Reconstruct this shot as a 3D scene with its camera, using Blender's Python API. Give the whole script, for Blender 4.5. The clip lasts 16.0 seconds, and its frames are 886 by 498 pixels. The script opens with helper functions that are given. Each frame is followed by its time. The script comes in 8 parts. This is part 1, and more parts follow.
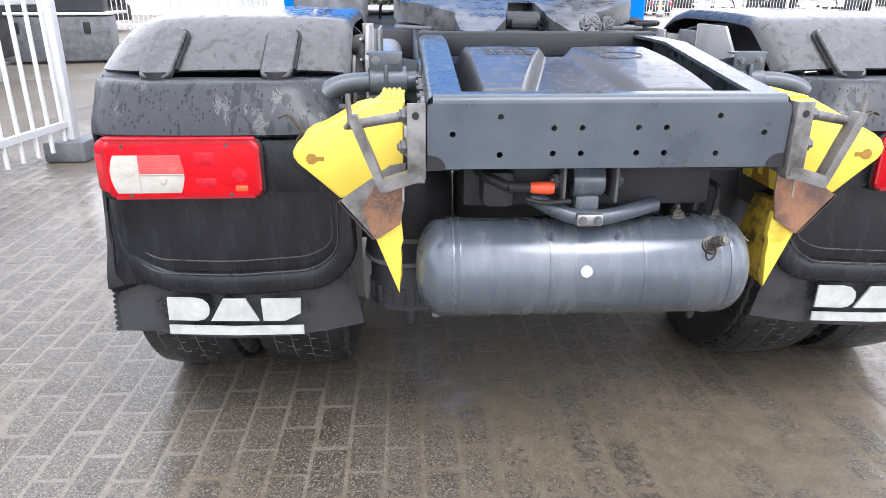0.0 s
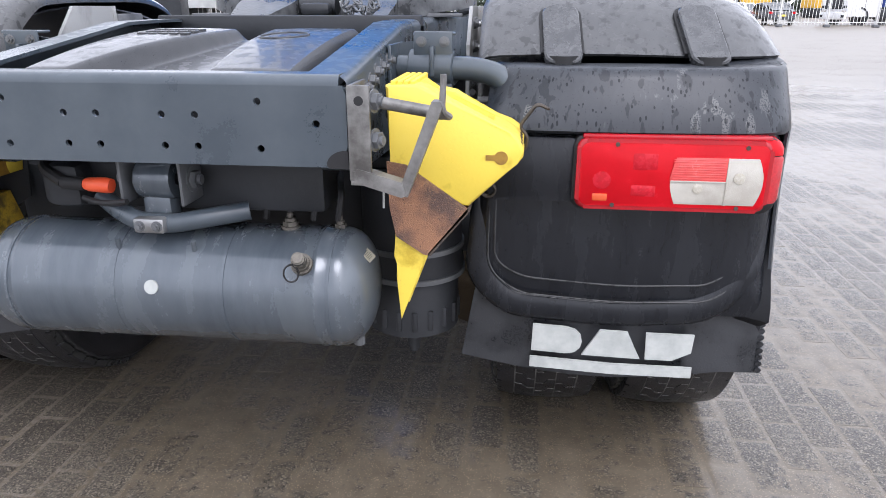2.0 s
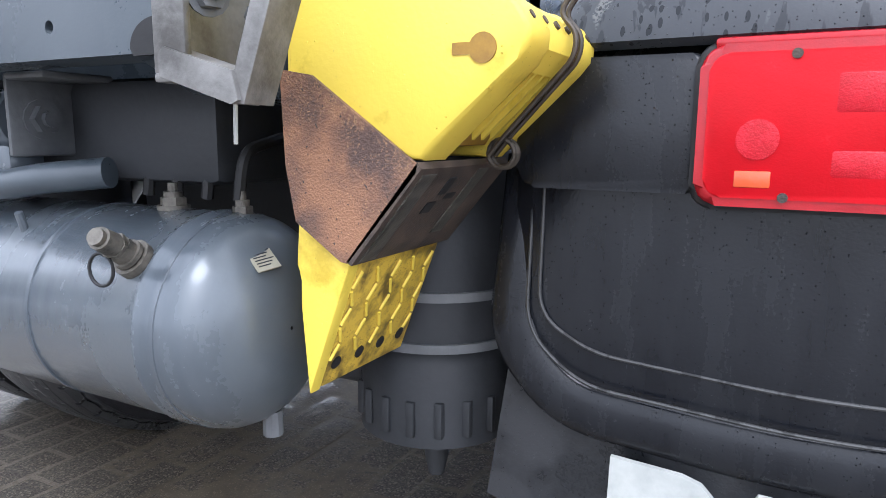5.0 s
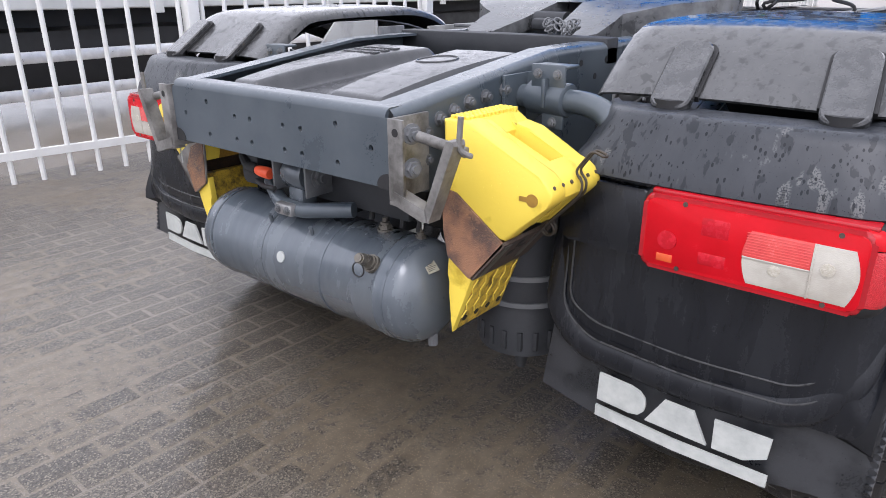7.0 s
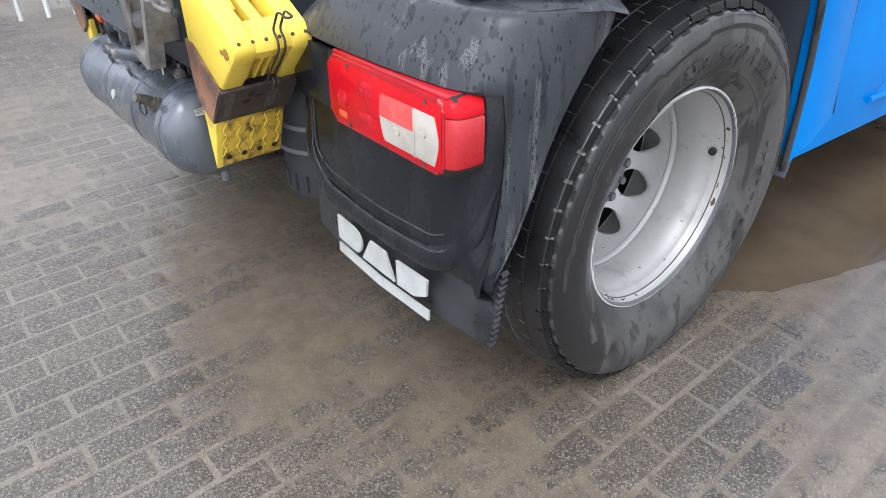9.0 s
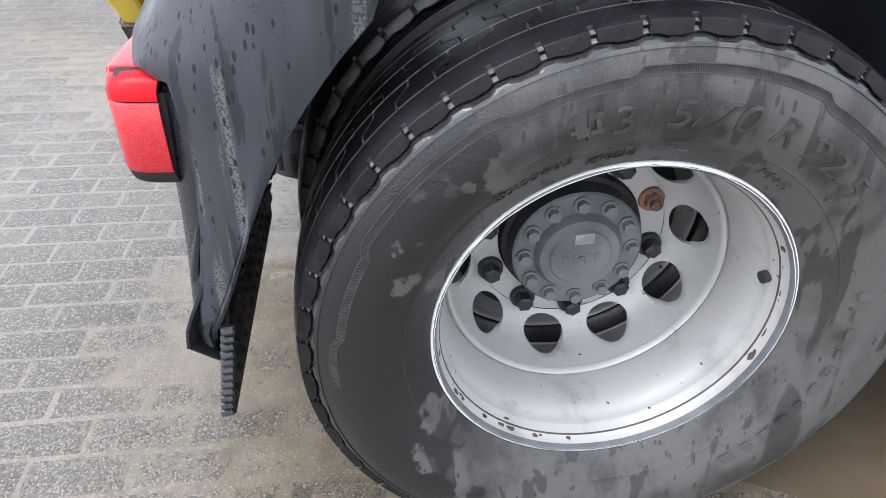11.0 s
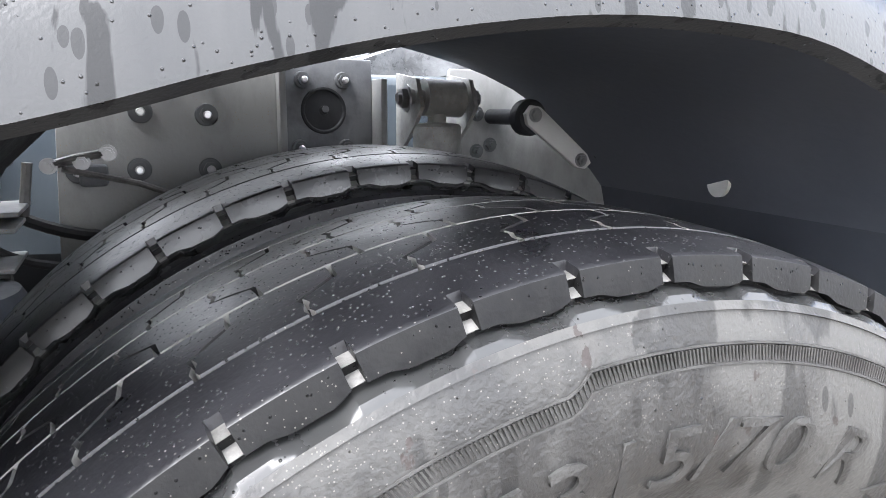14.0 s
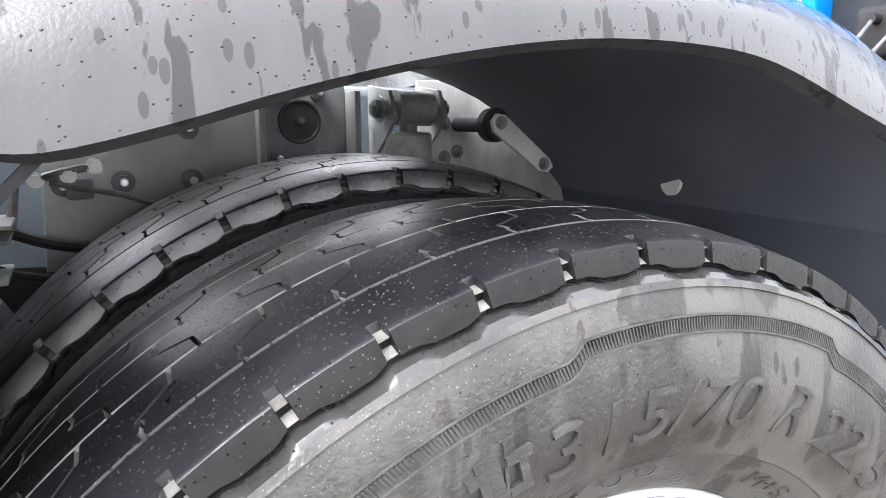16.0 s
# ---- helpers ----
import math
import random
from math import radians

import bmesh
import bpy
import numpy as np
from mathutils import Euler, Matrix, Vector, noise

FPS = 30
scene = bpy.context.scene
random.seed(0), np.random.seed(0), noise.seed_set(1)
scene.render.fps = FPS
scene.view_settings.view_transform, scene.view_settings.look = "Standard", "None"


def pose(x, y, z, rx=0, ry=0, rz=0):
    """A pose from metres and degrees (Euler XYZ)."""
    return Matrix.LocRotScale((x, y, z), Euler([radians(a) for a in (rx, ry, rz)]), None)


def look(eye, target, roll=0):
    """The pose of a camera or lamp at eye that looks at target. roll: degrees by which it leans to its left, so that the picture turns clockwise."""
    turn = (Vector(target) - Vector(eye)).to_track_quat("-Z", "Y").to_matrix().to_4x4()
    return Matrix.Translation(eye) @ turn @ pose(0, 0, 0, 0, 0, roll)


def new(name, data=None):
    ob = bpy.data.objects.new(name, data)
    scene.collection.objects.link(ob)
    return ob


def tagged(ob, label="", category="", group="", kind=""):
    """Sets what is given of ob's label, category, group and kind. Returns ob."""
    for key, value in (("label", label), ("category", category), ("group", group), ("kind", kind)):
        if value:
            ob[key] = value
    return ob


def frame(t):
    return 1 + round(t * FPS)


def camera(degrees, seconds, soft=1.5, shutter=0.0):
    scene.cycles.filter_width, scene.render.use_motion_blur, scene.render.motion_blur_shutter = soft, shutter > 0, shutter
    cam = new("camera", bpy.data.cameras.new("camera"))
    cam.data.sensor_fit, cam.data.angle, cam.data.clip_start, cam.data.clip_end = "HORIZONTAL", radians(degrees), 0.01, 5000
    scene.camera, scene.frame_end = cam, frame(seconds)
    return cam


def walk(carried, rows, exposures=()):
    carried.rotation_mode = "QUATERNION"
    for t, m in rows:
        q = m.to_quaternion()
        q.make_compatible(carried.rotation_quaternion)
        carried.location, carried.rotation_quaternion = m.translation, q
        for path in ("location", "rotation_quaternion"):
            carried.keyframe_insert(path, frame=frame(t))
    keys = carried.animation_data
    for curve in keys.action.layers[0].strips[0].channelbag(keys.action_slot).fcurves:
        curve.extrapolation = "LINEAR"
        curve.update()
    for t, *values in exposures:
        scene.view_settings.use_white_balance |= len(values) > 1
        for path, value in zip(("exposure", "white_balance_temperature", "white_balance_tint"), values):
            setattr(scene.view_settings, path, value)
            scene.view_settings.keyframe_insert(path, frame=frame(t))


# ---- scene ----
cam = camera(66.4, 16.0, soft=0.4)
PATH = [
    (0, (-0.428, -1.401, 1.233), (-0.327, 0.47, 0.532), 0.2),
    (0.5, (-0.157, -1.401, 1.259), (-0.016, 0.465, 0.554), 0.4),
    (1, (0.148, -1.405, 1.26), (0.22, 0.485, 0.608), 0.5),
    (1.5, (0.449, -1.33, 1.247), (0.212, 0.531, 0.555), 0.6),
    (2, (0.675, -1.111, 1.148), (0.461, 0.76, 0.474), 0.0),
    (2.5, (0.811, -0.825, 1.009), (0.579, 1.09, 0.478), 0.6),
    (3, (0.877, -0.533, 0.882), (0.318, 1.359, 0.554), 0.5),
    (3.5, (0.865, -0.398, 0.795), (-0.025, 1.361, 0.455), 0.6),
    (5.8, (0.925, -0.464, 0.878), (-0.032, 1.264, 0.563), 0.4),
    (6, (0.959, -0.544, 0.949), (-0.022, 1.17, 0.633), 0.4),
    (6.5, (1.079, -0.786, 1.15), (-0.013, 0.832, 0.711), 0.1),
    (7, (1.275, -0.911, 1.25), (0.079, 0.523, 0.535), -0.2),
    (7.5, (1.579, -0.935, 1.317), (0.427, 0.502, 0.538), -0.5),
    (8, (1.798, -0.857, 1.328), (0.689, 0.555, 0.446), -0.3),
    (8.5, (1.934, -0.674, 1.316), (0.847, 0.749, 0.427), 0.5),
    (8.7, (1.981, -0.589, 1.32), (0.81, 0.711, 0.351), 0.4),
    (10.8, (2.051, 0.487, 1.21), (0.451, 0.844, 0.065), 0.8),
    (11, (2.006, 0.572, 1.196), (0.369, 0.775, 0.065), 1.1),
    (11.5, (1.873, 0.72, 1.148), (0.184, 0.752, 0.077), 2.1),
    (12, (1.733, 0.78, 1.123), (-0.034, 0.795, 0.185), 2.0),
    (12.3, (1.658, 0.797, 1.099), (-0.194, 0.944, 0.358), 1.5),
    (12.5, (1.626, 0.798, 1.073), (-0.245, 1.18, 0.479), 1.4),
    (13, (1.578, 0.769, 1.046), (-0.261, 1.321, 0.488), 1.0),
    (13.5, (1.556, 0.739, 1.049), (-0.24, 1.497, 0.599), 0.7),
    (14, (1.53, 0.694, 1.058), (-0.251, 1.509, 0.652), 0.5),
    (14.5, (1.509, 0.665, 1.052), (-0.219, 1.597, 0.671), 0.1),
    (15, (1.501, 0.642, 1.049), (-0.217, 1.594, 0.67), -0.0),
    (15.5, (1.508, 0.628, 1.048), (-0.21, 1.579, 0.669), -0.1),
    (16, (1.564, 0.639, 1.06), (-0.157, 1.583, 0.676), -0.4),
]
EXPOSURES = [(t, e, k, g) for t, e, k, g in ((0.0, 1.68, 6050, 16), (1.0, 1.45, 6050, 16), (2.5, 1.2, 5900, 17), (3.5, 1.8, 5750, 15), (5.8, 1.45, 5700, 14), (6.0, 1.35, 5700, 14), (6.4, 0.8, 5800, 15), (7.0, 1.1, 6100, 18), (7.5, 1.42, 6200, 17), (8.0, 1.4, 6150, 14), (8.7, 1.33, 6000, 14), (10.8, 1.72, 5950, 13), (11.5, 1.8, 5900, 11), (12.0, 2.15, 6000, 11), (12.6, 2.85, 6150, 12), (14.5, 2.9, 6200, 13), (16.0, 2.9, 6350, 14))]
walk(cam, [(t, look(eye, target, roll)) for t, eye, target, roll in PATH], EXPOSURES)

# ---- world and light ----
world = bpy.data.worlds.new("overcast")
scene.world = world
world.use_nodes = True
wn = world.node_tree.nodes
wl = world.node_tree.links
sky = wn.new("ShaderNodeTexSky")
sky.sky_type = "NISHITA"
sky.sun_disc = False
sky.sun_elevation = radians(38)
sky.sun_rotation = radians(150)
sky.dust_density = 6.0
sky.air_density = 1.0
bw = wn.new("ShaderNodeHueSaturation")
bw.inputs["Saturation"].default_value = 0.35
bg = wn["Background"]
bg.inputs["Strength"].default_value = 0.12
clouds = wn.new("ShaderNodeTexNoise")
clouds.inputs["Scale"].default_value = 2.2
clouds.inputs["Detail"].default_value = 5
ramp = wn.new("ShaderNodeMapRange")
ramp.inputs["From Min"].default_value = 0.35
ramp.inputs["From Max"].default_value = 0.65
ramp.inputs["To Min"].default_value = 6.4
ramp.inputs["To Max"].default_value = 9.0
grey = wn.new("ShaderNodeVectorMath")
grey.operation = "SCALE"
grey.inputs[0].default_value = (0.96, 0.98, 1.0)
mixw = wn.new("ShaderNodeMix")
mixw.data_type = "RGBA"
mixw.inputs["Factor"].default_value = 0.88
wl.new(sky.outputs[0], bw.inputs["Color"])
wl.new(clouds.outputs["Fac"], ramp.inputs["Value"])
wl.new(ramp.outputs["Result"], grey.inputs["Scale"])
wl.new(bw.outputs[0], mixw.inputs["A"])
wl.new(grey.outputs[0], mixw.inputs["B"])
wl.new(mixw.outputs["Result"], bg.inputs["Color"])
sun = new("sun", bpy.data.lights.new("sun", "SUN"))
sun.data.energy = 0.7
sun.data.angle = radians(25)
sun.data.color = (1.0, 0.97, 0.93)
sun.matrix_world = look((0, 0, 0), (math.sin(radians(-30)) * 0.6, 0.6, -1.0))


# ---- materials ----
def surface(name, c1, c2, rough=(0.4, 0.6), metal=0.0, scale=6.0, fine=120.0, bump=0.15, coat=0.0, spec=0.5, stretch=(1, 1, 1), spread=(0.35, 0.65), random_tone=0.0, drops=0.0, wet=0.0, grit=0.0, grit_tone=(0.5, 0.48, 0.44), chips=0.0, chip_scale=60, runs=0.0, beads=None, lime=0.0):
    """Two scales of tone, gloss and relief on one base colour."""
    m = bpy.data.materials.new(name)
    m.use_nodes = True
    n, l = m.node_tree.nodes, m.node_tree.links
    b = n["Principled BSDF"]
    co = n.new("ShaderNodeTexCoord")
    mp = n.new("ShaderNodeMapping")
    mp.inputs["Scale"].default_value = stretch
    l.new(co.outputs["Object"], mp.inputs["Vector"])
    big = n.new("ShaderNodeTexNoise")
    big.inputs["Scale"].default_value = scale
    big.inputs["Detail"].default_value = 6
    big.inputs["Roughness"].default_value = 0.62
    l.new(mp.outputs[0], big.inputs["Vector"])
    small = n.new("ShaderNodeTexNoise")
    small.inputs["Scale"].default_value = fine
    small.inputs["Detail"].default_value = 3
    l.new(co.outputs["Object"], small.inputs["Vector"])
    mr = n.new("ShaderNodeMapRange")
    mr.inputs["From Min"].default_value, mr.inputs["From Max"].default_value = spread
    l.new(big.outputs["Fac"], mr.inputs["Value"])
    mix = n.new("ShaderNodeMix")
    mix.data_type = "RGBA"
    mix.inputs["A"].default_value, mix.inputs["B"].default_value = (*c1, 1), (*c2, 1)
    l.new(mr.outputs[0], mix.inputs["Factor"])
    tone = mix.outputs["Result"]
    if random_tone:
        info = n.new("ShaderNodeObjectInfo")
        isl = n.new("ShaderNodeNewGeometry")
        add = n.new("ShaderNodeMath")
        add.operation = "ADD"
        l.new(info.outputs["Random"], add.inputs[0])
        l.new(isl.outputs["Random Per Island"], add.inputs[1])
        fr = n.new("ShaderNodeMath")
        fr.operation = "FRACT"
        l.new(add.outputs[0], fr.inputs[0])
        vr = n.new("ShaderNodeMapRange")
        vr.inputs["To Min"].default_value, vr.inputs["To Max"].default_value = 1 - random_tone, 1 + random_tone
        l.new(fr.outputs[0], vr.inputs["Value"])
        sc = n.new("ShaderNodeVectorMath")
        sc.operation = "SCALE"
        l.new(tone, sc.inputs[0])
        l.new(vr.outputs[0], sc.inputs["Scale"])
        tone = sc.outputs[0]
    if grit:
        # light sand grains stuck on the surface, in clumps
        gv = n.new("ShaderNodeTexVoronoi")
        gv.inputs["Scale"].default_value = 850
        l.new(co.outputs["Object"], gv.inputs["Vector"])
        gs = n.new("ShaderNodeSeparateColor")
        l.new(gv.outputs["Color"], gs.inputs[0])
        cl = n.new("ShaderNodeTexNoise")
        cl.inputs["Scale"].default_value = 15
        cl.inputs["Detail"].default_value = 4
        l.new(co.outputs["Object"], cl.inputs["Vector"])
        cr = n.new("ShaderNodeMapRange")
        cr.inputs["From Min"].default_value, cr.inputs["From Max"].default_value = 0.42, 0.68
        cr.inputs["To Min"].default_value, cr.inputs["To Max"].default_value = 1 - 0.04 * grit, 1 - grit
        l.new(cl.outputs["Fac"], cr.inputs["Value"])
        gg = n.new("ShaderNodeMath")
        gg.operation = "GREATER_THAN"
        l.new(gs.outputs[0], gg.inputs[0])
        l.new(cr.outputs[0], gg.inputs[1])
        gd = n.new("ShaderNodeMath")
        gd.operation = "LESS_THAN"
        gd.inputs[1].default_value = 0.4
        l.new(gv.outputs["Distance"], gd.inputs[0])
        gp = n.new("ShaderNodeMath")
        gp.operation = "MULTIPLY"
        l.new(gg.outputs[0], gp.inputs[0])
        l.new(gd.outputs[0], gp.inputs[1])
        gm = n.new("ShaderNodeMix")
        gm.data_type = "RGBA"
        gm.inputs["B"].default_value = (*grit_tone, 1)
        l.new(gp.outputs[0], gm.inputs["Factor"])
        l.new(tone, gm.inputs["A"])
        tone = gm.outputs["Result"]
    if chips:
        # knocked-off paint with dark rust under it
        cn = n.new("ShaderNodeTexNoise")
        cn.inputs["Scale"].default_value = chip_scale
        cn.inputs["Detail"].default_value = 5
        l.new(mp.outputs[0], cn.inputs["Vector"])
        cg = n.new("ShaderNodeMath")
        cg.operation = "GREATER_THAN"
        cg.inputs[1].default_value = 1 - chips
        l.new(cn.outputs["Fac"], cg.inputs[0])
        cm = n.new("ShaderNodeMix")
        cm.data_type = "RGBA"
        cm.inputs["B"].default_value = (0.035, 0.028, 0.026, 1)
        l.new(cg.outputs[0], cm.inputs["Factor"])
        l.new(tone, cm.inputs["A"])
        tone = cm.outputs["Result"]
    if runs:
        # rivulets and hanging drops that wet the dusty skin
        def calc(op, *src):
            t = n.new("ShaderNodeMath")
            t.operation = op
            for k, v in enumerate(src):
                if isinstance(v, (int, float)):
                    t.inputs[k].default_value = v
                else:
                    l.new(v, t.inputs[k])
            return t.outputs[0]

        ms1 = n.new("ShaderNodeMapping")
        ms1.inputs["Scale"].default_value = (1, 1, 0.1)
        l.new(co.outputs["Object"], ms1.inputs["Vector"])
        riv = n.new("ShaderNodeTexNoise")
        riv.inputs["Scale"].default_value = 24 if beads is None else 44
        riv.inputs["Detail"].default_value = 5
        riv.inputs["Distortion"].default_value = 0.3
        l.new(ms1.outputs[0], riv.inputs["Vector"])
        r1 = n.new("ShaderNodeMapRange")
        r1.inputs["From Min"].default_value, r1.inputs["From Max"].default_value = (0.57, 0.60) if beads is None else (0.58, 0.60)
        l.new(riv.outputs["Fac"], r1.inputs["Value"])
        ms2 = n.new("ShaderNodeMapping")
        ms2.inputs["Scale"].default_value = (1, 1, 0.36)
        l.new(co.outputs["Object"], ms2.inputs["Vector"])
        hang = n.new("ShaderNodeTexVoronoi")
        hang.inputs["Scale"].default_value = 62 if beads is None else 115
        l.new(ms2.outputs[0], hang.inputs["Vector"])
        hs = n.new("ShaderNodeSeparateColor")
        l.new(hang.outputs["Color"], hs.inputs[0])
        near = calc("LESS_THAN", hang.outputs["Distance"], 0.2 if beads is None else 0.27)
        spots = calc("MULTIPLY", near, calc("GREATER_THAN", hs.outputs[0], 0.62))
        trace = calc("MAXIMUM", calc("MULTIPLY", r1.outputs[0], runs), calc("MULTIPLY", spots, runs if beads is None else beads))
        if lime:
            # chalky tracks where water has dried
            ms3 = n.new("ShaderNodeMapping")
            ms3.inputs["Scale"].default_value = (1, 1, 0.05)
            l.new(co.outputs["Object"], ms3.inputs["Vector"])
            chalk = n.new("ShaderNodeTexNoise")
            chalk.inputs["Scale"].default_value = 26
            chalk.inputs["Detail"].default_value = 3
            l.new(ms3.outputs[0], chalk.inputs["Vector"])
            band = n.new("ShaderNodeMapRange")
            band.inputs["From Min"].default_value, band.inputs["From Max"].default_value = 0.62, 0.66
            l.new(chalk.outputs["Fac"], band.inputs["Value"])
            lm = n.new("ShaderNodeMix")
            lm.data_type = "RGBA"
            lm.inputs["B"].default_value = (0.14, 0.142, 0.14, 1)
            l.new(calc("MULTIPLY", calc("MULTIPLY", band.outputs[0], calc("GREATER_THAN", small.outputs["Fac"], 0.47)), lime), lm.inputs["Factor"])
            l.new(tone, lm.inputs["A"])
            tone = lm.outputs["Result"]
        rd = n.new("ShaderNodeMix")
        rd.data_type = "RGBA"
        rd.inputs["B"].default_value = (c1[0] * 0.45, c1[1] * 0.45, c1[2] * 0.45, 1)
        l.new(trace, rd.inputs["Factor"])
        if beads:
            l.new(calc("MULTIPLY_ADD", trace, -0.7 * spec, spec), b.inputs["Specular IOR Level"])
        l.new(tone, rd.inputs["A"])
        tone = rd.outputs["Result"]
    l.new(tone, b.inputs["Base Color"])
    rr = n.new("ShaderNodeMapRange")
    rr.inputs["To Min"].default_value, rr.inputs["To Max"].default_value = rough
    mm = n.new("ShaderNodeMath")
    mm.operation = "MULTIPLY_ADD"
    mm.inputs[1].default_value = 0.35
    l.new(small.outputs["Fac"], mm.inputs[0])
    ms = n.new("ShaderNodeMath")
    ms.operation = "MULTIPLY"
    ms.inputs[1].default_value = 0.75
    l.new(mr.outputs[0], ms.inputs[0])
    l.new(ms.outputs[0], mm.inputs[2])
    l.new(mm.outputs[0], rr.inputs["Value"])
    l.new(rr.outputs[0], b.inputs["Roughness"])
    b.inputs["Metallic"].default_value = metal
    b.inputs["Specular IOR Level"].default_value = spec
    b.inputs["Coat Weight"].default_value = coat
    b.inputs["Coat Roughness"].default_value = 0.12
    bp = n.new("ShaderNodeBump")
    bp.inputs["Strength"].default_value = bump
    bp.inputs["Distance"].default_value = 0.002
    l.new(small.outputs["Fac"], bp.inputs["Height"])
    last = bp.outputs[0]
    if drops:
        # beads of rain
        vo = n.new("ShaderNodeTexVoronoi")
        vo.inputs["Scale"].default_value = 340
        l.new(co.outputs["Object"], vo.inputs["Vector"])
        dm = n.new("ShaderNodeMapRange")
        dm.interpolation_type = "SMOOTHSTEP"
        dm.inputs["From Min"].default_value, dm.inputs["From Max"].default_value = 0.3, 0.08
        l.new(vo.outputs["Distance"], dm.inputs["Value"])
        sep = n.new("ShaderNodeSeparateColor")
        l.new(vo.outputs["Color"], sep.inputs[0])
        gt = n.new("ShaderNodeMath")
        gt.operation = "GREATER_THAN"
        gt.inputs[1].default_value = 1 - drops
        l.new(sep.outputs[0], gt.inputs[0])
        pr = n.new("ShaderNodeMath")
        pr.operation = "MULTIPLY"
        l.new(dm.outputs[0], pr.inputs[0])
        l.new(gt.outputs[0], pr.inputs[1])
        b2 = n.new("ShaderNodeBump")
        b2.inputs["Strength"].default_value = 0.8
        b2.inputs["Distance"].default_value = 0.0022
        l.new(pr.outputs[0], b2.inputs["Height"])
        l.new(last, b2.inputs["Normal"])
        last = b2.outputs[0]
        rm = n.new("ShaderNodeMix")
        l.new(pr.outputs[0], rm.inputs["Factor"])
        l.new(rr.outputs[0], rm.inputs["A"])
        rm.inputs["B"].default_value = 0.04
        l.new(rm.outputs["Result"], b.inputs["Roughness"])
    l.new(last, b.inputs["Normal"])
    if wet:
        # water lies on level faces as a film with holes
        ge = n.new("ShaderNodeNewGeometry")
        sx = n.new("ShaderNodeSeparateXYZ")
        l.new(ge.outputs["Normal"], sx.inputs[0])
        up = n.new("ShaderNodeMapRange")
        up.interpolation_type = "SMOOTHSTEP"
        up.inputs["From Min"].default_value, up.inputs["From Max"].default_value = 0.4, 0.85
        up.inputs["To Max"].default_value = wet
        l.new(sx.outputs["Z"], up.inputs["Value"])
        l.new(up.outputs[0], b.inputs["Coat Weight"])
        film = n.new("ShaderNodeTexNoise")
        film.inputs["Scale"].default_value = 38
        film.inputs["Detail"].default_value = 4
        l.new(co.outputs["Object"], film.inputs["Vector"])
        fr2 = n.new("ShaderNodeMapRange")
        fr2.inputs["From Min"].default_value, fr2.inputs["From Max"].default_value = 0.50, 0.62
        fr2.inputs["To Min"].default_value, fr2.inputs["To Max"].default_value = 0.06, 0.5
        l.new(film.outputs["Fac"], fr2.inputs["Value"])
        l.new(fr2.outputs[0], b.inputs["Coat Roughness"])
        b.inputs["Coat IOR"].default_value = 1.45
    return m


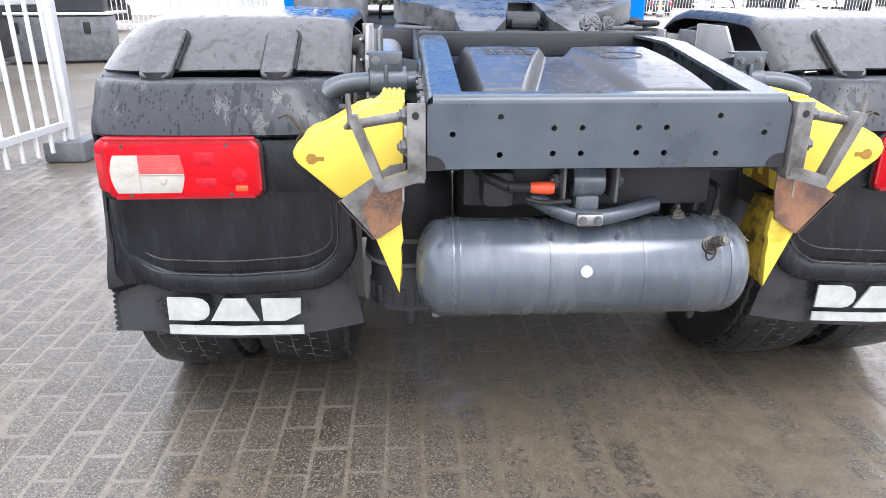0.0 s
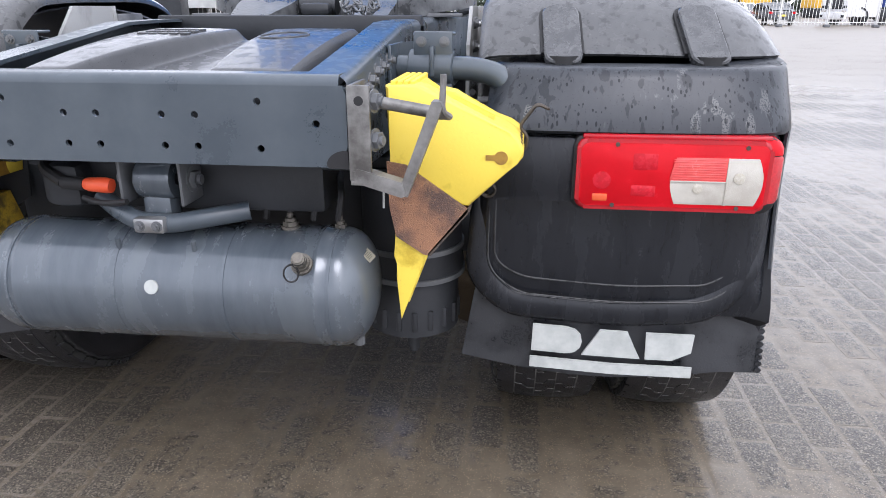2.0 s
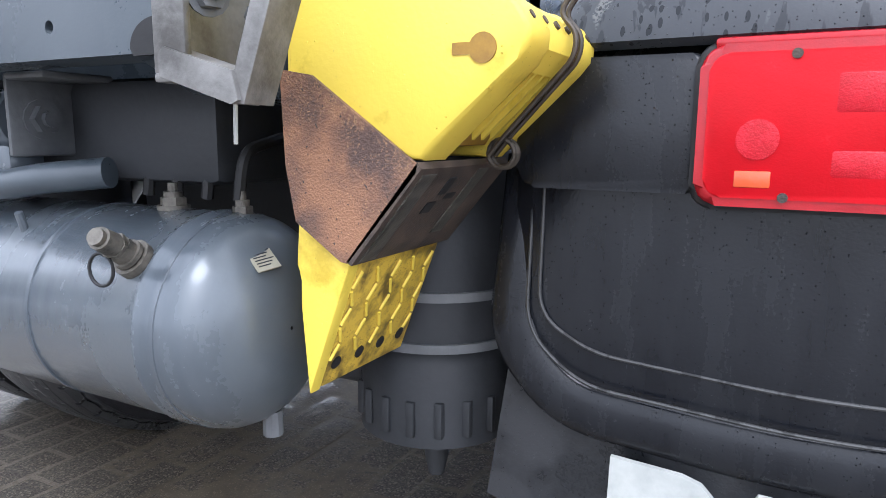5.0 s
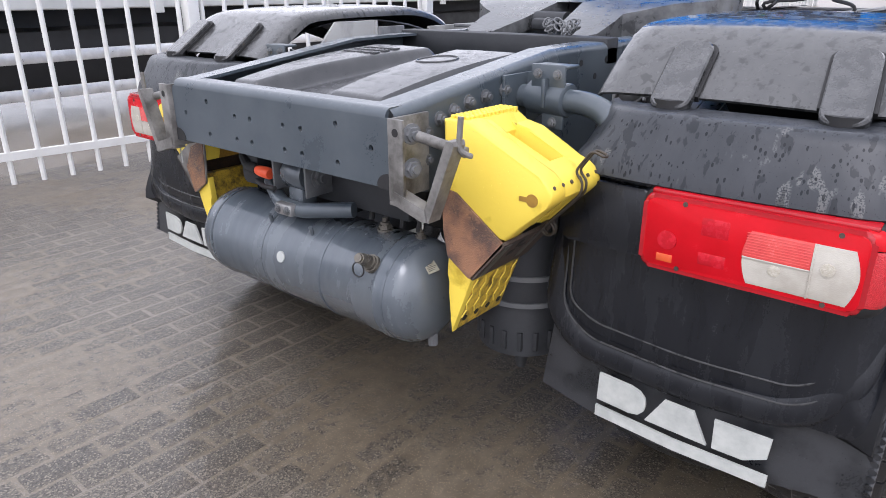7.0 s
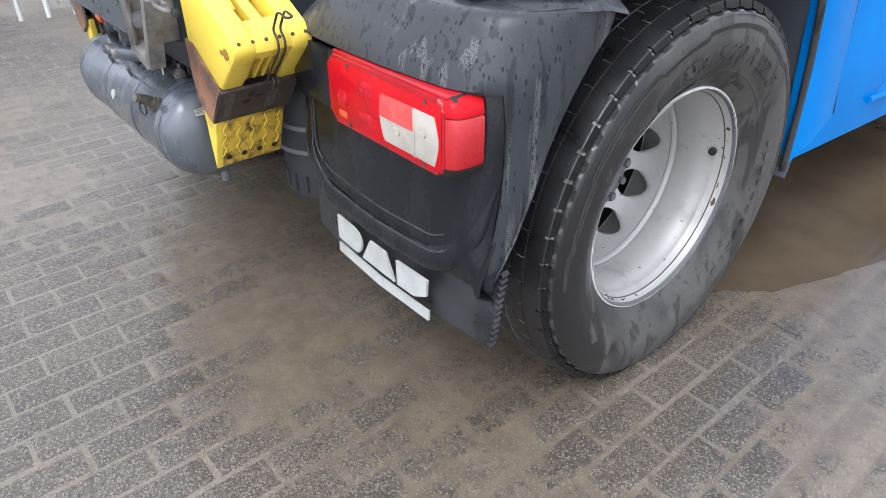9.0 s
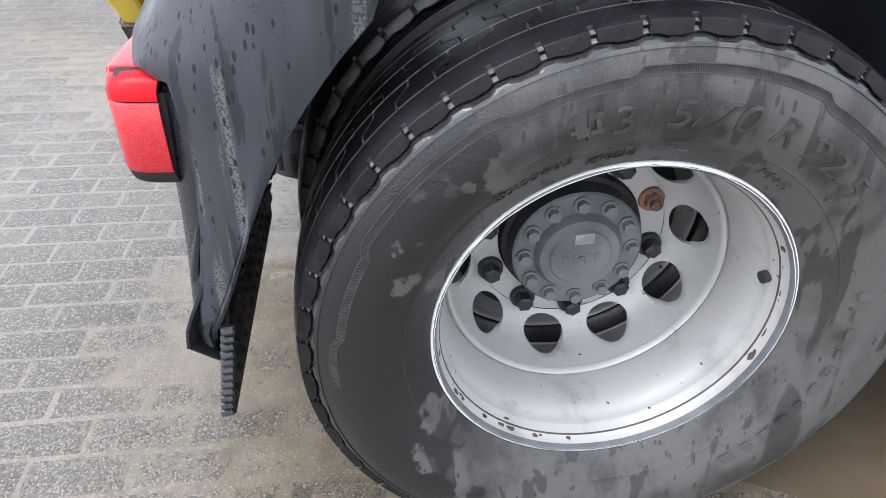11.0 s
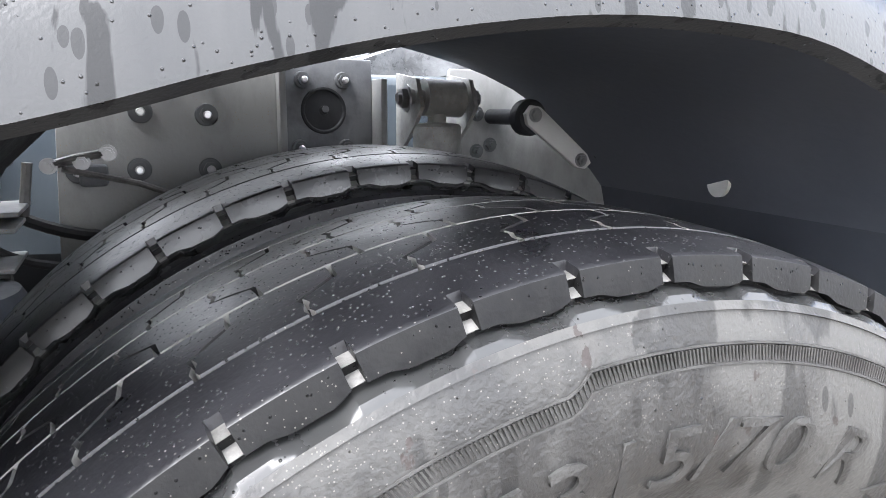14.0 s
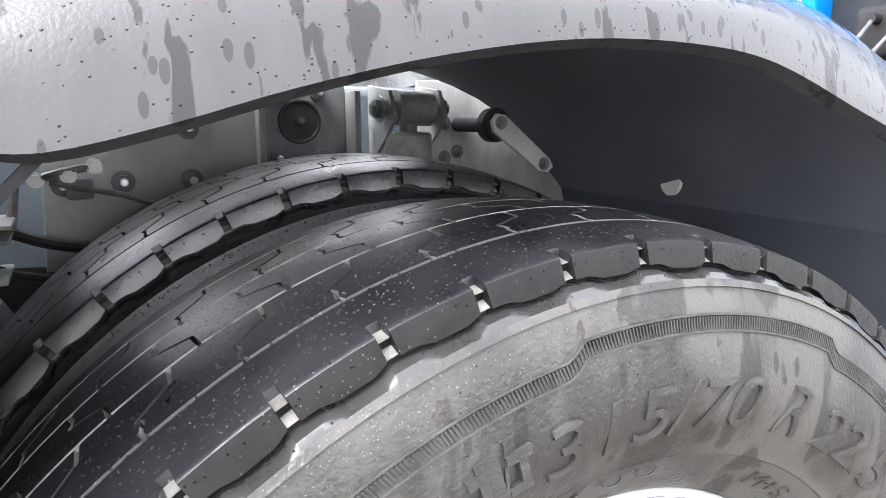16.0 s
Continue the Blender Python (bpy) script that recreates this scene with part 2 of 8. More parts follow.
def paving_material(name, c1, c2, grain, joint=False):
    """Wet concrete: exposed grains, a water film that pools in patches."""
    m = bpy.data.materials.new(name)
    m.use_nodes = True
    n, l = m.node_tree.nodes, m.node_tree.links
    b = n["Principled BSDF"]
    geo = n.new("ShaderNodeNewGeometry")

    def noise_at(scale, detail=4, rough=0.6):
        t = n.new("ShaderNodeTexNoise")
        t.inputs["Scale"].default_value = scale
        t.inputs["Detail"].default_value = detail
        t.inputs["Roughness"].default_value = rough
        l.new(geo.outputs["Position"], t.inputs["Vector"])
        return t.outputs["Fac"]

    def ranged(src, a, bb, c, d):
        t = n.new("ShaderNodeMapRange")
        for key, v in zip(("From Min", "From Max", "To Min", "To Max"), (a, bb, c, d)):
            t.inputs[key].default_value = v
        l.new(src, t.inputs["Value"])
        return t.outputs[0]

    def blend(f, a, bb, mode="MIX"):
        t = n.new("ShaderNodeMix")
        t.data_type = "RGBA"
        t.blend_type = mode
        for src, key in ((f, "Factor"), (a, "A"), (bb, "B")):
            if isinstance(src, (tuple, float, int)):
                t.inputs[key].default_value = (*src, 1) if isinstance(src, tuple) else src
            else:
                l.new(src, t.inputs[key])
        return t.outputs["Result"]

    def math_of(op, x, y):
        t = n.new("ShaderNodeMath")
        t.operation = op
        for k, v in enumerate((x, y)):
            if isinstance(v, (int, float)):
                t.inputs[k].default_value = v
            else:
                l.new(v, t.inputs[k])
        return t.outputs[0]

    def grains(scale):
        vo = n.new("ShaderNodeTexVoronoi")
        vo.inputs["Scale"].default_value = scale
        l.new(geo.outputs["Position"], vo.inputs["Vector"])
        sep = n.new("ShaderNodeSeparateColor")
        l.new(vo.outputs["Color"], sep.inputs[0])
        return vo, sep

    sx = n.new("ShaderNodeSeparateXYZ")
    l.new(geo.outputs["Position"], sx.inputs[0])
    level = math_of("ADD", sx.outputs["Z"], ranged(noise_at(38, 5, 0.65), 0, 1, -0.0036, 0.0036))
    level = math_of("ADD", level, ranged(noise_at(0.8, 4, 0.55), 0, 1, -0.0075, 0.0075))
    silt = ranged(level, -0.0005, -0.0019, 0.0, 1.0)
    tone = blend(ranged(noise_at(1.7, 6, 0.65), 0.35, 0.65, 0, 1), c1, c2)
    vo, sep = grains(260)
    tiny, tsep = grains(420)
    gr = ranged(sep.outputs[0], 0.0, 1.0, 1 - grain, 1 + grain)
    sc = n.new("ShaderNodeVectorMath")
    sc.operation = "SCALE"
    l.new(tone, sc.inputs[0])
    l.new(gr, sc.inputs["Scale"])
    tone = sc.outputs[0]
    if not joint:
        info = n.new("ShaderNodeObjectInfo")
        fr = math_of("FRACT", math_of("ADD", info.outputs["Random"], geo.outputs["Random Per Island"]), 0.0)
        s2 = n.new("ShaderNodeVectorMath")
        s2.operation = "SCALE"
        l.new(tone, s2.inputs[0])
        l.new(ranged(fr, 0, 1, 0.84, 1.14), s2.inputs["Scale"])
        tone = s2.outputs[0]
    # pale pebbles among the grains
    tone = blend(math_of("GREATER_THAN", sep.outputs[2], 0.87), tone, (0.2, 0.172, 0.13))
    mud = blend(ranged(noise_at(14, 5), 0.3, 0.7, 0, 1), (0.1, 0.08, 0.055), (0.152, 0.124, 0.088))
    mud = blend(math_of("GREATER_THAN", tsep.outputs[0], 0.94), mud, (0.24, 0.19, 0.13))
    tone = blend(silt, tone, mud)
    l.new(tone, b.inputs["Base Color"])
    b.inputs["Roughness"].default_value = 0.5
    b.inputs["Coat Weight"].default_value = 0.62
    film = ranged(silt, 0, 1, 0.13, 0.1 if joint else 0.06)
    if joint:
        # the open yard beyond the blocks is rougher
        ln = n.new("ShaderNodeVectorMath")
        ln.operation = "LENGTH"
        l.new(geo.outputs["Position"], ln.inputs[0])
        film = math_of("ADD", film, ranged(ln.outputs["Value"], 6, 16, 0.0, 0.32))
    l.new(film, b.inputs["Coat Roughness"])
    b.inputs["Coat IOR"].default_value = 1.5
    bp = n.new("ShaderNodeBump")
    l.new(ranged(silt, 0, 1, 1.0, 0.12), bp.inputs["Strength"])
    bp.inputs["Distance"].default_value = 0.003
    l.new(math_of("ADD", sep.outputs[1], noise_at(240, 3)), bp.inputs["Height"])
    l.new(bp.outputs[0], b.inputs["Normal"])
    # the water film follows the grains where it is thin
    cb = n.new("ShaderNodeBump")
    l.new(ranged(silt, 0, 1, 0.55, 0.1), cb.inputs["Strength"])
    cb.inputs["Distance"].default_value = 0.0025
    l.new(math_of("ADD", sep.outputs[1], math_of("MULTIPLY", noise_at(22, 3), 2.0)), cb.inputs["Height"])
    l.new(cb.outputs[0], b.inputs["Coat Normal"])
    return m


M_PLASTIC = surface("rain_streaked_black_plastic", (0.024, 0.0275, 0.0335), (0.037, 0.0405, 0.0475), (0.26, 0.45), scale=17, fine=320, bump=0.08, stretch=(1, 1, 0.2), spread=(0.3, 0.7), spec=0.38, drops=0.2, runs=0.45, beads=0.75, lime=0.6)
M_BODY = surface("wet_black_plastic", (0.0075, 0.0085, 0.0115), (0.014, 0.0155, 0.019), (0.14, 0.36), scale=14, fine=300, bump=0.12, stretch=(1, 1, 0.22), spread=(0.4, 0.66), spec=0.34, drops=0.12)
M_STRAP = surface("wet_rubber_strap", (0.022, 0.023, 0.025), (0.05, 0.051, 0.053), (0.1, 0.4), scale=30, fine=300, bump=0.4, spread=(0.42, 0.6), drops=0.5, wet=1.0)
M_COVER = surface("grey_black_plastic", (0.027, 0.028, 0.0295), (0.043, 0.0435, 0.044), (0.28, 0.44), scale=9, fine=420, bump=0.14, runs=0.65, beads=0.5, stretch=(2.5, 2.5, 0.6), spread=(0.25, 0.6), drops=0.14, wet=1.0)
M_PAD = surface("moulded_cover_plastic", (0.03, 0.032, 0.036), (0.055, 0.0565, 0.06), (0.28, 0.5), scale=9, fine=300, bump=0.16, spread=(0.3, 0.65), drops=0.1, wet=0.5)
# dusty black plastic, its colour raised to replace light missing under the arch
M_LINER = surface("dusty_liner_plastic", (0.095, 0.106, 0.132), (0.135, 0.147, 0.176), (0.5, 0.8), scale=5, fine=90, bump=0.2)
M_FENDER = surface("dark_blue_grey_plastic", (0.045, 0.051, 0.065), (0.066, 0.073, 0.09), (0.45, 0.75), scale=5, fine=90, bump=0.2)
M_GUARD = surface("black_guard_rubber", (0.006, 0.0065, 0.008), (0.013, 0.0135, 0.0155), (0.4, 0.7), scale=12, fine=160, bump=0.35, spec=0.3, drops=0.05)
M_FLAP = surface("rubber_flap", (0.014, 0.0155, 0.018), (0.03, 0.0315, 0.035), (0.22, 0.55), scale=9, fine=220, bump=0.3, spread=(0.44, 0.54), drops=0.15)
M_FRAME = surface("grey_chassis_paint", (0.045, 0.058, 0.071), (0.075, 0.09, 0.104), (0.22, 0.42), scale=5, fine=260, bump=0.05, coat=0.25, wet=0.3)
M_PALE = surface("dust_grey_steel", (0.22, 0.22, 0.21), (0.36, 0.355, 0.34), (0.4, 0.7), scale=22, fine=160, bump=0.3, spread=(0.4, 0.6), grit=0.04, grit_tone=(0.3, 0.2, 0.12))
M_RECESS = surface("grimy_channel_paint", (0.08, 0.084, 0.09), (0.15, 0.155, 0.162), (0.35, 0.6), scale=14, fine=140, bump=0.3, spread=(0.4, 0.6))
M_FRAMED = surface("dirty_chassis_paint", (0.07, 0.075, 0.082), (0.15, 0.155, 0.16), (0.35, 0.65), scale=8, fine=120, bump=0.3)
M_DUST = surface("dusty_chassis_paint", (0.18, 0.183, 0.182), (0.3, 0.303, 0.298), (0.4, 0.65), scale=9, fine=160, bump=0.25, spread=(0.32, 0.5), stretch=(1, 1, 0.5), grit=0.05, grit_tone=(0.3, 0.2, 0.12))
# silt tone paled further, with sky reflection on the slot floors painted in
M_GROOVE = surface("silty_groove_rubber", (0.085, 0.083, 0.078), (0.19, 0.185, 0.175), (0.35, 0.6), scale=60, fine=300, bump=0.4)
M_LETTER = surface("dry_rubber_lettering", (0.026, 0.0254, 0.0244), (0.054, 0.0527, 0.05), (0.45, 0.7), scale=40, fine=320, bump=0.5)
M_SHOULDER = surface("scuffed_shoulder_rubber", (0.0055, 0.0055, 0.006), (0.013, 0.013, 0.013), (0.34, 0.6), scale=30, fine=300, bump=0.2, spread=(0.4, 0.58), spec=0.2, drops=0.16, grit=0.05, grit_tone=(0.1, 0.095, 0.085))
M_DRYRUST = surface("dark_rusty_steel", (0.03, 0.024, 0.02), (0.085, 0.06, 0.045), (0.5, 0.8), scale=30, fine=300, bump=0.6, grit=0.15, grit_tone=(0.2, 0.13, 0.09))
M_BULB = surface("dull_bulb_glass", (0.4, 0.37, 0.3), (0.5, 0.47, 0.4), (0.15, 0.3), scale=120, fine=500, bump=0.5, coat=0.4)
M_PAPER = surface("aged_label_paper", (0.3, 0.28, 0.21), (0.4, 0.38, 0.3), (0.5, 0.7), scale=40)
M_GREEN = surface("green_plastic", (0.02, 0.3, 0.08), (0.03, 0.38, 0.1), (0.3, 0.5))
# pale silt tone that also paints the light caught by groove walls
M_SEAM = surface("silty_tread_groove", (0.03, 0.0295, 0.028), (0.2, 0.195, 0.185), (0.3, 0.6), scale=45, fine=300, bump=0.4, spread=(0.34, 0.52))
M_WETLIP = surface("wet_rubber_lip", (0.022, 0.0225, 0.023), (0.036, 0.0365, 0.036), (0.2, 0.34), scale=8, fine=200, bump=0.05, spec=0.6, drops=0.1)
M_REFLEX = surface("red_reflector", (0.42, 0.006, 0.012), (0.54, 0.01, 0.018), (0.12, 0.25), scale=200, fine=700, bump=0.8, coat=0.4)
M_DARK = surface("dark_underbody", (0.012, 0.014, 0.017), (0.028, 0.03, 0.034), (0.45, 0.75), scale=9, fine=90, bump=0.3)
M_TANK = surface("grey_tank_paint", (0.068, 0.083, 0.1), (0.11, 0.127, 0.143), (0.14, 0.36), scale=3, fine=200, bump=0.05, coat=0.35, metal=0.15, stretch=(4, 1, 1), spread=(0.38, 0.62))
M_YELLOW = surface("yellow_plastic", (0.50, 0.355, 0.028), (0.75, 0.565, 0.066), (0.28, 0.5), scale=16, fine=180, bump=0.15, spread=(0.26, 0.4), drops=0.03, grit=0.015, grit_tone=(0.3, 0.2, 0.05))
M_YELLOWD = surface("grimy_yellow_plastic", (0.12, 0.078, 0.02), (0.6, 0.4, 0.045), (0.35, 0.6), scale=30, fine=120, bump=0.3, spread=(0.38, 0.55), grit=0.3, grit_tone=(0.1, 0.06, 0.02))
M_RUST = surface("rusty_steel", (0.085, 0.05, 0.04), (0.28, 0.14, 0.078), (0.5, 0.85), scale=13, fine=420, bump=0.9, spread=(0.42, 0.62), grit=0.75, grit_tone=(0.46, 0.27, 0.13), chips=0.33, chip_scale=210)
M_BRASS = surface("dirty_brass", (0.06, 0.056, 0.048), (0.17, 0.155, 0.13), (0.35, 0.6), metal=0.4, scale=70, fine=300, bump=0.4)
# yellow plastic darkened to ochre: shade of the pockets put into the colour
M_YELLOW_SHADE = surface("shaded_ochre_plastic", (0.22, 0.115, 0.018), (0.34, 0.19, 0.025), (0.4, 0.6), scale=60, fine=200)
M_BARE = surface("worn_bare_steel", (0.085, 0.081, 0.076), (0.24, 0.235, 0.225), (0.35, 0.6), metal=0.3, scale=18, fine=160, bump=0.3)
M_STEEL = surface("dull_zinc_steel", (0.25, 0.25, 0.25), (0.4, 0.4, 0.4), (0.3, 0.5), metal=0.8, scale=20, fine=200, bump=0.15)
M_WIRE = surface("dark_spring_wire", (0.05, 0.042, 0.035), (0.09, 0.075, 0.06), (0.4, 0.6), metal=0.6, scale=40)
M_ORANGE = surface("orange_plastic", (0.7, 0.07, 0.025), (0.8, 0.11, 0.035), (0.3, 0.5))
M_WHITE = surface("white_print", (0.36, 0.375, 0.36), (0.46, 0.475, 0.45), (0.35, 0.55), scale=30, bump=0.05)
M_RED = surface("red_lens", (0.45, 0.0045, 0.009), (0.55, 0.0065, 0.014), (0.14, 0.3), scale=9, fine=500, bump=0.12, spec=0.15)
M_REDB = surface("deep_red_lens", (0.3, 0.004, 0.009), (0.4, 0.006, 0.013), (0.12, 0.25), scale=12, fine=500, bump=0.1, coat=0.2, spec=0.4)
M_REDD = surface("dark_red_lens", (0.42, 0.006, 0.014), (0.53, 0.009, 0.022), (0.15, 0.35), scale=60, fine=600, bump=0.35, coat=0.1, spec=0.25, spread=(0.4, 0.6))
M_REDL = surface("pale_red_lens", (0.58, 0.05, 0.05), (0.66, 0.08, 0.07), (0.15, 0.3), scale=20, fine=500, bump=0.4, coat=0.4)
M_CLEAR = surface("clear_lens", (0.38, 0.355, 0.305), (0.49, 0.465, 0.41), (0.12, 0.28), scale=14, fine=500, bump=0.3, coat=0.4)
M_AMBER = surface("amber_lens", (0.55, 0.06, 0.015), (0.65, 0.1, 0.02), (0.15, 0.3), coat=0.4)
M_TYRE = surface("tyre_rubber", (0.029, 0.0284, 0.0276), (0.07, 0.0684, 0.0645), (0.3, 0.7), scale=7, fine=260, bump=0.5, spread=(0.42, 0.52), stretch=(1, 1, 0.6), spec=0.46, drops=0.02, grit=0.14, grit_tone=(0.115, 0.11, 0.1), chips=0.31, runs=0.7)


def soak(m):
    """Rain has run down the rear of the sidewall and left a dark, glossy patch with a ragged edge."""
    n, l = m.node_tree.nodes, m.node_tree.links
    b = n["Principled BSDF"]
    co = n.new("ShaderNodeTexCoord")
    sp = n.new("ShaderNodeSeparateXYZ")
    l.new(co.outputs["Object"], sp.inputs[0])
    wave = n.new("ShaderNodeTexNoise")
    wave.inputs["Scale"].default_value = 9
    wave.inputs["Detail"].default_value = 6
    wave.inputs["Roughness"].default_value = 0.55
    l.new(co.outputs["Object"], wave.inputs["Vector"])

    def calc(op, *src):
        t = n.new("ShaderNodeMath")
        t.operation = op
        for k, v in enumerate(src):
            if isinstance(v, (int, float)):
                t.inputs[k].default_value = v
            else:
                l.new(v, t.inputs[k])
        return t.outputs[0]

    back = calc("MULTIPLY_ADD", sp.outputs["Y"], -1.0, -0.26)
    high = calc("MULTIPLY_ADD", sp.outputs["Z"], 0.12, 0.0)
    edge = calc("ADD", calc("ADD", back, high), calc("MULTIPLY", calc("SUBTRACT", wave.outputs["Fac"], 0.5), 0.6))
    mask = n.new("ShaderNodeMapRange")
    mask.inputs["From Min"].default_value, mask.inputs["From Max"].default_value = 0.0, 0.012
    l.new(edge, mask.inputs["Value"])
    dark = n.new("ShaderNodeMix")
    dark.data_type = "RGBA"
    dark.inputs["B"].default_value = (0.0145, 0.0145, 0.015, 1)
    l.new(mask.outputs[0], dark.inputs["Factor"])
    l.new(b.inputs["Base Color"].links[0].from_socket, dark.inputs["A"])
    l.new(dark.outputs["Result"], b.inputs["Base Color"])
    gloss = n.new("ShaderNodeMix")
    gloss.inputs["B"].default_value = 0.28
    l.new(mask.outputs[0], gloss.inputs["Factor"])
    l.new(b.inputs["Roughness"].links[0].from_socket, gloss.inputs["A"])
    l.new(gloss.outputs["Result"], b.inputs["Roughness"])


soak(M_TYRE)
M_TREAD = surface("wet_tread_rubber", (0.008, 0.008, 0.0095), (0.018, 0.018, 0.0205), (0.24, 0.42), scale=14, fine=260, bump=0.12, spec=0.55, drops=0.45, grit=0.04, grit_tone=(0.2, 0.19, 0.175))
M_RIM = surface("silver_rim_paint", (0.30, 0.297, 0.286), (0.41, 0.407, 0.392), (0.28, 0.45), metal=0.2, scale=9, fine=200, bump=0.08, spread=(0.3, 0.45), grit=0.02, grit_tone=(0.15, 0.12, 0.1), chips=0.29)
M_BLUE = surface("blue_cab_paint", (0.0005, 0.15, 0.5), (0.001, 0.19, 0.58), (0.3, 0.42), scale=2, fine=60, bump=0.02, coat=0.05, spec=0.12)
M_GREASE = surface("greasy_steel", (0.05, 0.052, 0.055), (0.16, 0.165, 0.17), (0.15, 0.5), metal=0.4, scale=16, fine=80, bump=0.5)
M_ALU = surface("aluminium", (0.6, 0.6, 0.6), (0.75, 0.75, 0.75), (0.25, 0.4), metal=0.7, scale=10)
M_FENCE = surface("white_fence_paint", (0.55, 0.55, 0.53), (0.65, 0.65, 0.63), (0.35, 0.6), scale=3)
M_TRAILER = surface("pale_trailer_paint", (0.45, 0.47, 0.47), (0.62, 0.63, 0.62), (0.4, 0.6), scale=1.2)
M_CARW = surface("white_car_paint", (0.7, 0.7, 0.7), (0.78, 0.78, 0.78), (0.15, 0.3), coat=0.6)
M_CARD = surface("dark_car_paint", (0.02, 0.022, 0.03), (0.03, 0.033, 0.04), (0.15, 0.3), coat=0.6)
M_GLASS = surface("dark_glass", (0.015, 0.018, 0.02), (0.02, 0.024, 0.027), (0.05, 0.12), coat=0.5)
M_LEAF = surface("tree_leaves", (0.055, 0.075, 0.035), (0.11, 0.13, 0.065), (0.5, 0.8), scale=1.0)
M_BARK = surface("bark", (0.06, 0.045, 0.03), (0.1, 0.08, 0.06), (0.7, 0.9), scale=10)
M_BRICK = paving_material("wet_concrete_paver", (0.059, 0.0495, 0.037), (0.091, 0.0768, 0.058), 0.65)
M_JOINT = paving_material("sand_joint", (0.145, 0.122, 0.096), (0.19, 0.162, 0.13), 0.25, joint=True)
M_WATER = surface("silty_water", (0.075, 0.056, 0.036), (0.105, 0.08, 0.054), (0.03, 0.07), scale=3, fine=20, bump=0.03, spec=0.3)
M_LEAFD = surface("hedge_leaves", (0.035, 0.05, 0.03), (0.07, 0.085, 0.05), (0.5, 0.8), scale=1.0)
M_MACHINE = surface("yellow_machine_paint", (0.6, 0.33, 0.02), (0.7, 0.42, 0.04), (0.3, 0.5))
M_BLUETARP = surface("blue_tarpaulin", (0.01, 0.03, 0.16), (0.015, 0.05, 0.24), (0.4, 0.6))
M_BUCKET = surface("rusty_bucket_steel", (0.16, 0.075, 0.045), (0.28, 0.15, 0.1), (0.5, 0.7), scale=4, fine=80)
M_BLACK = surface("black_gap", (0.008, 0.008, 0.009), (0.014, 0.014, 0.015), (0.5, 0.8))


# ---- mesh helpers ----
def finish(bm, angle=35):
    bmesh.ops.recalc_face_normals(bm, faces=bm.faces)
    for f in bm.faces:
        f.smooth = True
    lim = radians(angle)
    for e in bm.edges:
        if len(e.link_faces) != 2 or e.calc_face_angle(0) > lim:
            e.smooth = False


def part(name, bm, material, parent=None, label="", angle=35):
    """Link a bmesh as one mesh object, under a thing or a part."""
    finish(bm, angle)
    me = bpy.data.meshes.new(name)
    bm.to_mesh(me)
    bm.free()
    me.materials.append(material)
    ob = new(name, me)
    ob.parent = parent
    if label:
        ob["label"] = label
    return ob


def again(ob, parent, m, name=None):
    """Another object on the same mesh."""
    o = new(name or ob.name.split(".")[0], ob.data)
    o.parent = parent
    o.matrix_local = m
    return o


def thing(name, label, category, group="", at=(0, 0, 0), parent=None):
    ob = new(name)
    ob.location = at
    ob.parent = parent
    return tagged(ob, label, category, group)


def box(bm, lo, hi, bevel=0.0, seg=2):
    r = bmesh.ops.create_cube(bm, size=1)
    c = [(a + b) / 2 for a, b in zip(lo, hi)]
    s = [abs(b - a) for a, b in zip(lo, hi)]
    for v in r["verts"]:
        v.co = Vector(c[i] + v.co[i] * s[i] for i in range(3))
    if bevel:
        es = list({e for v in r["verts"] for e in v.link_edges})
        bmesh.ops.bevel(bm, geom=es, offset=bevel, segments=seg, profile=0.5, affect="EDGES")
    return bm


def frame_of(d):
    d = Vector(d).normalized()
    a = Vector((0, 0, 1)) if abs(d.z) < 0.9 else Vector((1, 0, 0))
    u = d.cross(a).normalized()
    return u, d.cross(u).normalized()


def tube(bm, pts, r, seg=12, caps=True):
    """A round bar through points; r may be a list."""
    pts = [Vector(p) for p in pts]
    rings = []
    u = None
    for i, p in enumerate(pts):
        d = (pts[min(i + 1, len(pts) - 1)] - pts[max(i - 1, 0)]).normalized()
        if u is None:
            u, w = frame_of(d)
        else:
            u = (u - d * u.dot(d)).normalized()
            w = d.cross(u)
        rr = r[i] if isinstance(r, (list, tuple)) else r
        rings.append([bm.verts.new(p + (u * math.cos(a) + w * math.sin(a)) * rr) for a in (2 * math.pi * k / seg for k in range(seg))])
    for a, b in zip(rings, rings[1:]):
        for k in range(seg):
            bm.faces.new((a[k], a[(k + 1) % seg], b[(k + 1) % seg], b[k]))
    if caps:
        bm.faces.new(rings[0][::-1])
        bm.faces.new(rings[-1])
    return bm


def arc_path(pts, r=0.03, n=5):
    """Round the corners of a polyline."""
    pts = [Vector(p) for p in pts]
    out = [pts[0]]
    for a, b, c in zip(pts, pts[1:], pts[2:]):
        k = min(r, (a - b).length * 0.45, (c - b).length * 0.45)
        p, q = b + (a - b).normalized() * k, b + (c - b).normalized() * k
        for i in range(n + 1):
            t = i / n
            out.append(p * (1 - t) ** 2 + b * 2 * t * (1 - t) + q * t * t)
    return out + [pts[-1]]


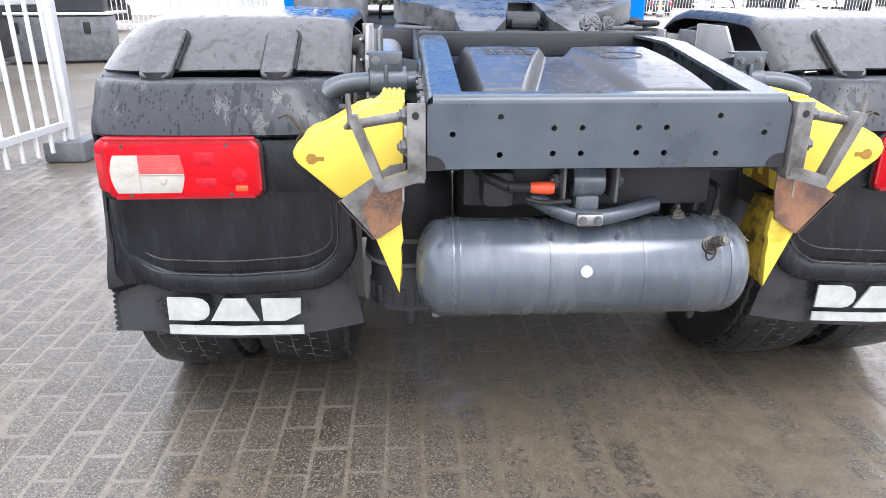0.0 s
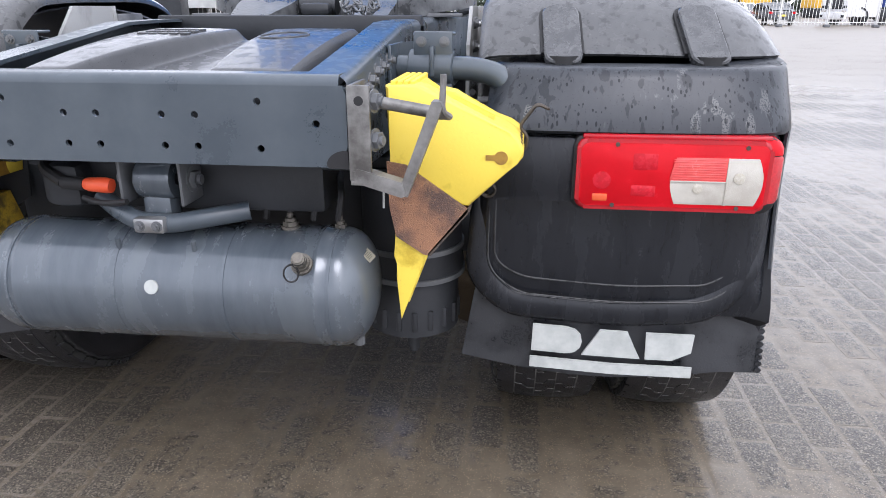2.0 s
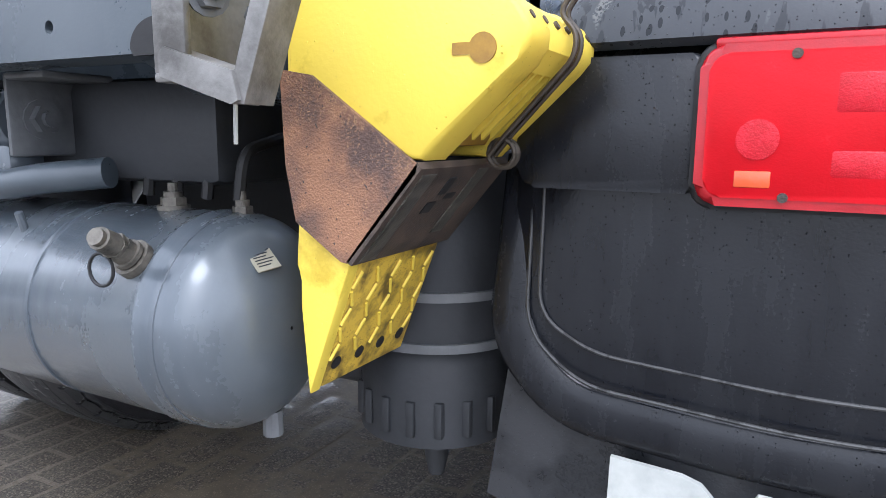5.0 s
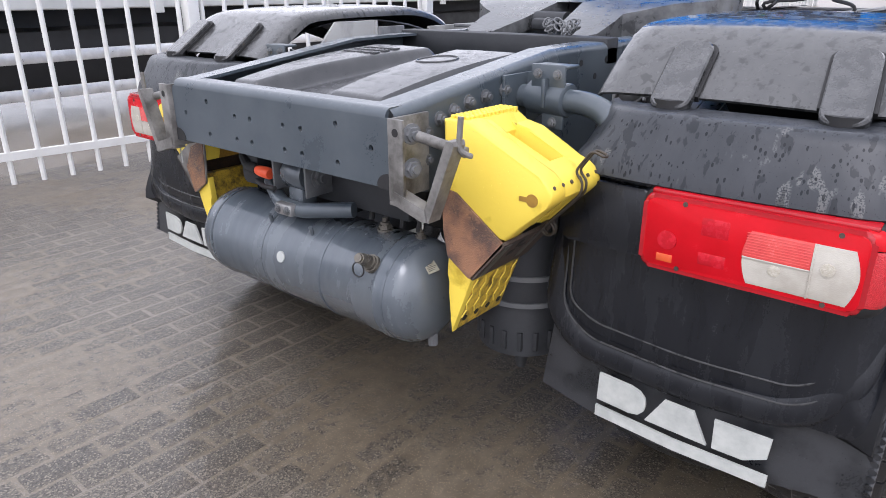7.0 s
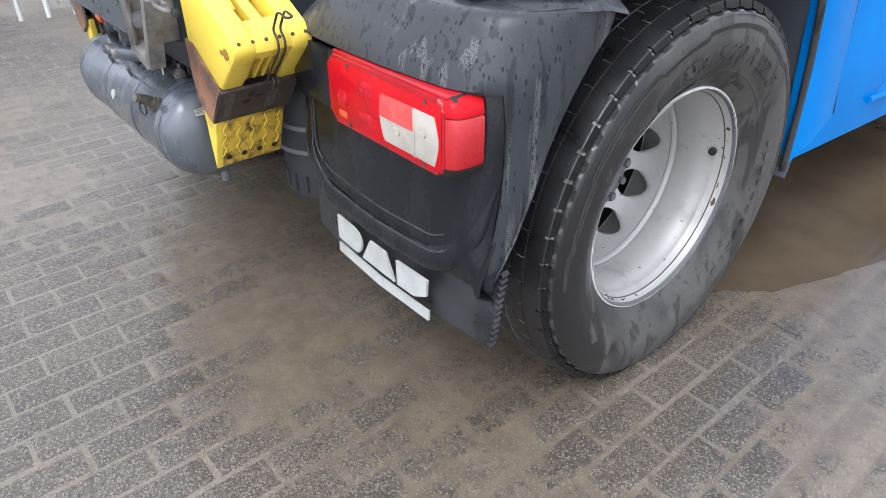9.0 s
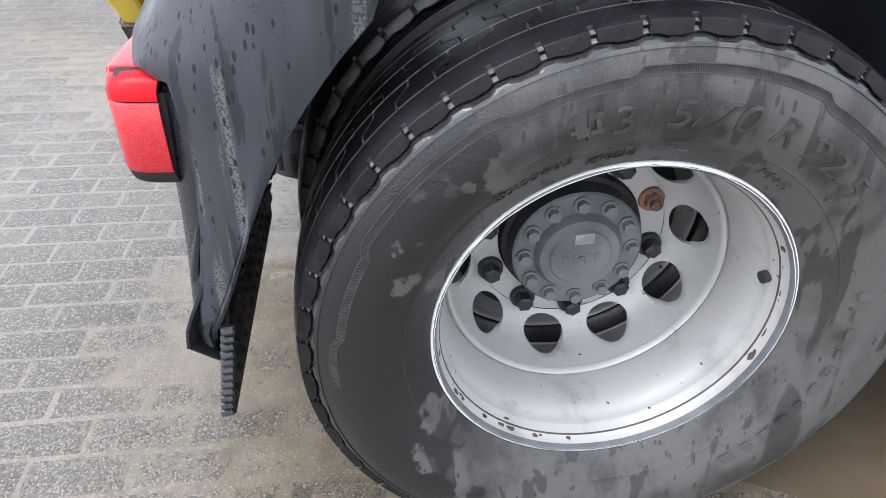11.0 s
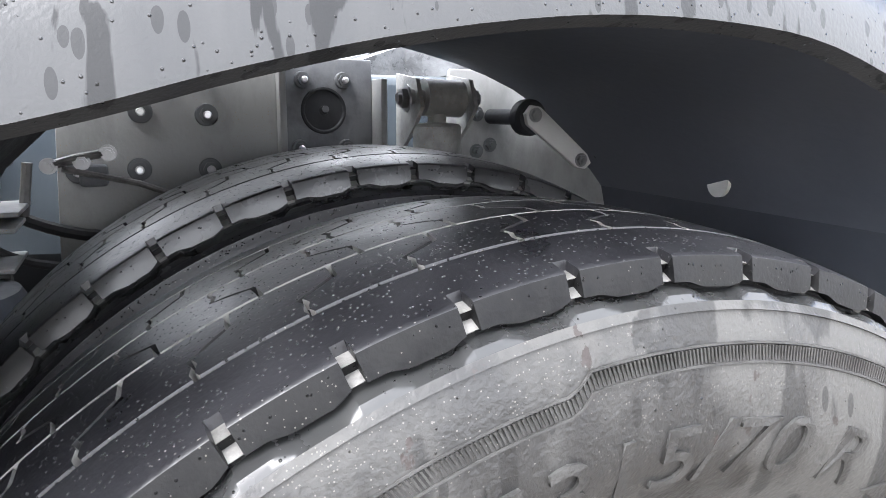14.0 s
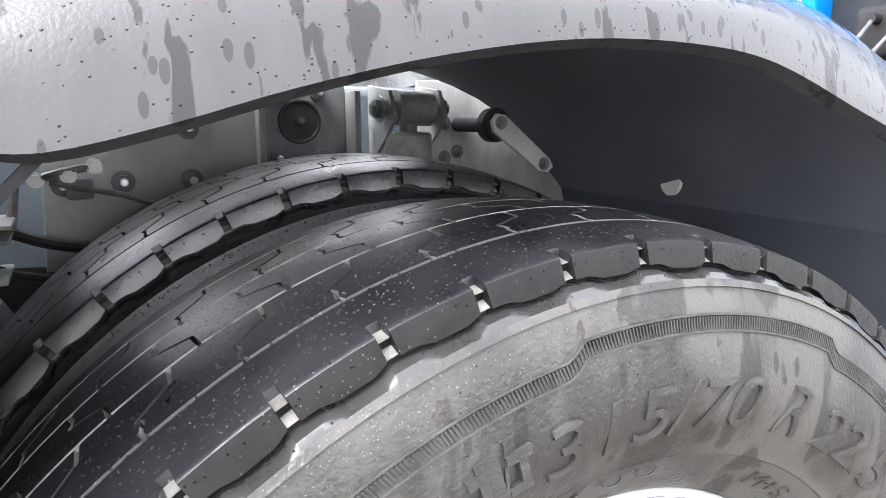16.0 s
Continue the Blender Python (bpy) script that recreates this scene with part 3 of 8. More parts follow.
def lathe(bm, prof, c, axis=0, seg=64, close=False, a0=0.0, a1=2 * math.pi):
    """Turn (along, radius) pairs about an axis through c."""
    full = abs(a1 - a0 - 2 * math.pi) < 1e-6
    n = seg if full else seg + 1
    rings = []
    for x, r in prof:
        ring = []
        for k in range(n):
            a = a0 + (a1 - a0) * k / seg
            p = [0, 0, 0]
            p[axis] = x
            p[(axis + 1) % 3] = r * math.cos(a)
            p[(axis + 2) % 3] = r * math.sin(a)
            ring.append(bm.verts.new(Vector(c) + Vector(p)))
        rings.append(ring)
    pairs = list(zip(rings, rings[1:])) + ([(rings[-1], rings[0])] if close else [])
    for a, b in pairs:
        for k in range(seg):
            bm.faces.new((a[k], a[(k + 1) % n], b[(k + 1) % n], b[k]))
    return rings


def cap(bm, ring):
    bm.faces.new(ring)


def prism(bm, poly, a, b, axis=1, bevel=0.0, seg=2):
    """Extrude a polygon given in the two other axes from a to b."""
    others = [i for i in range(3) if i != axis]
    ends = []
    for w in (a, b):
        vs = []
        for p in poly:
            co = [0, 0, 0]
            co[axis], co[others[0]], co[others[1]] = w, p[0], p[1]
            vs.append(bm.verts.new(co))
        ends.append(vs)
    f = [bm.faces.new(ends[0]), bm.faces.new(ends[1][::-1])]
    n = len(poly)
    for k in range(n):
        f.append(bm.faces.new((ends[0][k], ends[1][k], ends[1][(k + 1) % n], ends[0][(k + 1) % n])))
    if bevel:
        es = list({e for q in f[:2] for e in q.edges})
        bmesh.ops.bevel(bm, geom=es, offset=bevel, segments=seg, profile=0.5, affect="EDGES")
    return bm


def sheet(bm, grid):
    """A skin over rows of points."""
    rows = [[bm.verts.new(p) for p in row] for row in grid]
    for a, b in zip(rows, rows[1:]):
        for k in range(len(a) - 1):
            bm.faces.new((a[k], a[k + 1], b[k + 1], b[k]))
    return rows


def thicken(bm, t):
    bmesh.ops.recalc_face_normals(bm, faces=bm.faces)
    bmesh.ops.solidify(bm, geom=list(bm.faces), thickness=t)
    return bm


def hexnut(bm, p, d, r, h, seg=6):
    p, d = Vector(p), Vector(d).normalized()
    tube(bm, [p, p + d * h], r, seg)
    tube(bm, [p, p + d * h * 1.5], r * 0.55, 10)
    tube(bm, [p, p + d * h * 0.2], r * 1.35, 14)
    return bm


def rounded(x0, x1, y0, y1, r, n=5):
    """A rounded rectangle as a polygon."""
    out = []
    for cx, cy, a in ((x1 - r, y1 - r, 0), (x0 + r, y1 - r, 90), (x0 + r, y0 + r, 180), (x1 - r, y0 + r, 270)):
        out += [(cx + r * math.cos(radians(a + 90 * k / n)), cy + r * math.sin(radians(a + 90 * k / n))) for k in range(n + 1)]
    return out


def plate(bm, outer, holes, a, b, axis=1, seg=14):
    """A flat plate with round holes (u, v, radius) through it."""
    others = [i for i in range(3) if i != axis]

    def loop(pts, w):
        vs = []
        for p in pts:
            co = [0, 0, 0]
            co[axis], co[others[0]], co[others[1]] = w, p[0], p[1]
            vs.append(bm.verts.new(co))
        return vs

    rims = [outer] + [[(u + r * math.cos(2 * math.pi * k / seg), v + r * math.sin(2 * math.pi * k / seg)) for k in range(seg)] for u, v, r in holes]
    sides = []
    for w in (a, b):
        loops = [loop(p, w) for p in rims]
        es = [bm.edges.new((lp[k], lp[(k + 1) % len(lp)])) for lp in loops for k in range(len(lp))]
        bmesh.ops.triangle_fill(bm, use_beauty=True, use_dissolve=False, edges=es)
        sides.append(loops)
    for la, lb in zip(*sides):
        n = len(la)
        for k in range(n):
            bm.faces.new((la[k], la[(k + 1) % n], lb[(k + 1) % n], lb[k]))
    return bm


B = bmesh.new


# ---- ground ----
def far_ground():
    bm = B()
    n = 24
    for i in range(-n, n):
        for j in range(-n, n):
            def q(k):
                return math.copysign(abs(k / n) ** 3 * 900, k)
            x0, x1, y0, y1 = q(i), q(i + 1), q(j), q(j + 1)
            bm.faces.new([bm.verts.new((a, b, -0.0018)) for a, b in ((x0, y0), (x1, y0), (x1, y1), (x0, y1))])
    bmesh.ops.remove_doubles(bm, verts=bm.verts, dist=1e-4)
    return tagged(part("ground", bm, M_JOINT), "wet sandy block paving of a truck yard", "ground", kind="structure")


GROUND = far_ground()

# ---- truck ----
AX_Y, AX_Z = 0.95, 0.482
truck = thing("tractor_truck", "blue tractor unit with grey chassis parked on wet paving", "truck")


def rear_crossmember():
    holes = []
    for s in (-1, 1):
        holes += [(s * 0.333, 0.962, 0.0065), (s * 0.233, 0.998, 0.0065), (s * 0.233, 0.918, 0.0065)]
        holes += [(s * 0.12, 0.974, 0.0065), (s * 0.06, 0.974, 0.0065), (s * 0.12, 0.92, 0.0065), (s * 0.06, 0.92, 0.0065)]
    w = 0.386
    outer = [(-w + 0.03, 0.888), (w - 0.03, 0.888), (w - 0.02, 0.892), (w - 0.006, 0.912), (w, 0.925), (w, 1.012), (w - 0.006, 1.025), (-w + 0.006, 1.025), (-w, 1.012), (-w, 0.925), (-w + 0.006, 0.912), (-w + 0.02, 0.892)]
    bm = plate(B(), outer, holes, 0.0, 0.008)
    # rounded fold and top flange, bottom flange
    fold = [(0.018 - 0.018 * math.cos(radians(t)), 1.025 + 0.018 * math.sin(radians(t))) for t in range(0, 91, 15)]
    inner = [(0.018 - 0.010 * math.cos(radians(t)), 1.025 + 0.010 * math.sin(radians(t))) for t in range(90, -1, -15)]
    prism(bm, fold + [(0.055, 1.043), (0.055, 1.035)] + inner, -w + 0.012, w - 0.012, axis=0)
    prism(bm, [(0.0, 0.894), (0.002, 0.890), (0.008, 0.888), (0.055, 0.888), (0.055, 0.896), (0.008, 0.896)], -w + 0.03, w - 0.03, axis=0)
    cm = part("rear_crossmember", bm, M_FRAME, truck, "dark grey painted steel cross member with bolt holes")
    for s in (-1, 1):
        # cut-out at the lower corners
        bm = B()
        pts = [((0.382 - 0.034 * math.cos(radians(a))) * s, 0.892 + 0.026 * math.sin(radians(a))) for a in range(0, 91, 10)] + [(0.386 * s, 0.916), (0.3875 * s, 0.886), (0.352 * s, 0.886)]
        prism(bm, pts, -0.0015, 0.004)
        part("corner_cut", bm, M_BLACK, cm)
    return cm


rear_crossmember()
RAIL = [(0.012, 1.04, 0.90), (0.1, 1.05, 0.86), (0.58, 1.112, 0.84), (0.72, 1.115, 0.83), (6.0, 1.115, 0.83)]


def frame_rail(s):
    bm = B()
    xo, xi, t = 0.386 * s, 0.312 * s, 0.008 * s
    for (y0, a0, b0), (y1, a1, b1) in zip(RAIL, RAIL[1:]):
        # web, then top and bottom flanges
        for p in (((xo, a0 - 0.018), (xo - t, a0 - 0.018), (xo - t, b0), (xo, b0)), ((xo - 0.018 * s, a0), (xi, a0), (xi, a0 - 0.008), (xo - 0.018 * s, a0 - 0.008)), ((xo - t, b0 + 0.008), (xi, b0 + 0.008), (xi, b0), (xo - t, b0))):
            q = [bm.verts.new((x, y0, z)) for x, z in p]
            r = [bm.verts.new((x, y1, z + ((a1 - a0) if z > 0.95 else (b1 - b0)))) for x, z in p]
            for k in range(4):
                bm.faces.new((q[k], q[(k + 1) % 4], r[(k + 1) % 4], r[k]))
            if y0 < 0.02:
                bm.faces.new(q)
    bmesh.ops.remove_doubles(bm, verts=bm.verts, dist=1e-5)
    # rounded outer corner of the section
    sheet(bm, [[(xo - (0.018 - 0.018 * math.sin(radians(q))) * s, y, a - 0.018 + 0.018 * math.cos(radians(q))) for q in range(0, 91, 15)] for y, a, _ in RAIL])
    rail = part("frame_rail", bm, M_FRAME, truck)
    for y, z in ((0.2, 0.93), (0.27, 1.0), (0.34, 0.93), (0.46, 1.03), (0.53, 1.06), (0.53, 0.98), (0.60, 1.07), (0.66, 1.07), (0.72, 1.07), (0.72, 0.99), (0.80, 1.03), (0.86, 1.07), (0.95, 1.05)):
        hb = B()
        tube(hb, [(xo - t, y, z), (xo + s * 0.0012, y, z)], 0.0085, 12)
        part("bolt_hole", hb, M_BLACK, rail)
    for y, z in ((0.10, 0.985), (0.145, 1.005), (0.19, 1.015), (0.24, 1.027), (0.30, 1.032), (0.37, 1.04), (0.10, 0.93)):
        part("bolt", hexnut(B(), (xo, y, z), (s, 0, 0), 0.012, 0.012), M_FRAMED, rail)


for s in (-1, 1):
    frame_rail(s)


def centre_cover():
    """Moulded plastic cover between the rails, with two raised pads."""
    bm = B()
    nx, ny = 160, 90
    grid = []
    for j in range(ny + 1):
        v = j / ny
        y = 0.07 + 0.6 * v
        row = []
        for i in range(nx + 1):
            u = i / nx * 2 - 1
            x = u * 0.285
            base = 1.0 + 0.075 * v
            edge = min(1, (1 - abs(u)) / 0.10, v / 0.06 + 0.0, (1 - v) / 0.10)
            z = base - 0.045 * (1 - max(0, edge)) ** 2
            # slanted channel between the pads
            left, right = -0.155 + 0.135 * min(1, v / 0.9), 0.085 - 0.06 * min(1, v / 0.9)
            k = min(1, max(0, left - x, x - right) / 0.03)
            k = k * k * (3 - 2 * k)
            z += (0.024 + 0.022 * math.sin(math.pi * min(1.0, 0.15 + 0.85 * v)) * (1 - (abs(abs(u) - 0.6) / 0.7) ** 2)) * k * max(0, min(1, edge))
            row.append((x, y, z))
        grid.append(row)
    sheet(bm, grid)
    thicken(bm, 0.004)
    cov = part("centre_cover", bm, M_PAD, truck, "wet moulded black plastic cover with two raised pads", angle=50)
    bm = B()
    a = [(0.14 + 0.055 * math.cos(t), 0.43 + 0.05 * math.sin(t)) for t in (2 * math.pi * k / 40 for k in range(41))]
    tube(bm, [(x, y, 1.0 + 0.075 * (y - 0.07) / 0.6 + 0.024 + 0.022 * math.sin(math.pi * (0.15 + 0.85 * (y - 0.07) / 0.6)) * (1 - ((abs(x / 0.285) - 0.6) / 0.7) ** 2) + 0.001) for x, y in a], 0.0024, 6, caps=False)
    part("badge", bm, M_PAD, cov, "embossed oval badge")
    for j in range(3):
        for k in range(5):
            bm = B()
            y = 0.44 + 0.04 * j
            z = 1.0 + 0.075 * (y - 0.07) / 0.6 + 0.022 + 0.021 * math.sin(math.pi * (0.15 + 0.85 * (y - 0.07) / 0.6))
            box(bm, (-0.215 + 0.026 * k, y, z), (-0.197 + 0.026 * k, y + 0.022, z + 0.006), 0.001)
            part("embossed_bar", bm, M_PAD, cov)


centre_cover()


def air_tank():
    yc, zc, r, x0, x1 = 0.14, 0.61, 0.122, -0.412, 0.40
    bm = B()
    prof = [(x0, 0.002)] + [(x0 + 0.07 * (1 - math.cos(radians(90 * k / 8))), r * math.sin(radians(90 * k / 8)) ** 0.8) for k in range(1, 9)]
    end = [(x1 + x0 - x, q) for x, q in prof][::-1]
    mid = []
    for xs in (-0.31, 0.30):
        mid += [(xs - 0.006, r), (xs - 0.002, r + 0.0025), (xs + 0.002, r + 0.0025), (xs + 0.006, r)]
    lathe(bm, prof + mid + end, (0, yc, zc), 0, 72)
    tank = part("air_tank", bm, M_TANK, truck, "grey painted steel compressed-air tank, wet")
    bm = B()
    d = Vector((0, -0.97, 0.24)).normalized()
    p = Vector((-0.02, yc, zc)) + d * (r - 0.001)
    tube(bm, [p, p + d * 0.004], 0.014, 24)
    part("round_sticker", bm, M_WHITE, tank, "round white sticker")
    # drain valve with a ring
    d = Vector((0.0, -0.72, 0.6)).normalized()
    p = Vector((0.275, yc, zc)) + d * (r - 0.004)
    bm = B()
    tube(bm, [p, p + d * 0.012], 0.021, 16)
    tube(bm, [p, p + d * 0.03], 0.014, 12)
    q = p + d * 0.03
    e = Vector((0.25, -0.85, 0.45)).normalized()
    tube(bm, [q, q + e * 0.03], [0.013, 0.012], 12)
    tube(bm, [q + e * 0.03, q + e * 0.036], 0.009, 12)
    tube(bm, [q - d * 0.016, q - d * 0.011], 0.017, 16)
    tube(bm, [q + e * 0.004, q + e * 0.009], 0.0145, 6)
    part("test_valve", bm, M_BRASS, tank, "dull metal test valve")
    bm = B()
    c = p + d * 0.03 + Vector((-0.012, -0.012, -0.022))
    tube(bm, [c + Vector((0.013 * math.cos(t), 0.004 * math.cos(t), 0.017 * math.sin(t))) for t in (2 * math.pi * k / 18 for k in range(19))], 0.0018, 6, caps=False)
    part("valve_ring", bm, M_BLACK, tank)
    lab = part("type_label", box(B(), (-0.026, -0.02, 0), (0.026, 0.02, 0.002)), M_PAPER, tank, "small pale type label with fine print")
    lm = Matrix.Translation((0.3845, 0.115, 0.689)) @ Vector((0.66, -0.2, 0.72)).to_track_quat("Z", "Y").to_matrix().to_4x4() @ Matrix.Rotation(radians(8), 4, "Z") @ Matrix.Diagonal((0.55, 0.75, 1, 1))
    lab.matrix_local = lm
    bm = B()
    for k in range(6):
        box(bm, (-0.02, 0.012 - 0.005 * k, 0.002), (0.022 - 0.007 * (k % 3), 0.0135 - 0.005 * k, 0.0026))
    pr = part("print_lines", bm, M_DARK, tank)
    pr.matrix_local = lm
    for x in (-0.325, 0.325, 0.12, -0.1):
        bm = B()
        lathe(bm, [(x - 0.005, r - 0.004), (x - 0.003, r + 0.0014), (x + 0.003, r + 0.0014), (x + 0.005, r - 0.004)], (0, yc, zc), 0, 40)
        part("weld_seam", bm, M_TANK, tank)
    for x in (-0.36, 0.35):
        bm = B()
        tube(bm, [(x, yc + 0.02, zc - r + 0.01), (x, yc + 0.02, zc - r - 0.02)], 0.012, 10)
        part("drain_plug", bm, M_FRAMED, tank)
    for x, y, k in ((0.225, 0.14, 1.0), (0.325, 0.15, 0.75)):
        bm = B()
        z = zc + r - (0.006 if k < 1 else 0.0)
        tube(bm, [(x, y, z - 0.01), (x, y, z + 0.004)], 0.019 * k, 14)
        tube(bm, [(x, y, z + 0.004), (x, y, z + 0.013)], 0.0155 * k, 6)
        tube(bm, [(x, y, z + 0.012), (x, y, z + 0.020)], 0.011 * k, 12)
        tube(bm, [(x, y, z + 0.019), (x, y, z + 0.030)], 0.006 * k, 10)
        part("pipe_union", bm, M_BRASS, tank, "tarnished brass pipe union")
    # weld studs on the front face
    for x in (-0.1, 0.055):
        bm = B()
        tube(bm, [(x, yc - 0.075, zc + 0.085), (x + 0.004, yc - 0.085, zc + 0.115)], 0.005, 8)
        part("stud", bm, M_TANK, tank)


air_tank()


def towing_gear():
    """Suspension rod, bush and hoses above the tank."""
    gear = thing("stabiliser_mount", "", "", parent=truck)
    bm = B()
    pts = arc_path([(-0.14, 0.10, 0.796), (-0.095, 0.078, 0.774), (-0.05, 0.065, 0.757), (0.02, 0.065, 0.755), (0.07, 0.072, 0.764), (0.155, 0.11, 0.773)], 0.04)
    part("curved_tube", tube(bm, pts, 0.0185, 16), M_FRAME, gear, "bent grey steel tube")
    bm = B()
    lathe(bm, [(-0.052, 0.012), (-0.052, 0.036), (-0.046, 0.04), (0.014, 0.04), (0.02, 0.036), (0.02, 0.012)], (0, 0.10, 0.835), 0, 28)
    box(bm, (-0.046, 0.075, 0.745), (0.014, 0.125, 0.81), 0.012)
    part("rubber_bush", bm, M_TANK, gear, "grey bush housing")
    for x, sg in ((-0.075, -1), (0.045, 1)):
        bm = B()
        box(bm, (x - 0.004, 0.06, 0.79), (x + 0.004, 0.15, 0.888), 0.004)
        box(bm, (min(x, x + sg * 0.075), 0.06, 0.88), (max(x, x + sg * 0.075), 0.15, 0.888), 0.003)
        part("bracket", bm, M_FRAMED, gear)
        part("nut", hexnut(B(), (x + sg * 0.004, 0.10, 0.835), (sg, 0, 0), 0.018, 0.014), M_FRAMED, gear)
    bm = B()
    box(bm, (-0.048, 0.036, 0.742), (0.014, 0.072, 0.772), 0.006)
    part("clamp", bm, M_STEEL, gear, "bare metal clamp with two bolts")
    for x in (-0.028, 0.006):
        part("bolt", hexnut(B(), (x - 0.006, 0.037, 0.757), (0, -1, 0), 0.008, 0.006), M_FRAMED, gear)
    bm = B()
    tube(bm, [(-0.152, 0.07, 0.827), (-0.145, 0.07, 0.827), (-0.11, 0.07, 0.826), (-0.098, 0.07, 0.825)], [0.011, 0.0135, 0.0155, 0.0135], 14)
    part("valve_cap", bm, M_ORANGE, gear, "orange plastic hose end")
    bm = B()
    tube(bm, [(-0.20, 0.075, 0.828), (-0.152, 0.07, 0.827)], 0.013, 12)
    tube(bm, arc_path([(-0.20, 0.075, 0.828), (-0.26, 0.1, 0.85), (-0.3, 0.3, 0.9)], 0.04), 0.012, 10)
    tube(bm, arc_path([(-0.16, 0.07, 0.80), (-0.12, 0.06, 0.792), (-0.06, 0.05, 0.80)], 0.03), 0.006, 8)
    part("hose", bm, M_BLACK, gear)
    bm = B()
    box(bm, (-0.26, 0.09, 0.77), (-0.18, 0.2, 0.86), 0.02)
    part("valve_body", bm, M_DARK, gear)
    for k in range(4):
        x = 0.17 + 0.05 * k
        bm = B()
        tube(bm, arc_path([(x, 0.15, 0.745), (x + 0.01, 0.15, 0.80), (x - 0.03, 0.28, 0.82), (x - 0.05, 0.6, 0.83)], 0.05), 0.007, 8)
        part("hose", bm, M_BLACK, gear)


towing_gear()


def underbody():
    """Dark axle, cross beams and boxes between the rails."""
    bm = B()
    box(bm, (-0.30, 0.14, 0.76), (0.30, 0.30, 0.885), 0.015)
    part("cross_beam", bm, M_DARK, truck)
    bm = B()
    tube(bm, [(-1.0, AX_Y, AX_Z), (1.0, AX_Y, AX_Z)], 0.075, 20)
    lathe(bm, [(-0.2, 0.05), (-0.17, 0.15), (-0.06, 0.2), (0.06, 0.2), (0.17, 0.15), (0.2, 0.05)], (0, AX_Y, AX_Z + 0.02), 0, 28)
    part("axle", bm, M_DARK, truck)
    bm = B()
    box(bm, (-0.29, 0.5, 0.6), (0.29, 0.62, 0.83), 0.02)
    part("cross_beam", bm, M_DARK, truck)
    bm = B()
    tube(bm, [(-0.5, 0.42, 0.47), (0.5, 0.42, 0.47)], 0.03, 12)
    part("stabiliser_bar", bm, M_DARK, truck)

    bm = B()
    box(bm, (-0.36, 1.9, 0.42), (0.36, 3.4, 0.95), 0.08)
    part("gearbox", bm, M_DARK, truck)


underbody()


def air_spring(s):
    x, y = 0.425 * s, 0.43
    bm = B()
    lathe(bm, [(0.80, 0.01), (0.80, 0.105), (0.775, 0.118), (0.74, 0.12), (0.60, 0.12), (0.565, 0.125), (0.545, 0.122), (0.535, 0.105)], (x, y, 0), 2, 36)
    bag = part("air_spring", bm, M_DARK, truck, "black rubber air spring on a ribbed piston")
    bm = B()
    lathe(bm, [(0.54, 0.10), (0.52, 0.112), (0.43, 0.11), (0.405, 0.112), (0.40, 0.10), (0.40, 0.01)], (x, y, 0), 2, 36)
    piston = part("piston", bm, M_DARK, bag)
    for k in range(18):
        a = 2 * math.pi * k / 18
        bm = B()
        box(bm, (x + 0.11 * math.cos(a) - 0.006, y + 0.11 * math.sin(a) - 0.006, 0.42), (x + 0.11 * math.cos(a) + 0.006, y + 0.11 * math.sin(a) + 0.006, 0.47), 0.002)
        part("rib", bm, M_DARK, piston)
    for z, rr in ((0.615, 0.1215), (0.548, 0.124)):
        bm = B()
        lathe(bm, [(z - 0.007, rr - 0.01), (z - 0.006, rr + 0.004), (z + 0.006, rr + 0.004), (z + 0.007, rr - 0.01)], (x, y, 0), 2, 36)
        part("clamp_ring", bm, M_FRAMED, bag, "dull steel clamp ring")
    bm = B()
    tube(bm, [(x, y, 0.40), (x, y, 0.345), (x, y, 0.315)], [0.018, 0.018, 0.012], 12)
    part("bolt", bm, M_DARK, bag)
    bm = B()
    box(bm, (x - 0.09, y - 0.06, 0.80), (x + 0.09, y + 0.06, 0.83), 0.008)
    part("top_plate", bm, M_DARK, bag)
    bm = B()
    box(bm, (min(x, x - s * 0.06) - 0.05, y + 0.05, 0.42), (max(x, x - s * 0.06) + 0.05, 1.25, 0.50), 0.02)
    part("trailing_arm", bm, M_DARK, truck)


for s in (-1, 1):
    air_spring(s)


# ---- mudguards with lamps and flaps ----
def arc_y(z):
    """The edge of the mudguard's side, round the wheel."""
    return float(np.interp(z, (0.48, 0.545, 0.572, 0.633, 0.694, 0.75, 0.816, 0.864, 0.903, 0.945, 0.985, 1.002, 1.035), (0.33, 0.338, 0.355, 0.38, 0.405, 0.428, 0.461, 0.489, 0.518, 0.551, 0.588, 0.597, 0.575)))


def unit_row(z, y_rear, x_in, x_out, rc, n=8, y_side=None, bow=0.012, sweep=0.0):
    """One level of the light unit's skin: inner edge, bowed rear face, round corner, side."""
    row = [(x_in, y_rear + 0.05 + 0.06 * sweep, z), (x_in + 0.028 * sweep, y_rear + 0.015 + 0.042 * sweep, z), (x_in + 0.01 + 0.052 * sweep, y_rear + 0.004 + 0.016 * sweep, z)]
    a, b = x_in + 0.03 + 0.075 * sweep, x_out - rc
    for k in range(9):
        x = a + (b - a) * k / 8
        row.append((x, y_rear - bow * (1 - (2 * k / 8 - 1) ** 2), z))
    for k in range(1, n + 1):
        t = radians(90 * k / n)
        row.append((x_out - rc + rc * math.sin(t), y_rear + rc * (1 - math.cos(t)), z))
    ys = y_side if y_side is not None else arc_y(z)
    y0 = y_rear + rc
    for k in range(1, 6):
        row.append((x_out + 0.006 * math.sin(math.pi * k / 5), y0 + (max(ys, y0 + 0.004) - y0) * k / 5, z))
    return row


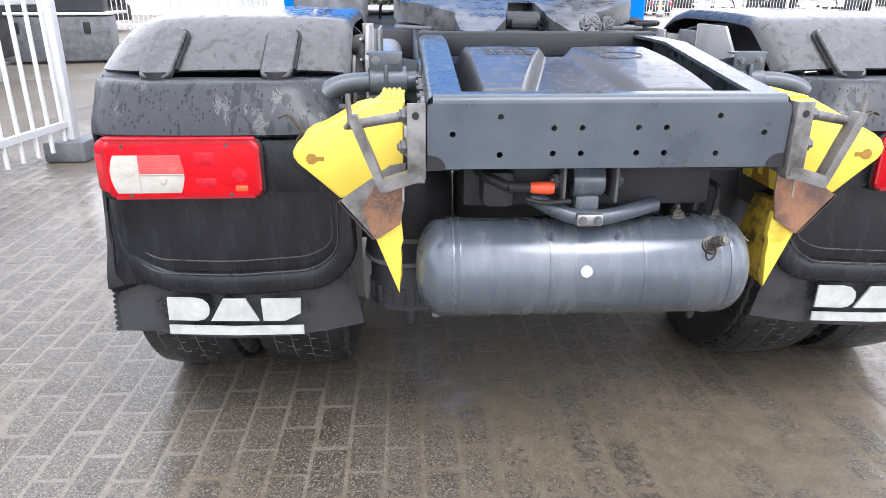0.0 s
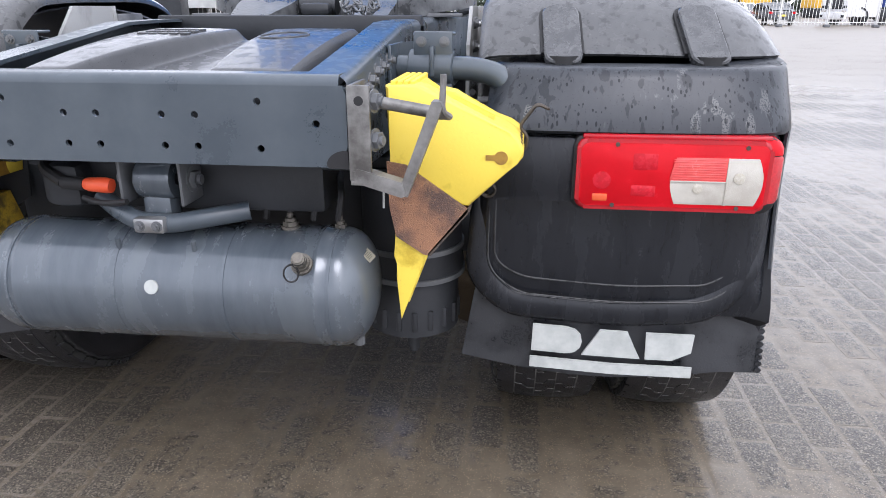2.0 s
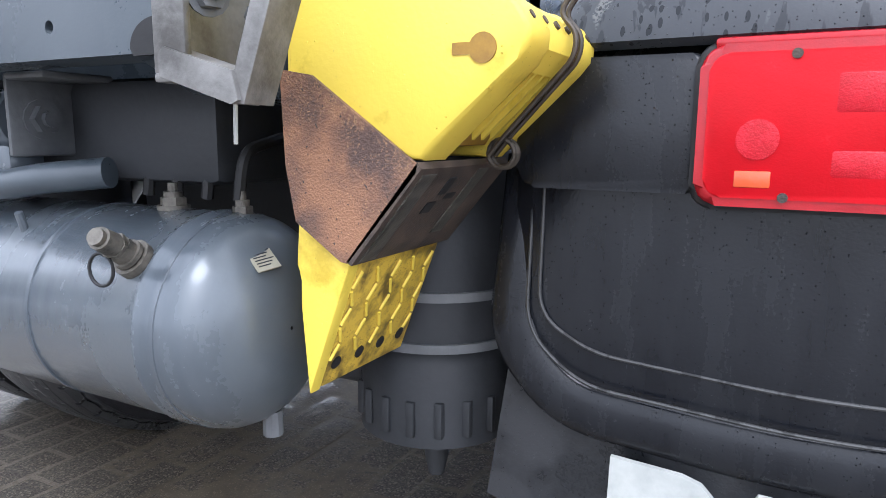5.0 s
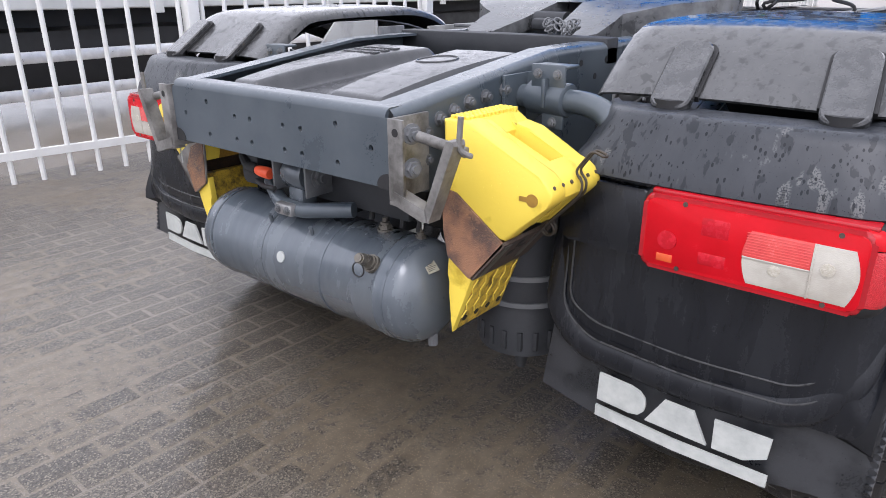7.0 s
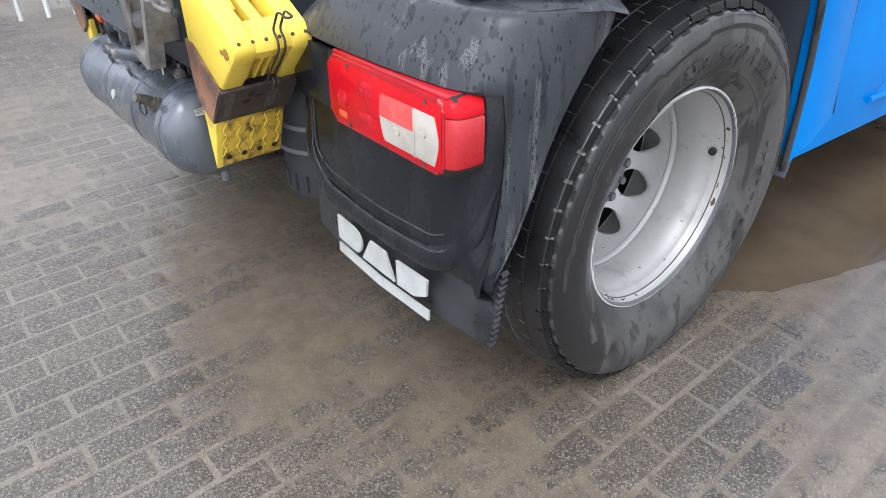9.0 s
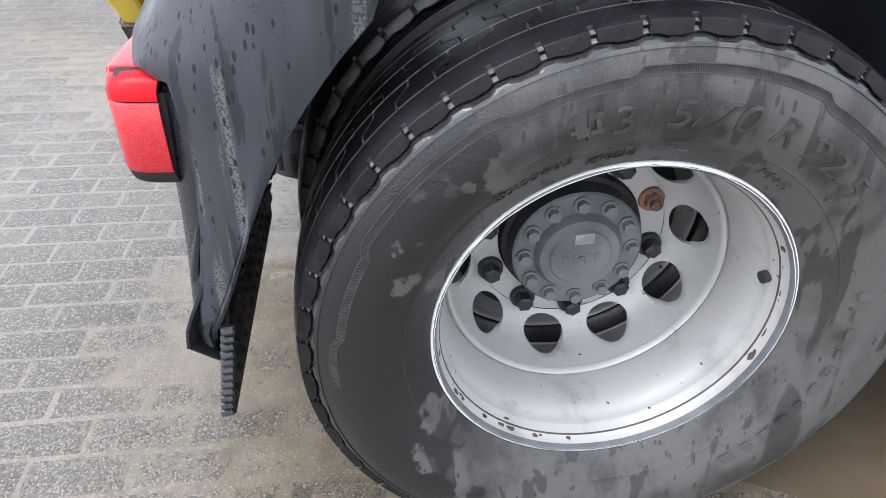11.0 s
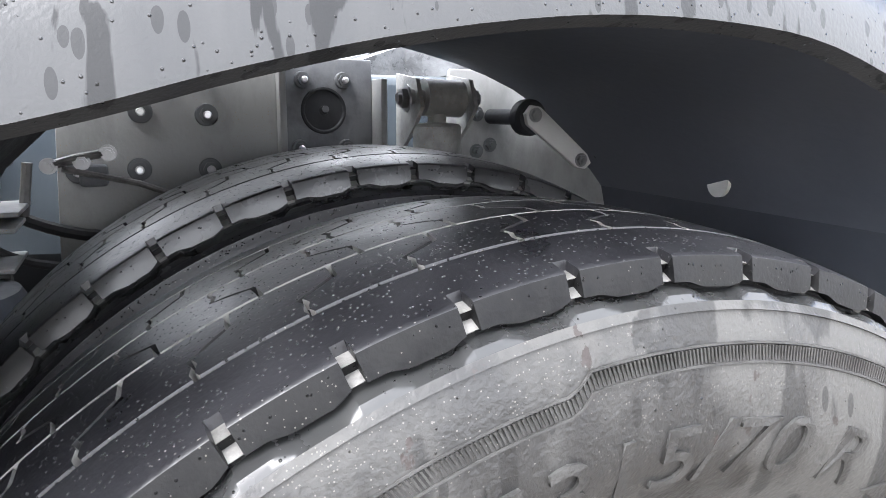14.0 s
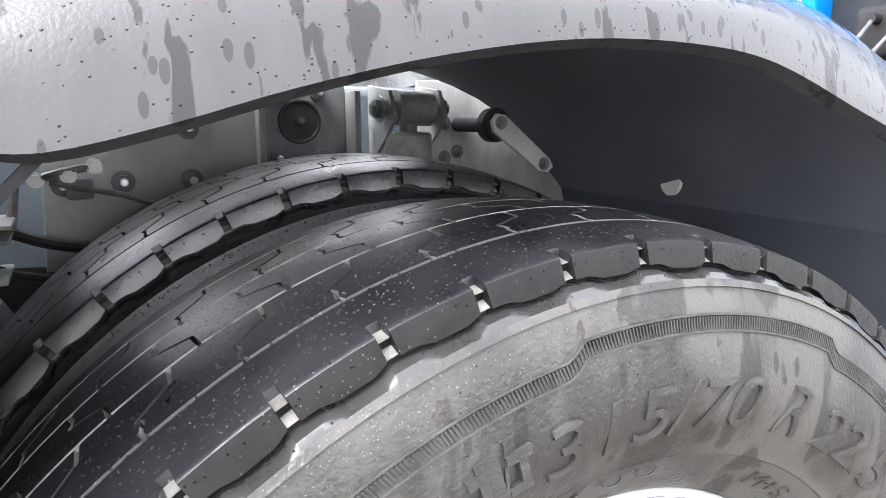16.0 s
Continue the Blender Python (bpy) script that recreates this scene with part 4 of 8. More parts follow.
def mudguard(s):
    g = thing("mudguard", "", "", parent=truck)
    g["label"] = "black plastic rear mudguard with a lamp unit, wet"

    def fx(rows):
        return [[(x * s, y, z) for x, y, z in r] for r in rows]

    # upper band of the lamp unit, one skin with the side
    rows = []
    for z, y, rc, xi in ((0.905, 0.290, 0.13, 0.60), (0.912, 0.280, 0.14, 0.60), (0.94, 0.286, 0.15, 0.60), (0.98, 0.31, 0.16, 0.605), (1.008, 0.323, 0.165, 0.61), (1.024, 0.333, 0.168, 0.612), (1.031, 0.343, 0.17, 0.615), (1.0325, 0.356, 0.17, 0.62)):
        rows.append(unit_row(z, y, xi, 1.243, rc, sweep=min(1.0, (z - 0.905) / 0.085)))
    rows.append([(x, max(y, 0.42), 1.034) for x, y, z in rows[-1]])
    low = []
    for z, y, rc, xo in ((0.515, 0.310, 0.02, 1.222), (0.53, 0.304, 0.028, 1.226), (0.57, 0.298, 0.052, 1.233), (0.62, 0.296, 0.076, 1.238), (0.7, 0.298, 0.105, 1.242), (0.78, 0.298, 0.12, 1.243), (0.84, 0.294, 0.127, 1.243), (0.88, 0.287, 0.135, 1.243)):
        low.append(unit_row(z, y, 0.6, xo, rc))
    bm = B()
    sheet(bm, fx([r[:17] for r in rows]))
    sheet(bm, fx([r[16:] for r in low + rows[1:]]))
    bmesh.ops.remove_doubles(bm, verts=bm.verts, dist=1e-4)
    part("upper_panel", thicken(bm, 0.006), M_PLASTIC, g, angle=40)
    # curled lip at the outer end of the ledge
    bm = B()
    grid = []
    path = arc_path([(1.10 * s, 0.425, 1.030), (1.20 * s, 0.45, 1.036), (1.242 * s, 0.50, 1.040), (1.252 * s, 0.55, 1.040), (1.252 * s, 0.602, 1.026)], 0.03, 6)
    for k, p in enumerate(path):
        u = k / (len(path) - 1)
        d = (path[min(k + 1, len(path) - 1)] - path[max(k - 1, 0)]).normalized()
        out = d.cross(Vector((0, 0, 1))).normalized() * s
        w, h = 0.016 + 0.012 * u, 0.004 + 0.002 * u
        grid.append([tuple(p + out * w * math.cos(t) + Vector((0, 0, 1)) * (h * math.sin(t) - 0.55 * w * math.cos(t)) - out * 0.012) for t in (2 * math.pi * q / 14 for q in range(15))])
    sheet(bm, grid)
    bmesh.ops.remove_doubles(bm, verts=bm.verts, dist=1e-5)
    bmesh.ops.holes_fill(bm, edges=bm.edges)
    part("side_lip", bm, M_PLASTIC, g, angle=50)
    # body below
    rows = []
    for z, y, rc in ((0.915, 0.32, 0.11), (0.9, 0.309, 0.115), (0.8, 0.303, 0.115), (0.7, 0.301, 0.11), (0.62, 0.298, 0.10), (0.57, 0.299, 0.07), (0.53, 0.305, 0.035), (0.505, 0.311, 0.03)):
        xi = 0.585 if z > 0.55 else 0.585 + (0.55 - z) * 0.6
        rows.append(unit_row(z, y, xi, 1.234, rc)[:18])
    bm = B()
    sheet(bm, fx(rows))
    part("body_panel", thicken(bm, 0.006), M_BODY, g, angle=40)
    # broad U-shaped bulge below the recessed panel, with two moulded lines
    path = arc_path([(0.594, 0.30, 0.80), (0.594, 0.292, 0.585), (0.66, 0.288, 0.517), (0.90, 0.282, 0.503), (1.095, 0.285, 0.521), (1.172, 0.300, 0.60), (1.196, 0.34, 0.75)], 0.09, 8)
    bm = B()
    rows = []
    for k, p in enumerate(path):
        d = path[min(k + 1, len(path) - 1)] - path[max(k - 1, 0)]
        side = Vector((-d.z, 0, d.x)).normalized()
        grow = min(1, max(0.0, (0.8 - p.z) / 0.2))
        half, proud = 0.016 + 0.015 * grow, 0.004 + 0.012 * grow
        rows.append([tuple(Vector((p.x, p.y + 0.016, p.z)) + side * half * math.cos(t) + Vector((0, -proud * math.sin(t) ** 0.7, 0))) for t in (math.pi * q / 10 for q in range(11))])
    sheet(bm, [[(x * s, y, z) for x, y, z in r] for r in rows])
    part("bumper_bead", thicken(bm, 0.003), M_BODY, g, angle=60)
    path = arc_path([(0.628, 0.30, 0.79), (0.628, 0.290, 0.62), (0.69, 0.288, 0.585), (0.90, 0.282, 0.574), (1.09, 0.288, 0.582), (1.145, 0.30, 0.62), (1.16, 0.312, 0.74)], 0.06, 8)
    bm = B()
    tube(bm, [(x * s, y + 0.004, z) for x, y, z in path], 0.0022, 8)
    part("panel_edge", bm, M_COVER, g)
    path = arc_path([(0.614, 0.30, 0.75), (0.614, 0.288, 0.60), (0.68, 0.282, 0.548), (0.90, 0.277, 0.537), (1.10, 0.283, 0.545), (1.165, 0.300, 0.60)], 0.06, 8)
    bm = B()
    tube(bm, [(x * s, y + 0.005, z) for x, y, z in path], 0.0022, 8)
    part("panel_edge", bm, M_COVER, g)
    # pocket beside the lamp
    bm = B()
    prism(bm, [(x * s, z) for x, z in rounded(0.605, 0.80, 0.765, 0.898, 0.02)], 0.274, 0.31, axis=1, bevel=0.006)
    part("blank_panel", bm, M_BODY, g)
    # lamp
    lamp(g, s)
    flap(g, s)
    wheel_cover(g, s)
    # support pipe from the frame
    bm = B()
    tube(bm, [(x * s, y, z) for x, y, z in arc_path([(0.40, 0.43, 1.022), (0.57, 0.42, 1.02), (0.625, 0.405, 1.008), (0.675, 0.375, 0.965)], 0.05)], 0.026, 18)
    part("support_tube", bm, M_FRAME, g, "grey steel support tube")
    bm = B()
    tube(bm, [(0.425 * s, 0.43, 1.0225), (0.428 * s, 0.43, 1.0225), (0.522 * s, 0.424, 1.0205), (0.526 * s, 0.4235, 1.0205)], [0.035, 0.038, 0.038, 0.035], 24)
    box(bm, (min(0.437 * s, 0.523 * s), 0.402, 1.04), (max(0.437 * s, 0.523 * s), 0.410, 1.098), 0.004)
    box(bm, (min(0.439 * s, 0.529 * s), 0.405, 1.090), (max(0.439 * s, 0.529 * s), 0.455, 1.0965), 0.003)
    box(bm, (min(0.474 * s, 0.484 * s), 0.385, 1.005), (max(0.474 * s, 0.484 * s), 0.403, 1.068), 0.003)
    box(bm, (min(0.468 * s, 0.522 * s), 0.404, 0.958), (max(0.468 * s, 0.522 * s), 0.412, 0.995), 0.004)
    part("clamp", bm, M_FRAME, g, "grey clamp with two bolts")
    for x, z in ((0.455, 1.077), (0.505, 1.077), (0.497, 0.974)):
        part("bolt", hexnut(B(), (x * s, 0.4025, z), (0, -1, 0), 0.0085, 0.008), M_FRAMED, g)
    bm = B()
    prism(bm, [(0.396 * s, 1.072), (0.47 * s, 1.082), (0.47 * s, 1.0), (0.396 * s, 0.95)], 0.45, 0.456, axis=1)
    box(bm, (min(0.388 * s, 0.396 * s), 0.36, 0.94), (max(0.388 * s, 0.396 * s), 0.52, 1.072), 0.002)
    part("bracket", bm, M_FRAME, g)
    return g


def lamp(g, s):
    def q(poly):
        return [(x * s, z) for x, z in poly]

    bm = B()
    prism(bm, q(rounded(0.784, 1.185, 0.752, 0.907, 0.022)), 0.268, 0.31, bevel=0.006)
    box(bm, (min(1.16 * s, 1.184 * s), 0.276, 0.757), (max(1.16 * s, 1.184 * s), 0.332, 0.882), 0.008)
    lp = part("tail_lamp", bm, M_BLACK, g, "red tail lamp with clear reversing section")
    bm = B()
    prism(bm, q(rounded(0.79, 1.168, 0.757, 0.902, 0.02)), 0.254, 0.275, bevel=0.009, seg=3)
    part("lens_frame", bm, M_REDB, lp, "deep red moulded lens edge")
    part("lens_top", box(B(), (min(0.80 * s, 1.165 * s), 0.262, 0.899), (max(0.80 * s, 1.165 * s), 0.318, 0.9093), 0.004), M_REDB, lp)
    bm = B()
    prism(bm, q(rounded(0.798, 1.160, 0.765, 0.894, 0.016)), 0.2528, 0.27, bevel=0.003, seg=2)
    part("red_lens", bm, M_RED, lp, "glossy red lens")
    bm = B()
    # bowed clear field
    pts = [(0.988 - 0.012 * math.sin(math.pi * k / 10), 0.772 + 0.096 * k / 10) for k in range(11)] + [(1.142 + 0.012 * math.sin(math.pi * k / 10), 0.868 - 0.096 * k / 10) for k in range(11)]
    prism(bm, q(pts), 0.2515, 0.26, bevel=0.002)
    part("clear_lens", bm, M_CLEAR, lp, "clear and white lens field")
    bm = B()
    pts = [(0.985 - 0.010 * math.sin(math.pi * (0.5 + k / 16)), 0.82 + 0.048 * k / 8) for k in range(9)] + [(1.083, 0.868), (1.083, 0.82)]
    prism(bm, q(pts), 0.2500, 0.256, bevel=0.0015)
    part("pale_red_lens", bm, M_REDL, lp, "ribbed pale red lens field")
    for k in range(9):
        z = 0.8245 + 0.0048 * k
        part("lens_rib", box(B(), (min(0.979 * s, 1.081 * s), 0.2496, z), (max(0.979 * s, 1.081 * s), 0.2512, z + 0.0022), 0.0006, 1), M_REDL, lp)
    bm = B()
    box(bm, (min(0.825 * s, 0.855 * s), 0.2518, 0.775), (max(0.825 * s, 0.855 * s), 0.256, 0.79), 0.001)
    part("amber_lens", bm, M_AMBER, lp)
    # divider ridges and bulbs in the clear field
    bm = B()
    box(bm, (min(1.083 * s, 1.0865 * s), 0.2492, 0.772), (max(1.083 * s, 1.0865 * s), 0.256, 0.868), 0.0006)
    part("lens_ridge", bm, M_CLEAR, lp)
    bm = B()
    box(bm, (min(0.976 * s, 1.083 * s), 0.2493, 0.8185), (max(0.976 * s, 1.083 * s), 0.256, 0.8215), 0.0006)
    part("lens_ridge", bm, M_CLEAR, lp)
    for x, z, r, mt in ((1.108, 0.828, 0.011, M_BULB), (1.03, 0.806, 0.010, M_BULB), (0.842, 0.818, 0.018, M_REDD)):
        bm = B()
        tube(bm, [(x * s, 0.256, z), (x * s, 0.2514 if x < 0.95 else 0.2493, z), (x * s, 0.2508 if x < 0.95 else 0.2487, z)], [r, r, r * 0.7], 20)
        part("bulb", bm, mt, lp)
    for x0, x1, z0, z1 in ((0.9, 0.95, 0.785, 0.81), (0.9, 0.95, 0.84, 0.875)):
        bm = B()
        box(bm, (min(x0 * s, x1 * s), 0.2520, z0), (max(x0 * s, x1 * s), 0.256, z1), 0.003)
        part("bulb_field", bm, M_REDD, lp, "darker red bulb window")
    # side reflector and the pale lens over it, wrapped round the corner
    wrap = ((1.166, 0.2545), (1.178, 0.2575), (1.188, 0.264), (1.194, 0.274), (1.197, 0.29), (1.198, 0.306), (1.1985, 0.321))
    for name, mt, levels, lab in (("side_reflector", M_REFLEX, ((0.777, -0.004), (0.784, 0.0), (0.83, 0.0005), (0.866, 0.0), (0.872, -0.004)), "wrap-round red side reflector"), ("corner_lens", M_RED, ((0.874, -0.002), (0.886, -0.003), (0.897, -0.008), (0.904, -0.018), (0.908, -0.04), (0.909, -0.075)), "glossy red corner lens"), ("lamp_foot", M_BLACK, ((0.757, -0.014), (0.764, -0.007), (0.776, -0.004)), "")):
        bm = B()
        sheet(bm, [[((x + d) * s, y + (0.0 if d > -0.005 else -d * 0.4), z) for x, y in wrap] for z, d in levels])
        part(name, thicken(bm, 0.006), mt, lp, lab)
    for x, z in ((0.868, 0.891), (1.117, 0.889), (0.866, 0.767), (1.11, 0.767)):
        bm = B()
        tube(bm, [(x * s, 0.2545, z), (x * s, 0.2512, z)], 0.0045, 12)
        part("screw", bm, M_DRYRUST, lp)


def flap(g, s):
    bm = B()
    rows = []
    for j in range(9):
        v = j / 8
        row = []
        for k in range(17):
            u = k / 16
            x0, x1 = 0.556 + 0.03 * v, 1.232 - 0.002 * v
            x = x0 + (x1 - x0) * u
            zb = 0.368 - 0.026 * math.sin(math.pi * min(1, u * 1.15)) - 0.008 * u
            z = zb + (0.545 - zb) * v
            row.append((x * s, 0.312 + 0.012 * (1 - v) + 0.034 * v * u ** 5 - 0.02 * math.sin(math.pi * u) * (1 - v), z))
        rows.append(row)
    sheet(bm, rows)
    f = part("mud_flap", thicken(bm, 0.012), M_FLAP, g, "black rubber mud flap with white maker's marks")
    bm = B()
    for k in range(12):
        z = 0.368 + 0.0152 * k
        y = 0.320 + 0.16 * (z - 0.37)
        tube(bm, [(1.232 * s, y, z), (1.232 * s, y + 0.018, z + 0.003)], 0.0075, 8)
    part("ribbed_edge", bm, M_FLAP, f)

    def onflap(x):
        u = (x - 0.56) / 0.672
        return 0.312 + 0.010 - 0.02 * math.sin(math.pi * u) - 0.0135 - 0.012

    def deco(name, poly, label=""):
        bm = B()
        vs = [bm.verts.new((x, onflap(abs(x)) + 0.006 * 0, z)) for x, z in poly]
        bm.faces.new(vs)
        r = bmesh.ops.extrude_face_region(bm, geom=list(bm.faces))
        for v in r["geom"]:
            if isinstance(v, bmesh.types.BMVert):
                v.co.y += 0.006
        part(name, bm, M_WHITE, f, label)

    # plain blocks and a stripe in place of the maker's mark
    def place(x):
        return x if s > 0 else x - 1.796

    def mark(name, poly, label=""):
        deco(name, [(place(x), z - 0.024 * (x - 0.72)) for x, z in poly], label)

    mark("white_block", [(0.718, 0.409), (0.795, 0.409), (0.815, 0.414), (0.827, 0.427), (0.830, 0.442), (0.827, 0.458), (0.815, 0.470), (0.795, 0.475), (0.720, 0.475)])
    mark("white_block", [(0.831, 0.409), (0.960, 0.409), (0.928, 0.474), (0.868, 0.474)])
    mark("white_block", [(0.971, 0.409), (1.030, 0.409), (1.071, 0.430), (1.074, 0.474), (0.969, 0.474)])
    mark("white_bar", [(0.716, 0.367), (0.896, 0.366), (1.077, 0.367), (1.077, 0.393), (0.896, 0.392), (0.716, 0.393)], "white stripe")


TOP = [(0.428, 1.048), (0.47, 1.082), (0.51, 1.113), (0.55, 1.142), (0.585, 1.164), (0.612, 1.176), (0.66, 1.184), (0.78, 1.191), (0.92, 1.193), (1.04, 1.194), (1.15, 1.190), (1.27, 1.166), (1.36, 1.120), (1.412, 1.058), (1.436, 1.0)]
LIP = [(0.545, 1.048), (0.56, 1.048), (0.58, 1.048), (0.60, 1.048), (0.63, 1.045), (0.68, 1.056), (0.74, 1.073), (0.82, 1.091), (0.91, 1.103), (1.0, 1.104), (1.08, 1.095), (1.18, 1.064), (1.28, 1.03), (1.36, 0.985), (1.39, 0.95)]


def wheel_cover(g, s):
    """Arched cover over the twin wheels, shaped shoulder and lip."""
    bm = B()
    rows = []
    for (ty, tz), (ly, lz) in zip(TOP, LIP):
        t, l = Vector((ty, tz)), Vector((ly, lz))
        row = [(0.575, *(t + (Vector((AX_Y, AX_Z)) - t).normalized() * 0.034))]
        row += [(0.58, *(t + (Vector((AX_Y, AX_Z)) - t).normalized() * 0.02)), (0.595, *(t + (Vector((AX_Y, AX_Z)) - t).normalized() * 0.004)), (0.63, ty, tz)]
        for k in range(1, 7):
            row.append((0.63 + 0.41 * k / 6, ty, tz + 0.004 * math.sin(math.pi * k / 6)))
        for k in range(1, 9):
            a = k / 8
            p = t.lerp(l, a ** 1.7)
            row.append((1.04 + 0.205 * math.sin(a * math.pi / 2) ** 0.85, p.x, p.y))
        row.append((1.232, *(l + (Vector((AX_Y, AX_Z)) - l).normalized() * 0.004)))
        rows.append(row)
    fine = []
    for i in range(len(rows) - 1):
        # a smooth curve through the sections
        r0, r1, r2, r3 = rows[max(0, i - 1)], rows[i], rows[i + 1], rows[min(len(rows) - 1, i + 2)]
        for k in range(4):
            u = k / 4
            w = (-0.5 * u ** 3 + u * u - 0.5 * u, 1.5 * u ** 3 - 2.5 * u * u + 1, -1.5 * u ** 3 + 2 * u * u + 0.5 * u, 0.5 * u ** 3 - 0.5 * u * u)
            fine.append([tuple(sum((Vector(p) * f for p, f in zip(ps, w)), Vector())) for ps in zip(r0, r1, r2, r3)])
    fine.append(rows[-1])
    sheet(bm, [[(x * s, y, z) for x, y, z in r] for r in fine])
    bmesh.ops.smooth_vert(bm, verts=bm.verts, factor=0.3, use_axis_x=False, use_axis_y=True, use_axis_z=True)
    part("wheel_cover", thicken(bm, 0.006), M_COVER, g, "dark grey plastic wheel cover, wet with drops", angle=50)
    # liner under it, reaching in to the frame, and the front and rear guards
    bm = B()
    rows = []
    for k in range(33):
        d = 150 - k * 162 / 32
        a = radians(d)
        r = float(np.interp(d, (-12, 40, 60, 80, 110, 118, 124, 130, 136, 150), (0.668, 0.686, 0.682, 0.668, 0.668, 0.655, 0.64, 0.617, 0.606, 0.602)))
        xi = float(np.interp(d, (35, 50, 60, 75, 85, 92, 104, 112, 118, 124, 130, 136, 144), (0.50, 0.53, 0.575, 0.605, 0.65, 0.68, 0.72, 0.75, 0.76, 0.82, 0.80, 0.72, 0.62)))
        rows.append([(x * s, AX_Y + r * math.cos(a), AX_Z + r * math.sin(a)) for x in (xi, xi + 0.06, 0.92, 1.05, 1.2, 1.228)])
    sheet(bm, rows[9:])
    part("wheel_liner", thicken(bm, 0.005), M_LINER, g, "dark plastic wheel arch liner")
    bm = B()
    sheet(bm, rows[:10])
    part("rear_liner", thicken(bm, 0.005), M_GUARD, g, "black rubber guard above the wheel")
    bm = B()
    rows = []
    for k in range(16):
        z = 0.79 - 0.43 * k / 15
        rows.append([(x * s, arc_y(z) + 0.010 - 0.05 * max(0, (x - 1.10) / 0.13) ** 2 * (z > 0.5), z) for x in [float(np.interp(u, (0, 1), (0.62, 1.228))) for u in (0, 0.3, 0.6, 0.78, 0.9, 1.0)]])
    sheet(bm, rows)
    part("rear_guard", thicken(bm, 0.005), M_GUARD, g, "black rubber guard behind the wheel")
    # small raised dashes over the guard
    bm = B()
    for i in range(13):
        for j in range(9):
            x0, z0 = 0.70 + 0.042 * i + 0.02 * (j % 2), 0.40 + 0.042 * j
            for k in range(4):
                x, z = x0 + 0.004 * k, z0 + 0.005 * k
                if x > 1.215:
                    continue
                y = arc_y(z) + 0.010 - 0.05 * max(0, (x - 1.10) / 0.13) ** 2 * (z > 0.5) + 0.004
                box(bm, (min(x * s, (x + 0.014) * s), y, z), (max(x * s, (x + 0.014) * s), y + 0.0035, z + 0.0022))
    tagged(part("moulded_relief", bm, M_GUARD, g), kind="stuff")
    bm = B()
    rows = []
    for k in range(12):
        z = 0.40 + 0.055 * k
        y = 1.452 + 0.09 * (1 - ((z - 0.40) / 0.6) ** 2)
        rows.append([(x * s, y + 0.01 * (x > 1.2), z) for x in (0.52, 0.62, 0.9, 1.2, 1.24)])
    sheet(bm, rows)
    part("front_guard", thicken(bm, 0.006), M_FENDER, g)
    bm = B()
    tube(bm, [(1.242 * s, r[0][1] - 0.015, r[0][2]) for r in rows] , 0.011, 8)
    part("guard_edge", bm, M_COVER, g)
    # rubber straps, tongue shaped, in slots of the sloping rear face
    slope = Vector((0, 0.122, 0.094)).normalized()
    up = Vector((0, -slope.z, slope.y))
    for x, lean in ((0.752, 0.045), (1.045, 0.10)):
        def on(u, v, h):
            p = Vector((x * s, 0.43, 1.05)) + slope * v + up * h
            p.x += (u + lean * (0.15 - v)) * s
            return p
        shape = rounded(-0.040, 0.040, -0.048, 0.140, 0.026)
        for name, grow, h0, h1, mat in (("strap_slot", 0.0065, -0.004, 0.0095, M_BLACK), ("strap", 0.0, 0.006, 0.019, M_STRAP)):
            bm = B()
            pts = [(u + math.copysign(grow, u), v + (grow if v > 0.05 else 0.0)) for u, v in shape]
            if grow:
                pts = [(u, max(v, -0.004)) for u, v in pts]
            lo, hi = [bm.verts.new(on(u, v, h0)) for u, v in pts], [bm.verts.new(on(u, v, h1)) for u, v in pts]
            mid = [bm.verts.new(on(u * 0.92, 0.046 + (v - 0.046) * 0.97, h1 + (0.0 if grow else 0.0035))) for u, v in pts]
            n = len(pts)
            for k in range(n):
                bm.faces.new((lo[k], lo[(k + 1) % n], hi[(k + 1) % n], hi[k]))
                bm.faces.new((hi[k], hi[(k + 1) % n], mid[(k + 1) % n], mid[k]))
            bm.faces.new(mid)
            part(name, bm, mat, g, "wet rubber fastening strap" if name == "strap" else "")
        bm = B()
        q = on(0.0, -0.03, 0)
        tube(bm, [(q.x, 0.412, 1.028), (q.x, 0.412, 1.05)], 0.036, 20)
        part("strap_seat", bm, M_BLACK, g)


for s in (-1, 1):
    mudguard(s)


# ---- wheels ----
SIDE = [(0.1292, 0.4978), (0.1306, 0.4968), (0.1328, 0.4895), (0.1345, 0.4828), (0.1270, 0.4818), (0.1262, 0.4796), (0.1335, 0.4786), (0.1395, 0.4772), (0.1432, 0.4735), (0.1455, 0.4700), (0.1464, 0.4690), (0.1450, 0.4684), (0.1453, 0.4674), (0.1475, 0.4620), (0.1505, 0.4540), (0.1530, 0.4440), (0.1555, 0.4260), (0.1580, 0.4050), (0.1555, 0.3880), (0.1505, 0.3720), (0.1420, 0.3550), (0.1350, 0.3440), (0.1346, 0.3425), (0.1325, 0.3415), (0.1310, 0.3390), (0.1210, 0.3250), (0.1120, 0.3120), (0.1060, 0.3040), (0.1020, 0.2995), (0.0940, 0.2965)]


def wall_x(r):
    """How far out the sidewall stands at a radius."""
    return float(np.interp(r, [q for _, q in SIDE[::-1]][:20], [x for x, _ in SIDE[::-1]][:20]))


